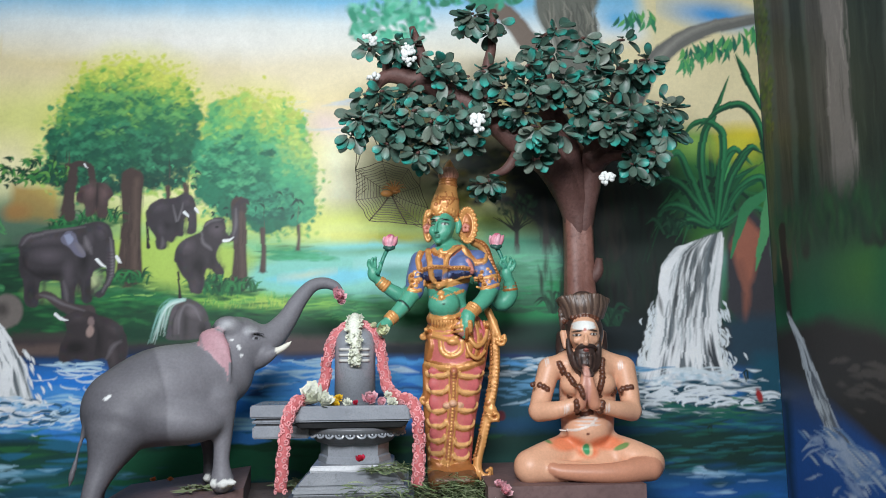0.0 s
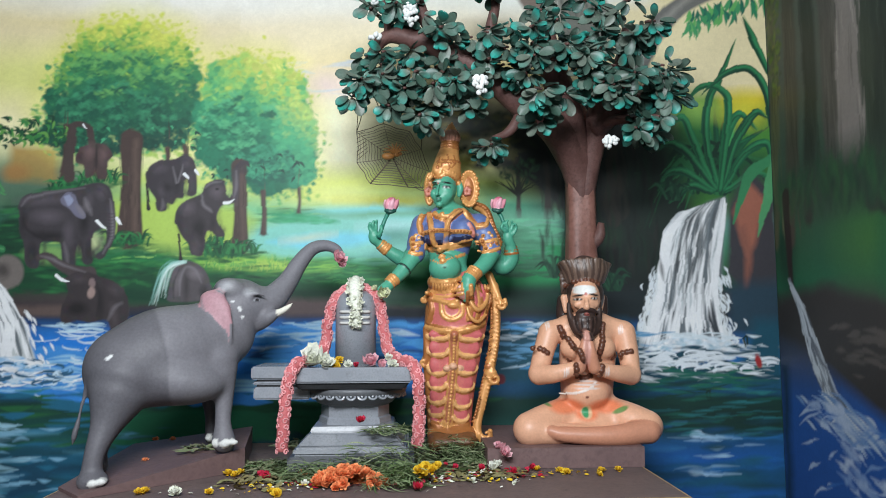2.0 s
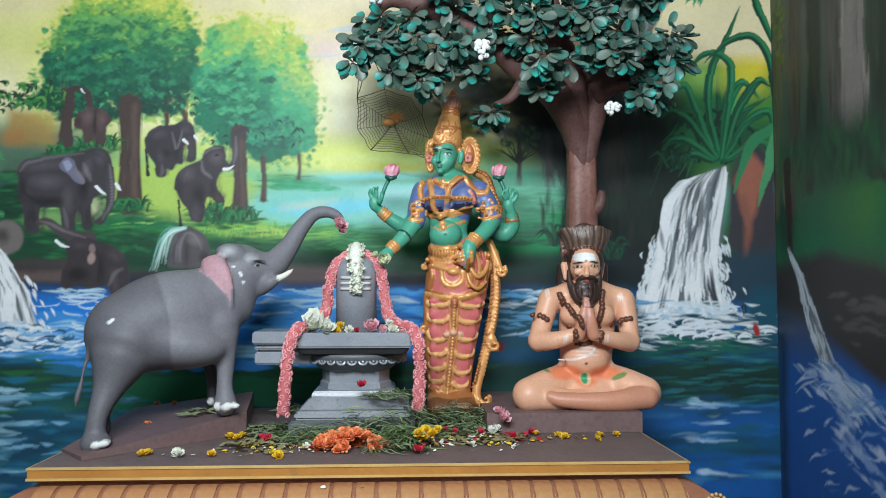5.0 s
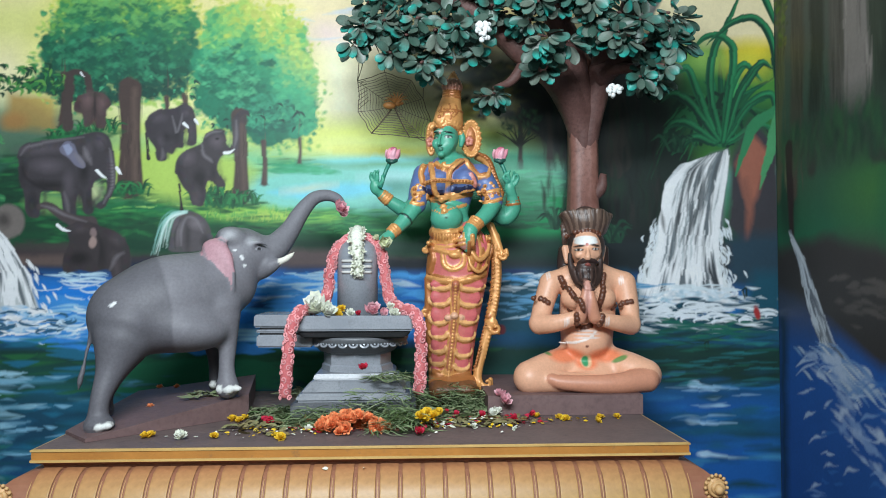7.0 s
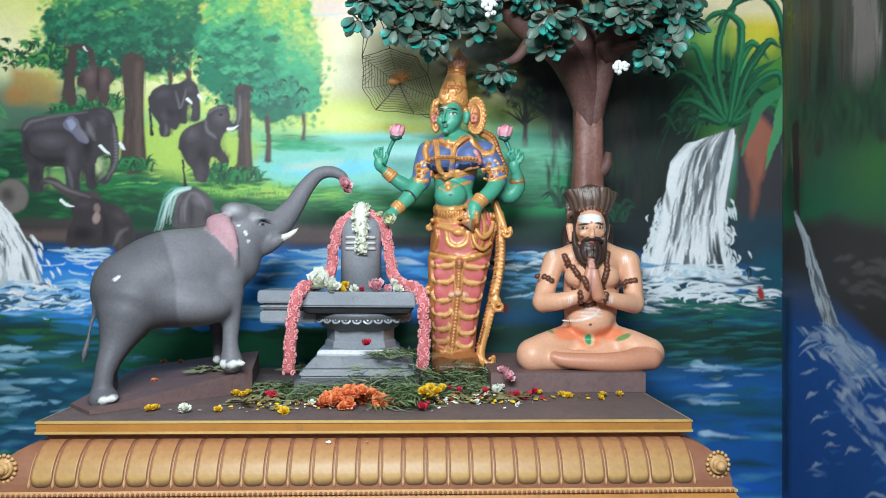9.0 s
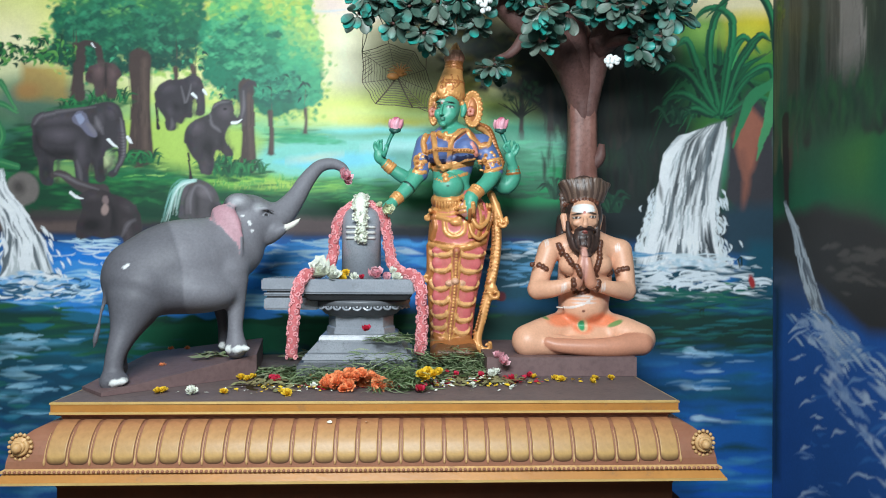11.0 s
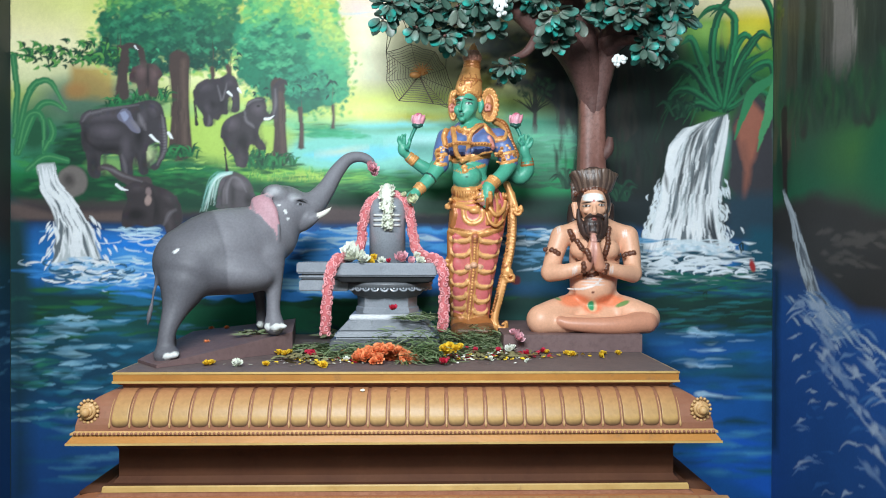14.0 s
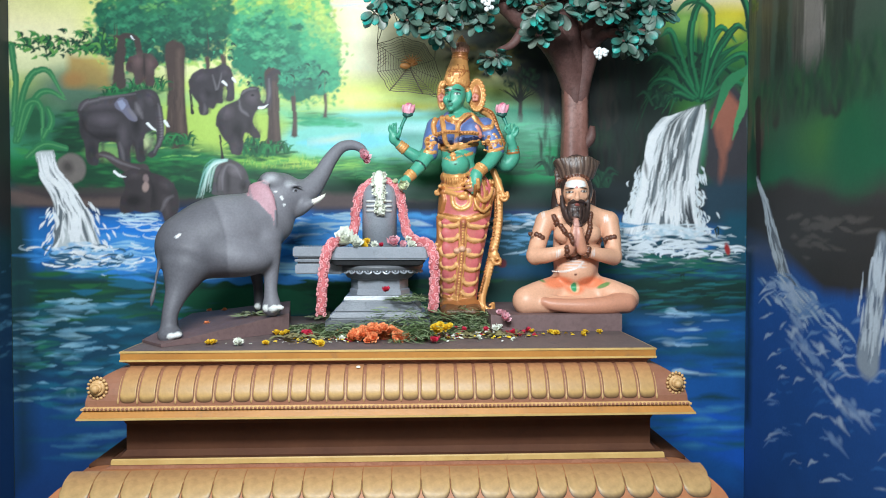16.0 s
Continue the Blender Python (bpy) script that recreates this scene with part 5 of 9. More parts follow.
wall.flecks((-0.857, 1.172), 0.5, 0.05, 110, 0.12, tint(48, 132, 210), 4, 0.65, 0.012)
wall.flecks((-0.857, 1.177), 0.5, 0.04, 34, 0.09, tint(150, 205, 235), 4, 0.6, 0.007)
wall.flecks((-0.855, 1.016), 0.5, 0.06, 90, 0.12, tint(14, 98, 66), 4, 0.6, 0.014)
wall.flecks((-0.401, 1.377), 0.22, 0.07, 110, 0.1, tint(62, 148, 224), 4, 0.65, 0.01)
wall.flecks((-0.401, 1.402), 0.22, 0.05, 30, 0.08, tint(176, 214, 238), 5, 0.65, 0.006)
# ripples round the bathing elephant
for k in range(26):
    p = np.array((-1.399, 1.396)) + [rng.normal(0, 0.08), rng.normal(0, 0.018)]
    r, q0 = rng.uniform(0.03, 0.07), rng.uniform(2.6, 4.5)
    wall.stroke([(p[0] + r * math.cos(q), p[1] + r * 0.28 * math.sin(q)) for q in np.linspace(q0, q0 + 2.2, 6)], [0.001, 0.003, 0.004, 0.004, 0.003, 0.001], tint(205, 222, 235), 0.005, 0.7)
# reeds over the small fall
for pts in ([(-2.038, 1.802), (-1.984, 2.071), (-1.89, 2.152), (-1.803, 2.018)], [(-2.025, 1.802), (-1.944, 2.004), (-1.878, 2.045), (-1.798, 2.005)], [(-2.025, 1.829), (-1.984, 1.977), (-1.918, 1.977), (-1.911, 1.802)], [(-1.985, 1.721), (-1.905, 1.789), (-1.799, 1.77)], [(-2.048, 1.883), (-2.031, 2.098), (-2.047, 2.259)], [(-1.905, 1.816), (-1.868, 1.897), (-1.883, 1.959)]):
    wall.stroke(pts, [0.012, 0.016, 0.014, 0.004][:len(pts)], tint(45, 120, 75), 0.006)
    wall.stroke(pts, [0.003] * len(pts), tint(100, 165, 105), 0.008, 0.7)
wall.shape([(-2.087, 2.58), (-2.061, 2.58), (-2.06, 1.614), (-2.087, 1.614)], tint(38, 42, 40), 0.012, 0.7)
# pale touches on the near water and the dark edge by the side wall
for k in range(60):
    p = np.array((-1.902, 0.823)) + [rng.normal(0, 0.13), rng.normal(0, 0.13)]
    L = rng.uniform(0.03, 0.09)
    wall.stroke([p - [L, 0.003], p - [0, rng.uniform(-0.012, 0.012)], p + [L, 0.004]], [0.002, rng.uniform(0.005, 0.013), 0.002], [tint(120, 170, 196), tint(70, 140, 165), tint(14, 64, 62), tint(40, 120, 90)][k % 4], 0.012, rng.uniform(0.3, 0.7))
wall.shape([(-2.07, 1.5), (-1.99, 1.45), (-1.97, 0.2), (-2.07, 0.1)], tint(10, 44, 54), 0.09, 0.7)
for k in range(90):
    p = np.array([rng.uniform(0.9, 1.55), rng.uniform(0.95, 1.2)])
    L = rng.uniform(0.03, 0.1)
    wall.stroke([p - [L, 0], p + [0, rng.uniform(-0.006, 0.006)], p + [L, 0.003]], [0.001, rng.uniform(0.003, 0.009), 0.001], [tint(10, 60, 52), tint(24, 98, 82), tint(8, 44, 44), tint(40, 124, 130)][k % 4], 0.008, 0.5)
wall.finish(0.06, 1.5)
sheet("mural_back", wall, lambda x, z: np.stack([x, np.full(x.shape, BACK), z], 1), False, "wall painting of elephants at a forest river with waterfalls")

# the side wall's forest: drawn over depth and height
side = Canvas(1.7, BACK, 0.0, 3.2, 0.006)
side.bands([(3.2, tint(88, 94, 84)), (2.4, tint(74, 82, 76)), (1.95, tint(48, 84, 62)), (1.62, tint(28, 98, 66)), (1.5, tint(62, 58, 55)), (1.32, tint(54, 66, 88)), (1.1, tint(34, 86, 160)), (0.8, tint(36, 84, 156)), (0.3, tint(34, 80, 146))], 0.03)
side.oval((2.62, 1.75), 0.22, 0.15, tint(62, 116, 58), 0, 0.16, 0.7)
side.oval((2.424, 1.685), 0.16, 0.2, tint(24, 96, 62), 0, 0.12, 0.8)
side.oval((3.216, 1.748), 0.08, 0.14, tint(20, 66, 46), 0, 0.06, 0.9)
trunks = (((3.257, 2.503), (3.298, 1.787), 0.035, tint(84, 86, 62)), ((3.11, 2.457), (3.168, 1.799), 0.05, tint(72, 68, 58)), ((2.964, 2.411), (3.02, 1.877), 0.05, tint(44, 50, 44)), ((2.822, 2.367), (2.842, 2.031), 0.055, tint(82, 78, 74)), ((2.694, 2.326), (2.727, 2.019), 0.085, tint(136, 128, 124)), ((2.561, 2.284), (2.603, 1.882), 0.07, tint(52, 62, 52)), ((2.484, 2.26), (2.528, 1.87), 0.07, tint(40, 50, 44)))
for a, b, w, c in trunks:
    side.stroke([(a[0], 3.25), a, ((a[0] + b[0]) / 2, (a[1] + b[1]) / 2), b], [w, w, w * 0.95, w * 0.6], c, 0.025, 0.95)
for a, b, w, c in trunks:
    for k in range(60):
        p = np.array([a[0] + rng.uniform(-w, w), rng.uniform(b[1], 3.15)])
        L = rng.uniform(0.08, 0.3)
        side.stroke([p, p + [rng.uniform(-0.006, 0.006), L * 0.5], p + [rng.uniform(-0.01, 0.01), L]], [0.001, rng.uniform(0.002, 0.007), 0.001], c * rng.uniform(0.45, 1.7), 0.007, 0.65)
for k in range(70):
    p = np.array((3.256, 2.797)) + [rng.uniform(-0.06, 0.02), rng.uniform(-0.35, 0.25)]
    side.oval(p, 0.012, 0.009, [tint(108, 112, 46), tint(84, 96, 44), tint(60, 72, 40)][k % 3], 0, 0.008, 0.6)
side.oval((2.75, 2.0), 0.5, 0.12, tint(52, 66, 56), 0, 0.12, 0.8)
side.dabs((2.6, 1.98), 0.8, 0.1, 260, 0.05, [tint(40, 76, 54), tint(34, 62, 48), tint(50, 90, 58)], (60, 120), 0.25, 3)
for k in range(60):
    p = np.array([rng.uniform(1.8, 3.28), 1.9 + rng.uniform(-0.05, 0.12)])
    side.stroke([p, p + [rng.uniform(-0.03, 0.03), 0.06], p + [rng.uniform(-0.08, 0.08), 0.1]], [0.006, 0.007, 0.001], [tint(28, 74, 48), tint(52, 92, 56)][k % 2], 0.012, 0.22)
side.dabs((3.25, 2.85), 0.07, 0.4, 120, 0.02, [tint(80, 100, 40), tint(95, 115, 45), tint(60, 80, 40)], alpha=0.6)
side.stroke([(3.2, 2.0), (3.19, 1.75), (3.18, 1.6)], [0.03, 0.025, 0.02], tint(40, 34, 32), 0.01)
side.shape([(3.31, 1.55), (2.95, 1.6), (2.5, 1.5), (1.7, 1.45), (1.7, 1.15), (2.6, 1.12), (3.0, 1.3), (3.31, 1.4)], tint(52, 48, 46), 0.06)
side.flecks((2.6, 1.35), 0.35, 0.1, 24, 0.07, tint(82, 76, 72), 8, 0.6, 0.012)
course = [(3.201, 1.638), (3.104, 1.504), (3.023, 1.324), (2.938, 1.182), (2.834, 1.084), (2.73, 1.026)]
spread = [0.012, 0.03, 0.045, 0.055, 0.1, 0.17]


def stream(a, t):
    """A point of the side stream: a runs across it, t down it."""
    f = [0, 0.25, 0.5, 0.72, 0.88, 1]
    return np.array([np.interp(t, f, [p[0] for p in course]) + a * np.interp(t, f, spread), np.interp(t, f, [p[1] for p in course])])


side.shape([stream(-0.8, t) for t in (0, 0.25, 0.5, 0.72)] + [stream(0.8, t) for t in (0.72, 0.5, 0.25, 0)], tint(120, 126, 134), 0.012, 0.8)
for k in range(150):
    a, t0, L = rng.uniform(-1, 1), rng.uniform(0, 0.8), rng.uniform(0.08, 0.22)
    w = rng.uniform(0.003, 0.008) * (0.7 + t0)
    side.stroke([stream(a + rng.normal(0, 0.1), min(1, t0 + L * j / 3)) for j in range(4)], [w * 0.3, w, w, w * 0.2], tint(196, 204, 212) if k % 4 else tint(96, 102, 112), 0.006, rng.uniform(0.5, 0.85))
for k in range(60):
    p = np.array((2.799, 1.036)) + [rng.normal(0, 0.14), 0]
    p[1] += (p[0] - 2.7) * 0.18 + rng.normal(0, 0.035)
    L = rng.uniform(0.03, 0.1)
    side.stroke([p + [L, L * 0.4], p + [L * 0.3, L * 0.25], p - [L * 0.4, L * 0.1], p - [L, L * 0.5]], [0.001, 0.007, 0.009, 0.001], [tint(170, 186, 206), tint(110, 145, 190)][k % 2], 0.006, 0.7)
for k in range(110):
    p = np.array([rng.uniform(1.9, 3.1), 0])
    p[1] = 1.12 - (3.1 - p[0]) * 0.12 - rng.uniform(0, 1) ** 1.4 * 0.75
    L, tip = rng.uniform(0.02, 0.09), rng.uniform(0.15, 0.6)
    side.stroke([p - [L, -L * tip], p - [L * 0.3, -L * tip * 0.5], p + [L * 0.3, rng.uniform(-0.006, 0.012)], p + [L, -L * tip]], [0.001, rng.uniform(0.003, 0.008), rng.uniform(0.003, 0.01), 0.001], [tint(165, 185, 214), tint(110, 145, 195), tint(52, 105, 175)][k % 3], 0.006, rng.uniform(0.5, 0.9))
top, low = np.array((2.222, 1.338)), np.array((2.301, 0.884))
side.stroke([top, (top + low) / 2, low], [0.03, 0.05, 0.07], tint(150, 160, 172), 0.02, 0.8)
for k in range(110):
    t = rng.uniform(0, 0.8)
    p = top + (low - top) * t + [rng.normal(0, 0.02 + 0.03 * t), 0]
    q = p + (low - top) * rng.uniform(0.1, 0.3)
    side.stroke([p, (p + q) / 2, q], [0.002, 0.008, 0.002], tint(205, 214, 224) if k % 4 else tint(110, 122, 140), 0.006, 0.7)
for k in range(40):
    f = (k % 20) / 19
    p = (np.array((2.975, 1.116)) * (1 - f) + np.array((2.427, 0.623)) * f) + [rng.normal(0, 0.06), rng.normal(0, 0.05)]
    c, L = [tint(150, 172, 206), tint(120, 150, 196), tint(176, 192, 216)][k % 3], rng.uniform(0.02, 0.05)
    for q in range(3):
        side.oval(p + [rng.uniform(-L, L) * 0.6, rng.uniform(-0.2, 0.5) * L], L * rng.uniform(0.3, 0.55), L * rng.uniform(0.25, 0.4), c, 20, 0.012, 0.7)
    side.stroke([p + [L * 1.8, L * 0.5], p, p - [L * 1.8, L * 0.8]], [0.002, L * 0.3, 0.001], c, 0.012, 0.6)
side.shape([(3.31, 1.277), (3.236, 1.28), (3.244, 0.398), (3.318, 0.375)], tint(14, 44, 60), 0.05, 0.7)
side.c *= 0.92
side.finish()
sheet("mural_right", side, lambda y, z: np.stack([np.full(y.shape, RIGHT), y, z], 1), True, "wall painting of dark tree trunks and a stream")

strip = Canvas(2.2, BACK, 0.0, 3.2, 0.008)
strip.bands([(3.2, tint(48, 54, 52)), (2.2, tint(42, 46, 48)), (1.4, tint(40, 40, 38)), (1.3, tint(18, 56, 60)), (0.9, tint(20, 58, 92)), (0.3, tint(18, 60, 110))], 0.05)
strip.flecks((3.2, 0.95), 0.2, 0.25, 30, 0.05, tint(70, 120, 150), 5, 0.6, 0.01)
strip.finish()
sheet("mural_left", strip, lambda y, z: np.stack([np.full(y.shape, LEFT), y, z], 1), False, "wall painting of a dark trunk over water")

# ---- statues ----


class Sculpt:
    """Soft-joined bodies on a grid, turned into one mesh whose paint follows the bodies."""

    def __init__(self, lo, hi, cell):
        self.lo, self.cell = np.array(lo, float), cell
        self.n = [int((b - a) / cell) + 1 for a, b in zip(lo, hi)]
        self.ax = [lo[i] + np.arange(self.n[i]) * cell for i in range(3)]
        self.f = np.full(self.n, 0.2)
        self.bodies, self.coats = [], []

    @staticmethod
    def far(kind, a, X, Y, Z):
        if kind == "ell":
            c, r, turn, lean = a
            x, y, z = X - c[0], Y - c[1], Z - c[2]
            if turn:
                k, s = math.cos(turn), math.sin(turn)
                x, z = x * k + z * s, z * k - x * s
            if lean:
                k, s = math.cos(lean), math.sin(lean)
                x, y = x * k + y * s, y * k - x * s
            k0 = np.sqrt((x / r[0]) ** 2 + (y / r[1]) ** 2 + (z / r[2]) ** 2)
            k1 = np.sqrt((x / r[0] ** 2) ** 2 + (y / r[1] ** 2) ** 2 + (z / r[2] ** 2) ** 2)
            return np.where(k0 < 1e-6, -min(r), k0 * (k0 - 1) / np.maximum(k1, 1e-9))
        line, flat = a
        best = None
        for p, q in zip(line, line[1:]):
            d = q - p
            dx, dy, dz = d[0], d[1] / flat, d[2]
            x, y, z = X - p[0], (Y - p[1]) / flat, Z - p[2]
            t = np.clip((x * dx + y * dy + z * dz) / (dx * dx + dy * dy + dz * dz + 1e-12), 0, 1)
            e = np.sqrt((x - dx * t) ** 2 + (y - dy * t) ** 2 + (z - dz * t) ** 2) - (p[3] + d[3] * t)
            best = e if best is None else np.minimum(best, e)
        return best * min(1, flat)

    def put(self, kind, a, lo, hi, col, k):
        g = k + 3 * self.cell
        s = []
        for i in range(3):
            i0 = max(0, int((lo[i] - g - self.lo[i]) / self.cell))
            s.append(slice(i0, max(i0, min(self.n[i], int((hi[i] + g - self.lo[i]) / self.cell) + 2))))
        X, Y, Z = np.meshgrid(*[self.ax[i][s[i]] for i in range(3)], indexing="ij")
        if X.size:
            d, f = self.far(kind, a, X, Y, Z), self.f[tuple(s)]
            h = np.clip(0.5 + 0.5 * (f - d) / k, 0, 1)
            self.f[tuple(s)] = f * (1 - h) + d * h - k * h * (1 - h)
        self.bodies.append((kind, a, np.array(lo) - g, np.array(hi) + g, np.array(col)))

    def ell(self, c, r, col, turn=0, lean=0, k=0.012):
        m = max(r)
        self.put("ell", (c, r, radians(turn), radians(lean)), [v - m for v in c], [v + m for v in c], col, k)

    def limb(self, pts, radii, col, flat=1.0, k=0.012, n=4):
        line = smooth_line([(*p, r) for p, r in zip(pts, radii)], n)
        P, m = np.array(line)[:, :3], max(radii)
        self.put("limb", (line, flat), P.min(0) - m, P.max(0) + m, col, k)

    def front(self, p, off=0.0):
        """The point straight in front of p on the surface."""
        i = [min(max(int(round((p[j] - self.lo[j]) / self.cell)), 0), self.n[j] - 1) for j in (0, 2)]
        col = self.f[i[0], :, i[1]]
        hit = np.nonzero(col < 0)[0]
        return (p[0], (self.ax[1][hit[0]] if len(hit) else p[1]) - off, p[2])

    def bar(self, pts, r, col, off=0.0, n=4, k=0.004):
        line = smooth_line(pts, n)
        line = [self.front(p, off) for p in line]
        self.limb(line, [r] * len(line), col, k=k, n=1)

    def beads(self, pts, r, col, step, off=0.0):
        line = smooth_line(pts, 40)
        gone = 1e9
        for p, q in zip(line, line[1:]):
            gone += float(np.linalg.norm(np.array(q) - np.array(p)))
            if gone >= step:
                gone = 0
                self.ell(self.front(q, off), (r, r, r), col, k=0.002)

    def ring(self, c, way, R, r, col, flat=1.0):
        """A bangle round a limb that runs along way."""
        d = Vector(way).normalized()
        a = d.orthogonal().normalized()
        b = d.cross(a)
        pts = [Vector(c) + (a * math.cos(q) + b * math.sin(q) * flat) * R for q in np.linspace(0, 2 * math.pi, 13)]
        self.limb([tuple(p) for p in pts], [r] * 13, col, k=0.002, n=1)

    def coat(self, c, r, col, edge=0.25, turn=0):
        """A touch of paint on whatever lies within an oval round c, seen from the front."""
        self.coats.append((c, r, np.array(col), edge, radians(turn)))

    def mesh(self, name, material, even=1):
        f = self.f
        inside = f < 0
        A = np.zeros([n - 1 for n in self.n])
        S = np.zeros((*A.shape, 3))
        corner = [(i, j, k) for i in (0, 1) for j in (0, 1) for k in (0, 1)]
        v = {c: f[c[0]:self.n[0] - 1 + c[0], c[1]:self.n[1] - 1 + c[1], c[2]:self.n[2] - 1 + c[2]] for c in corner}
        for a in corner:
            for x in range(3):
                if a[x] == 0:
                    b = tuple(a[i] + (i == x) for i in range(3))
                    cut = (v[a] < 0) != (v[b] < 0)
                    t = np.where(cut, v[a] / np.where(cut, v[a] - v[b], 1), 0)
                    A += cut
                    for i in range(3):
                        S[..., i] += np.where(cut, a[i] + (t if i == x else 0), 0)
        on = A > 0
        num = np.full(A.shape, -1)
        num[on] = np.arange(on.sum())
        P = (np.argwhere(on) + S[on] / A[on][:, None]) * self.cell + self.lo
        quads = []
        for x in range(3):
            lo = tuple(slice(0, -1) if i == x else slice(1, -1) for i in range(3))
            hi = tuple(slice(1, None) if i == x else slice(1, -1) for i in range(3))
            a, b = inside[lo], inside[hi]
            u, w = [i for i in range(3) if i != x]
            for way in (0, 1):
                at = np.argwhere((a != b) & (a if way else b))
                at = at + [0 if i == x else 1 for i in range(3)]
                q = []
                for du, dw in ((1, 1), (0, 1), (0, 0), (1, 0)):
                    o = at.copy()
                    o[:, u] -= du
                    o[:, w] -= dw
                    q.append(num[o[:, 0], o[:, 1], o[:, 2]])
                q = np.stack(q, 1)
                quads.append(q[:, ::-1] if (way == 0) ^ (x == 1) else q)
        F = np.concatenate(quads)
        F = F[(F >= 0).all(1)]
        best, C = np.full(len(P), 1e9), np.zeros((len(P), 3))
        for kind, a, lo, hi, col in self.bodies:
            m = np.nonzero(((P >= lo) & (P <= hi)).all(1))[0]
            if len(m):
                d = self.far(kind, a, P[m, 0], P[m, 1], P[m, 2])
                w = d <= best[m] + 0.0006
                best[m[w]] = d[w]
                C[m[w]] = col
        for c, r, col, edge, turn in self.coats:
            x, z = P[:, 0] - c[0], P[:, 2] - c[2]
            k, s = math.cos(turn), math.sin(turn)
            d = np.sqrt(((x * k + z * s) / r[0]) ** 2 + ((P[:, 1] - c[1]) / r[1]) ** 2 + ((z * k - x * s) / r[2]) ** 2)
            w = np.clip((1 - d) / edge + 0.5, 0, 1)[:, None]
            C = C * (1 - w) + col * w
        for _ in range(even):
            near, count = np.zeros(P.shape), np.zeros(len(P))
            for a, b in ((0, 1), (1, 2), (2, 3), (3, 0)):
                for i, j in ((a, b), (b, a)):
                    for x in range(3):
                        near[:, x] += np.bincount(F[:, i], P[F[:, j], x], len(P))
                    count += np.bincount(F[:, i], minlength=len(P))
            P = P * 0.5 + near / np.maximum(count, 1)[:, None] * 0.5
        me = mesh_of(name, P.tolist(), F.tolist(), material)
        at = me.color_attributes.new("Col", "FLOAT_COLOR", "POINT")
        at.data.foreach_set("color", np.concatenate([np.clip(C, 0.003, 0.85), np.ones((len(P), 1))], 1).astype(np.float32).ravel())
        gilt = np.zeros(len(P))
        for g in (GOLD, GOLD2):
            gilt = np.maximum(gilt, np.abs(C - g).sum(1) < 0.01)
        me.attributes.new("Gilt", "FLOAT", "POINT").data.foreach_set("value", gilt.astype(np.float32))
        return me


statue_paint = painted("statue_paint", 0.42, 110, 0.2, 0.2, 0.45, True)
GOLD, GOLD2, GREEN = tint(222, 158, 94), tint(178, 112, 62), tint(80, 164, 136)
INDIGO, ROSE, PINK, INK = tint(92, 112, 162), tint(206, 112, 106), tint(228, 150, 165), tint(28, 24, 26)


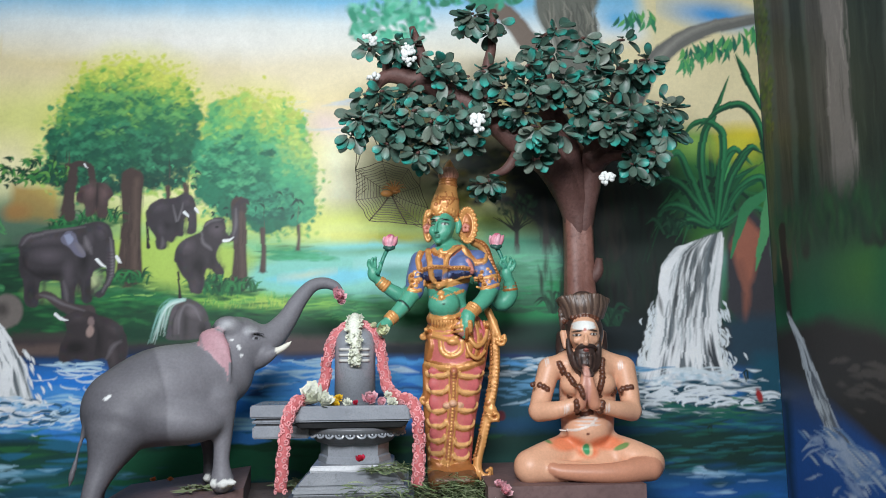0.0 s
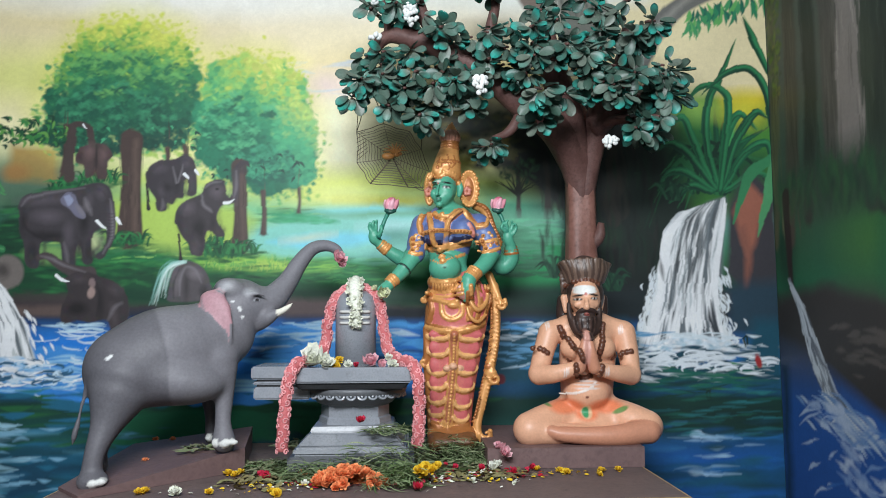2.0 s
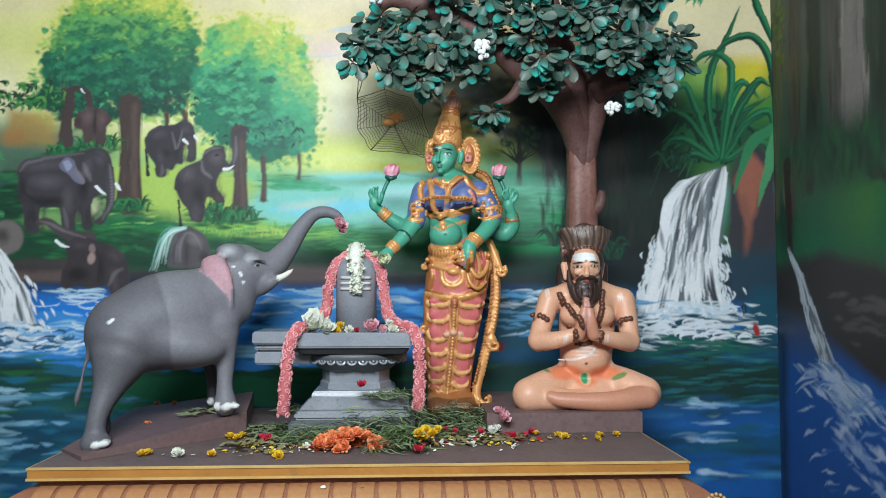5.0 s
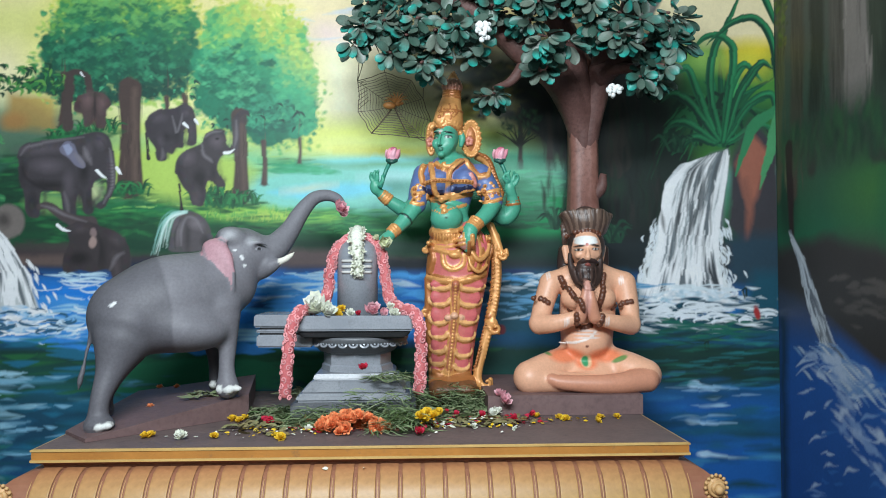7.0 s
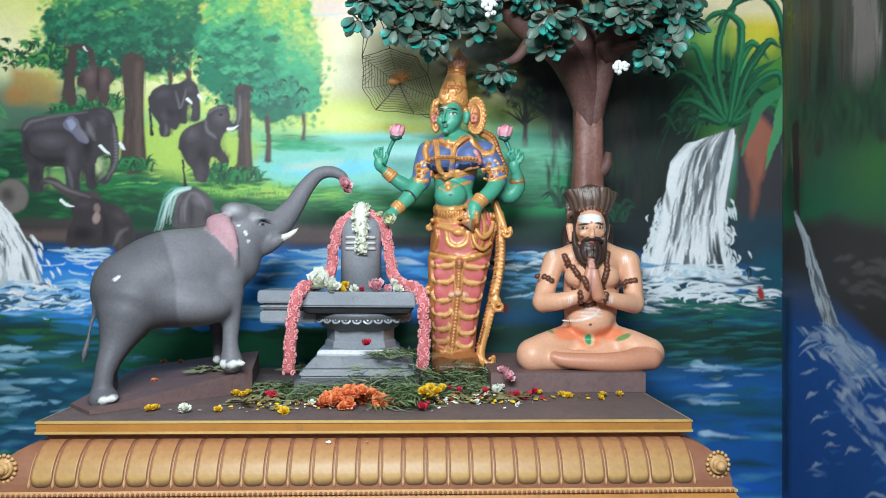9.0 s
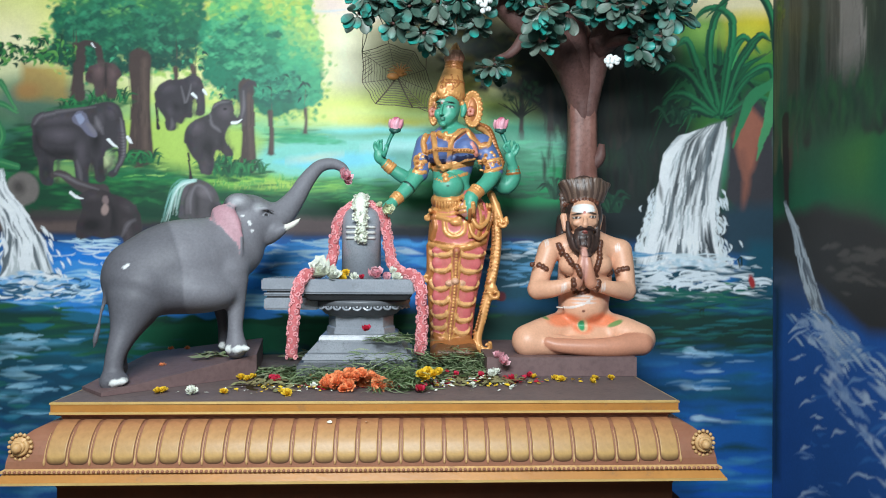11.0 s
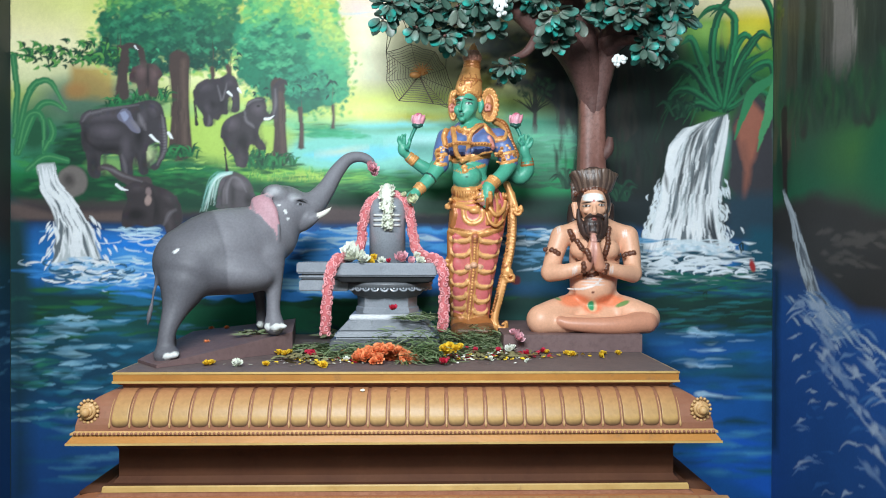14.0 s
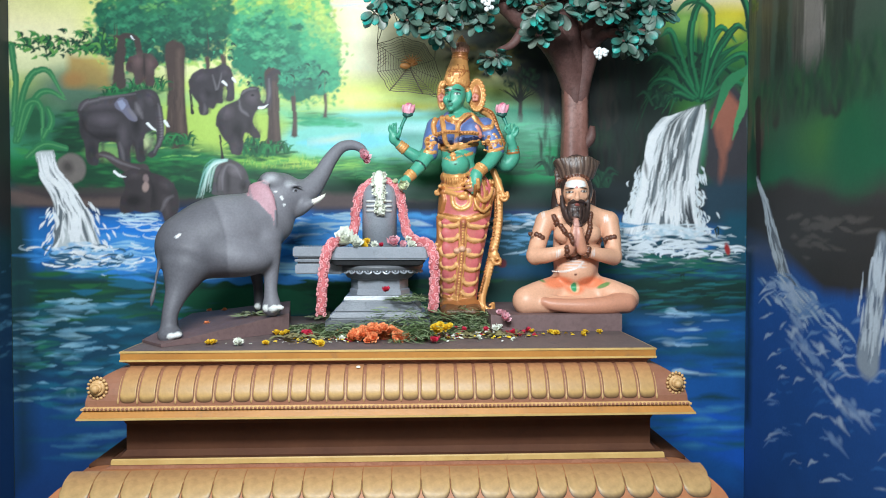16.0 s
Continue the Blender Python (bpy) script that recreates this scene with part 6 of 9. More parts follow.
def build_deity():
    """A standing four-armed figure: one body, painted."""
    s = Sculpt((-0.43, 2.8, 0.93), (0.5, 3.15, 2.28), 0.0035)
    Y = 2.98
    # skirt
    s.limb([(0.118, 2.98, 1.562), (0.122, 2.98, 1.515), (0.109, 2.98, 1.372), (0.096, 2.98, 1.196), (0.091, 2.98, 1.038)], [0.102, 0.119, 0.106, 0.086, 0.075], ROSE, 0.75)
    s.limb([(0.02, 2.98, 1.571), (0.003, 2.98, 1.328), (0.016, 2.98, 1.043)], [0.022, 0.02, 0.015], GOLD2, 1.4)
    # waist and trunk
    s.limb([(0.087, 2.98, 1.611), (0.082, 2.98, 1.671), (0.083, 2.98, 1.76), (0.091, 2.98, 1.838)], [0.075, 0.073, 0.075, 0.084], GREEN, 0.75, k=0.02)
    s.ell((0.066, 2.92, 1.664), (0.062, 0.05, 0.053), GREEN)
    s.limb([(-0.006, 2.98, 1.832), (0.091, 2.98, 1.834), (0.196, 2.98, 1.836)], [0.034, 0.044, 0.036], INDIGO, 0.85, k=0.02)
    s.limb([(0.087, 2.98, 1.82), (0.087, 2.98, 1.767)], [0.097, 0.082], INDIGO, 0.72, k=0.02)
    s.ell((0.033, 2.925, 1.804), (0.049, 0.05, 0.044), INDIGO)
    s.ell((0.136, 2.925, 1.809), (0.049, 0.05, 0.044), INDIGO)
    # neck and head
    s.ell((0.077, 2.955, 1.866), (0.053, 0.05, 0.029), GREEN)
    s.limb([(0.082, 2.97, 1.859), (0.073, 2.97, 1.93)], [0.04, 0.031], GREEN)
    s.ell((0.067, 2.958, 1.977), (0.047, 0.06, 0.064), GREEN, k=0.008)
    s.ell((0.055, 2.935, 1.936), (0.034, 0.038, 0.036), GREEN, k=0.012)
    s.ell((0.025, 2.915, 1.949), (0.015, 0.018, 0.02), GREEN)
    s.ell((0.075, 2.916, 1.948), (0.022, 0.018, 0.021), GREEN)
    s.ell((0.045, 2.905, 1.907), (0.014, 0.014, 0.011), GREEN, k=0.008)
    s.limb([(0.043, 2.898, 1.982), (0.037, 2.89, 1.962), (0.034, 2.882, 1.943)], [0.004, 0.005, 0.0066], GREEN, k=0.005)
    s.ell((0.043, 2.892, 1.943), (0.006, 0.006, 0.005), GREEN, k=0.004)
    s.ell((0.041, 2.892, 1.93), (0.011, 0.008, 0.0042), tint(84, 150, 128), k=0.004)
    s.ell((0.042, 2.894, 1.923), (0.009, 0.008, 0.0042), tint(84, 150, 128), k=0.004)
    s.limb([(0.018, 2.91, 1.992), (0.029, 2.9, 1.995), (0.039, 2.898, 1.987)], [0.004, 0.005, 0.004], GREEN, k=0.006)
    s.limb([(0.054, 2.898, 1.987), (0.074, 2.9, 1.996), (0.094, 2.915, 1.991)], [0.004, 0.005, 0.004], GREEN, k=0.006)
    s.limb([(0.125, 2.96, 2.001), (0.13, 2.955, 1.978), (0.125, 2.955, 1.952)], [0.011, 0.013, 0.009], GREEN, k=0.005)
    # crown: a tall cone with bands and a ribbed bulb
    s.limb([(0.076, 2.972, 2.046), (0.081, 2.975, 2.088), (0.09, 2.98, 2.148)], [0.06, 0.05, 0.034], GOLD, k=0.006)
    s.limb([(0.09, 2.98, 2.142), (0.091, 2.98, 2.165)], [0.035, 0.033], GOLD, k=0.006)
    for c, R in (((0.09, 2.98, 2.141), 0.037), ((0.09, 2.98, 2.154), 0.0355), ((0.091, 2.98, 2.166), 0.034), ((0.082, 2.976, 2.084), 0.052)):
        s.ring(c, (0.05, 0, 1), R, 0.0042, GOLD2)
    s.limb([(0.092, 2.98, 2.171), (0.092, 2.98, 2.182)], [0.03, 0.029], tint(196, 138, 118), k=0.004)
    for k in range(16):
        a, c = 2 * math.pi * k / 16, (0.092, 2.98, 2.189)
        s.limb([(c[0] + 0.034 * math.cos(a), c[1] + 0.034 * math.sin(a), c[2] - 0.016), (c[0] + 0.036 * math.cos(a), c[1] + 0.036 * math.sin(a), c[2]), (c[0] + 0.03 * math.cos(a), c[1] + 0.03 * math.sin(a), c[2] + 0.02)], [0.005, 0.007, 0.004], tint(202, 144, 122), k=0.002)
    s.ell((0.094, 2.98, 2.2), (0.033, 0.033, 0.02), tint(196, 138, 118), k=0.006)
    for y, r in ((58, 0.024), (46, 0.019), (36, 0.014)):
        s.ell(((0.096, 2.98, 2.223)[0], 2.98, (0.096, 2.98, 2.223)[2] + (50 - y) * 0.00074), (r, r, 0.008), GOLD, k=0.003)
    s.limb([(0.097, 2.98, 2.237), (0.099, 2.98, 2.248)], [0.007, 0.004], GOLD)
    s.bar([(0.005, 2.9, 2.008), (0.025, 2.9, 2.025), (0.046, 2.9, 2.02), (0.072, 2.9, 2.031), (0.104, 2.9, 2.021), (0.123, 2.9, 1.999)], 0.008, GOLD)
    s.beads([(0.005, 2.9, 2.019), (0.025, 2.9, 2.035), (0.046, 2.9, 2.031), (0.072, 2.9, 2.042), (0.104, 2.9, 2.032), (0.126, 2.9, 2.012)], 0.006, GOLD, 0.0125)
    s.beads([(0.008, 2.9, 1.997), (0.026, 2.9, 2.017), (0.047, 2.9, 2.01), (0.072, 2.9, 2.022), (0.103, 2.9, 2.012), (0.117, 2.9, 1.992)], 0.0042, GOLD2, 0.009)
    for q in ([(0.05, 2.9, 2.049), (0.064, 2.9, 2.074), (0.082, 2.9, 2.089), (0.078, 2.9, 2.107)], [(0.057, 2.9, 2.088), (0.075, 2.9, 2.074), (0.086, 2.9, 2.056), (0.079, 2.9, 2.043)], [(0.093, 2.9, 2.053), (0.107, 2.9, 2.075), (0.103, 2.9, 2.103)], [(0.032, 2.9, 2.052), (0.043, 2.9, 2.074), (0.05, 2.9, 2.099)]):
        s.bar(q, 0.0032, GOLD2, k=0.002)
    s.ell(s.front((0.039, 2.9, 2.047)), (0.018, 0.01, 0.022), GOLD, k=0.004)
    s.ell(s.front((0.039, 2.9, 2.056)), (0.007, 0.006, 0.007), GOLD2, k=0.003)
    s.beads([(0.039, 2.9, 2.081), (0.061, 2.9, 2.072), (0.089, 2.9, 2.072), (0.118, 2.9, 2.082)], 0.0045, GOLD2, 0.01)
    # ear wheels and hair
    for u0, rx, rz in (((0.167, 2.99, 1.983), 0.03, 0.062), ((0.01, 3.0, 1.982), 0.012, 0.054)):
        hoop = [(u0[0] + rx * math.cos(a), u0[1], u0[2] + rz * math.sin(a)) for a in np.linspace(0, 2 * math.pi, 21)]
        s.limb(hoop, [0.011] * 21, GOLD, n=1, k=0.004)
        for p in hoop:
            s.ell((u0[0] + (p[0] - u0[0]) * 1.22, p[1] - 0.008, u0[2] + (p[2] - u0[2]) * 1.12), (0.0078, 0.008, 0.0078), GOLD, k=0.002)
        s.ell(u0, (rx * 0.75, 0.012, rz * 0.8), GOLD2, k=0.004)
        for q in range(5):
            a = q * 1.257 + 0.4
            s.ell((u0[0] - rx * 0.3 + 0.011 * math.cos(a), u0[1] - 0.016, u0[2] - 0.012 + 0.012 * math.sin(a)), (0.009, 0.007, 0.009), tint(206, 128, 108), k=0.002)
    s.limb([(0.196, 3.02, 1.92), (0.235, 3.03, 1.899), (0.262, 3.035, 1.82), (0.289, 3.04, 1.768)], [0.018, 0.02, 0.022, 0.016], GOLD)
    s.beads([(0.2, 2.99, 1.926), (0.238, 2.99, 1.904), (0.272, 2.99, 1.83), (0.298, 2.99, 1.775)], 0.008, GOLD2, 0.0125)
    # front arm that reaches out
    s.limb([(-0.02, 2.97, 1.836), (-0.038, 2.95, 1.772), (-0.047, 2.93, 1.717)], [0.042, 0.04, 0.035], INDIGO)
    s.limb([(-0.047, 2.93, 1.721), (-0.09, 2.9, 1.658), (-0.135, 2.87, 1.609), (-0.162, 2.85, 1.578)], [0.031, 0.029, 0.022, 0.02], GREEN)
    s.limb([(-0.162, 2.85, 1.578), (-0.186, 2.83, 1.56), (-0.211, 2.82, 1.551)], [0.022, 0.02, 0.011], GREEN)
    for q in (0, 0.011, 0.022):
        s.ring((-0.128 - q * 0.72, 2.875 - q * 0.4, 1.618 - q * 0.7), (-0.72, -0.4, -0.7), 0.0235 - q * 0.08, 0.0048, GOLD)
    s.ring((-0.092, 2.9, 1.657), (-0.6, -0.4, -0.7), 0.03, 0.0035, tint(30, 60, 52))
    # raised rear arm and its hand
    s.limb([(-0.03, 3.02, 1.775), (-0.081, 3.04, 1.705), (-0.119, 3.03, 1.717), (-0.166, 3.02, 1.747), (-0.202, 3.01, 1.778)], [0.029, 0.029, 0.028, 0.022, 0.018], GREEN)
    for q in (0, 0.011, 0.022, 0.033):
        s.ring((-0.158 - q * 0.8, 3.02, 1.742 + q * 0.65), (-0.8, -0.15, 0.65), 0.0245 - q * 0.09, 0.0044, GOLD)
    s.ell((-0.21, 3, 1.794), (0.022, 0.018, 0.03), GREEN)
    for q in ([(-0.219, 2.99, 1.811), (-0.228, 2.99, 1.829), (-0.225, 2.98, 1.845)], [(-0.201, 2.99, 1.82), (-0.201, 2.99, 1.842), (-0.197, 2.98, 1.854)], [(-0.192, 2.98, 1.796), (-0.179, 2.97, 1.813), (-0.183, 2.97, 1.831)], [(-0.21, 2.99, 1.82), (-0.214, 2.98, 1.838), (-0.21, 2.98, 1.852)]):
        s.limb(q, [0.008, 0.007, 0.005], GREEN, k=0.003)
    s.limb([(-0.188, 2.98, 1.792), (-0.17, 2.98, 1.848), (-0.153, 2.99, 1.887)], [0.009, 0.008, 0.009], tint(48, 130, 110), k=0.003)
    # hip arm
    s.limb([(0.202, 2.97, 1.838), (0.232, 2.96, 1.781), (0.248, 2.95, 1.734)], [0.044, 0.042, 0.038], INDIGO)
    s.limb([(0.251, 2.95, 1.729), (0.223, 2.92, 1.682), (0.183, 2.89, 1.645), (0.157, 2.87, 1.618)], [0.033, 0.031, 0.027, 0.022], GREEN)
    for q in (0, 0.011, 0.022, 0.033):
        s.ring((0.18 - q * 0.6, 2.888 - q * 0.4, 1.648 - q * 0.7), (-0.6, -0.4, -0.7), 0.028 - q * 0.08, 0.0046, GOLD)
    s.limb([(0.152, 2.865, 1.613), (0.148, 2.86, 1.579), (0.14, 2.865, 1.541)], [0.027, 0.027, 0.011], GREEN)
    s.ell((0.131, 2.86, 1.57), (0.024, 0.02, 0.03), tint(200, 140, 130), k=0.004)
    # other rear arm and hand
    s.limb([(0.248, 3.02, 1.754), (0.299, 3.03, 1.678), (0.338, 3.02, 1.709), (0.331, 3, 1.764)], [0.033, 0.035, 0.031, 0.02], GREEN)
    for q in (0, 0.012, 0.024):
        s.ring((0.338 - q * 0.1, 3.014, 1.728 + q), (-0.1, -0.1, 1), 0.0265 - q * 0.15, 0.0046, GOLD2)
    s.ell((0.321, 2.99, 1.792), (0.022, 0.018, 0.032), GREEN)
    for q in ([(0.306, 2.98, 1.813), (0.293, 2.97, 1.827), (0.3, 2.97, 1.843)], [(0.319, 2.98, 1.822), (0.311, 2.97, 1.843), (0.318, 2.97, 1.854)], [(0.333, 2.98, 1.818), (0.337, 2.98, 1.84), (0.334, 2.97, 1.852)], [(0.342, 2.98, 1.804), (0.353, 2.98, 1.827), (0.347, 2.97, 1.841)]):
        s.limb(q, [0.008, 0.007, 0.005], GREEN, k=0.003)
    s.limb([(0.313, 2.98, 1.813), (0.297, 2.98, 1.862), (0.284, 2.985, 1.89)], [0.009, 0.008, 0.009], tint(48, 130, 110), k=0.003)
    # lotus buds
    for p in ((-0.144, 2.985, 1.915), (0.28, 2.985, 1.919)):
        s.limb([(p[0] - 0.004, p[1], p[2] - 0.018), (p[0] + 0.004, p[1], p[2] + 0.012)], [0.013, 0.021], PINK, k=0.005)
        for k in range(7):
            a = k * 2 * math.pi / 7 + 0.3
            s.limb([(p[0] + 0.012 * math.cos(a), p[1] + 0.012 * math.sin(a), p[2] - 0.02), (p[0] + 0.002 + 0.021 * math.cos(a), p[1] + 0.02 * math.sin(a), p[2] + 0.002), (p[0] + 0.005 + 0.027 * math.cos(a + 0.2), p[1] + 0.024 * math.sin(a + 0.2), p[2] + 0.021)], [0.008, 0.0105, 0.004], tint(236, 176, 190) if k % 2 else PINK, k=0.002)
        s.ell((p[0] + 0.004, p[1] - 0.008, p[2] + 0.022), (0.015, 0.014, 0.01), tint(204, 104, 128), k=0.002)
        s.limb([(p[0] - 0.018, p[1] - 0.012, p[2] - 0.022), (p[0], p[1] - 0.018, p[2] - 0.028), (p[0] + 0.016, p[1] - 0.01, p[2] - 0.022)], [0.008, 0.009, 0.008], tint(36, 84, 74), k=0.003)
    # jewellery on the breast
    NAVY, TAN = tint(34, 38, 66), tint(186, 112, 82)
    s.bar([(-0.027, 2.9, 1.771), (0.012, 2.9, 1.769), (0.045, 2.9, 1.767)], 0.015, NAVY, -0.009)
    s.bar([(0.08, 2.9, 1.779), (0.12, 2.9, 1.776), (0.165, 2.9, 1.783)], 0.015, NAVY, -0.009)
    s.bar([(0.024, 2.9, 1.879), (0.051, 2.9, 1.863), (0.083, 2.9, 1.865), (0.116, 2.9, 1.886)], 0.006, GOLD)
    s.beads([(0.022, 2.9, 1.87), (0.051, 2.9, 1.852), (0.087, 2.9, 1.855), (0.123, 2.9, 1.88)], 0.0042, GOLD2, 0.009)
    for q in ([(0.006, 2.9, 1.879), (0.011, 2.9, 1.825), (0.018, 2.9, 1.768), (0.043, 2.9, 1.729)], [(0.128, 2.9, 1.887), (0.081, 2.9, 1.846), (0.072, 2.9, 1.797), (0.068, 2.9, 1.754), (0.05, 2.9, 1.729)]):
        s.bar(q, 0.0095, TAN)
        for dx in (-9, 0, 9):
            s.bar([(p[0] + dx * 0.00074, p[1], p[2]) for p in q], 0.0034, GOLD, 0.004, k=0.002)
    for p, r in (((0.056, 2.9, 1.87), 0.009), ((0.056, 2.9, 1.846), 0.01), ((0.046, 2.9, 1.734), 0.013), ((0.054, 2.9, 1.702), 0.014), ((0.056, 2.9, 1.688), 0.012)):
        s.ell(s.front(p), (r, 0.009, r * 1.1), GOLD, k=0.003)
    s.bar([(-0.025, 2.9, 1.795), (0.041, 2.9, 1.803), (0.105, 2.9, 1.801), (0.175, 2.9, 1.797)], 0.0075, GOLD)
    s.beads([(-0.024, 2.9, 1.795), (0.041, 2.9, 1.803), (0.105, 2.9, 1.801), (0.175, 2.9, 1.797)], 0.0045, GOLD2, 0.011, 0.002)
    for dz in (0.006, -0.0045):
        s.bar([(p[0], p[1], p[2] + dz) for p in ((-0.01, 2.9, 1.745), (0.048, 2.9, 1.738), (0.113, 2.9, 1.753), (0.168, 2.9, 1.765))], 0.0062, GOLD)
    # shoulder pieces and sleeves
    s.bar([(0.144, 2.9, 1.89), (0.164, 2.9, 1.849), (0.192, 2.9, 1.824), (0.224, 2.9, 1.828), (0.236, 2.9, 1.854)], 0.0085, GOLD)
    s.bar([(0.155, 2.9, 1.89), (0.176, 2.9, 1.855), (0.195, 2.9, 1.836), (0.219, 2.9, 1.838)], 0.0038, GOLD2)
    s.bar([(0.157, 2.9, 1.831), (0.169, 2.9, 1.809), (0.176, 2.9, 1.788)], 0.009, tint(206, 130, 118))
    s.bar([(-0.023, 2.9, 1.871), (-0.033, 2.9, 1.839), (-0.027, 2.9, 1.8)], 0.0085, GOLD)
    s.bar([(-0.008, 2.9, 1.874), (-0.024, 2.9, 1.839), (-0.019, 2.9, 1.8)], 0.0035, GOLD2)
    for a, b, c in (((-0.066, 2.9, 1.765), (-0.052, 2.9, 1.756), (-0.023, 2.9, 1.759)), ((0.185, 2.9, 1.763), (0.221, 2.9, 1.763), (0.275, 2.9, 1.777))):
        s.bar([a, b, c], 0.0065, GOLD)
        s.beads([(q[0], q[1], q[2] - 0.011) for q in (a, b, c)], 0.0042, GOLD2, 0.009)
    for p, r in (((-0.057, 2.9, 1.773), 0.014), ((-0.057, 2.9, 1.753), 0.012), ((-0.059, 2.9, 1.731), 0.01), ((0.212, 2.9, 1.766), 0.015), ((0.223, 2.9, 1.738), 0.012), ((0.266, 2.9, 1.76), 0.01), ((0.215, 2.9, 1.788), 0.007)):
        s.ell(s.front(p), (r, 0.008, r), GOLD, k=0.003)
        s.ell(s.front(p, 0.002), (r * 0.45, 0.006, r * 0.45), GOLD2, k=0.002)
    s.bar([(-0.07, 2.9, 1.72), (-0.048, 2.9, 1.715), (-0.023, 2.9, 1.717)], 0.005, GOLD)
    s.bar([(0.192, 2.9, 1.728), (0.228, 2.9, 1.723), (0.282, 2.9, 1.741)], 0.005, GOLD)
    for p in ((-0.045, 2.9, 1.789), (-0.034, 2.9, 1.778), (0.196, 2.9, 1.795), (0.239, 2.9, 1.8), (0.25, 2.9, 1.789), (-0.041, 2.9, 1.735), (0.243, 2.9, 1.749)):
        s.ell(s.front(p), (0.006, 0.005, 0.006), GOLD, k=0.003)
    s.beads([(0.014, 2.9, 1.696), (0.042, 2.9, 1.679), (0.085, 2.9, 1.697), (0.149, 2.9, 1.719)], 0.004, GOLD, 0.009)
    # girdle: ribbed belt with hanging tassels
    s.limb([(0.029, 2.955, 1.61), (0.073, 2.935, 1.599), (0.124, 2.955, 1.606)], [0.03, 0.036, 0.03], GOLD2, 1.2, k=0.006)
    for dz in (0.006, -0.004, -0.044, -0.059):
        s.bar([(p[0], p[1], p[2] + dz) for p in ((0.015, 2.9, 1.617), (0.064, 2.9, 1.611), (0.127, 2.9, 1.62))], 0.0052, GOLD)
    for k in range(11):
        p = (0.022, 2.9, 1.602)
        s.bar([(p[0] + k * 0.0105, 2.9, p[2] - 0.004 * math.sin(k * 0.3)), (p[0] + k * 0.0105, 2.9, p[2] - 0.026 - 0.004 * math.sin(k * 0.3))], 0.0042, GOLD, k=0.002)
    for k in range(14):
        a, r, c = k * 2.4, 0.0055 * math.sqrt(k), (0.134, 2.86, 1.579)
        s.ell((c[0] + r * math.cos(a), 2.853, c[2] + r * math.sin(a) * 1.3), (0.0075, 0.008, 0.0075), [tint(224, 140, 140), tint(240, 188, 180)][k % 2], k=0.002)
    s.bar([(-0.004, 2.9, 1.567), (0.028, 2.9, 1.544), (0.086, 2.9, 1.528), (0.114, 2.9, 1.539)], 0.009, GOLD)
    s.ell(s.front((0.097, 2.9, 1.521)), (0.024, 0.012, 0.014), GOLD, k=0.004)
    s.ell((-0.006, 2.96, 1.548), (0.012, 0.014, 0.014), GOLD, k=0.004)
    s.bar([(0.007, 2.9, 1.556), (0.018, 2.9, 1.51), (0.007, 2.9, 1.46)], 0.014, GOLD2)
    for dx in (0, 12):
        s.bar([(0.049, 2.9, 1.521), (0.056, 2.9, 1.482), (0.088, 2.9, 1.464), (0.128, 2.9, 1.482), (0.133, 2.9, 1.525)] if not dx else [(0.061, 2.9, 1.518), (0.067, 2.9, 1.489), (0.09, 2.9, 1.476), (0.116, 2.9, 1.491), (0.12, 2.9, 1.518)], 0.0068 if not dx else 0.0036, GOLD)
    s.bar([(0.159, 2.9, 1.59), (0.165, 2.9, 1.533), (0.19, 2.9, 1.503), (0.219, 2.9, 1.526), (0.231, 2.9, 1.584)], 0.0085, GOLD)
    s.bar([(0.147, 2.9, 1.568), (0.152, 2.9, 1.504), (0.183, 2.9, 1.472), (0.223, 2.9, 1.494)], 0.0062, GOLD2)
    s.ell(s.front((0.192, 2.9, 1.546), -0.004), (0.026, 0.012, 0.03), tint(214, 112, 118), k=0.008)
    for dz, r, c in ((0, 0.0095, GOLD), (0.013, 0.004, GOLD2), (-0.013, 0.004, GOLD2)):
        s.bar([(p[0], p[1], p[2] + dz) for p in ((-0.004, 2.9, 1.44), (0.043, 2.9, 1.427), (0.101, 2.9, 1.422), (0.158, 2.9, 1.431), (0.216, 2.9, 1.453))], r, c)
    s.ell(s.front((0.101, 2.9, 1.413)), (0.015, 0.012, 0.016), GOLD, k=0.004)
    # gathered folds over the hip
    for k in range(8):
        f = k / 7
        s.limb([((0.147, 2.91, 1.605)[0] + 0.088 * f, 2.908 + 0.05 * f * f, (0.146, 2.9, 1.597)[2]), ((0.147, 2.91, 1.605)[0] + 0.012 + 0.08 * f, 2.894 + 0.05 * f * f, (0.147, 2.9, 1.533)[2]), ((0.147, 2.91, 1.605)[0] + 0.004 + 0.066 * f, 2.892 + 0.05 * f * f, (0.147, 2.9, 1.464)[2])], [0.0062, 0.0074, 0.006], [GOLD, GOLD2, tint(206, 104, 104)][k % 3], k=0.003)
    s.limb([(0.15, 2.9, 1.583), (0.162, 2.886, 1.531), (0.189, 2.888, 1.502), (0.221, 2.915, 1.528), (0.237, 2.94, 1.586)], [0.008, 0.009, 0.0095, 0.009, 0.008], GOLD, k=0.003)
    s.limb([(0.146, 2.89, 1.525), (0.158, 2.882, 1.479), (0.189, 2.888, 1.457), (0.223, 2.92, 1.483)], [0.006, 0.0075, 0.0075, 0.006], GOLD, k=0.003)
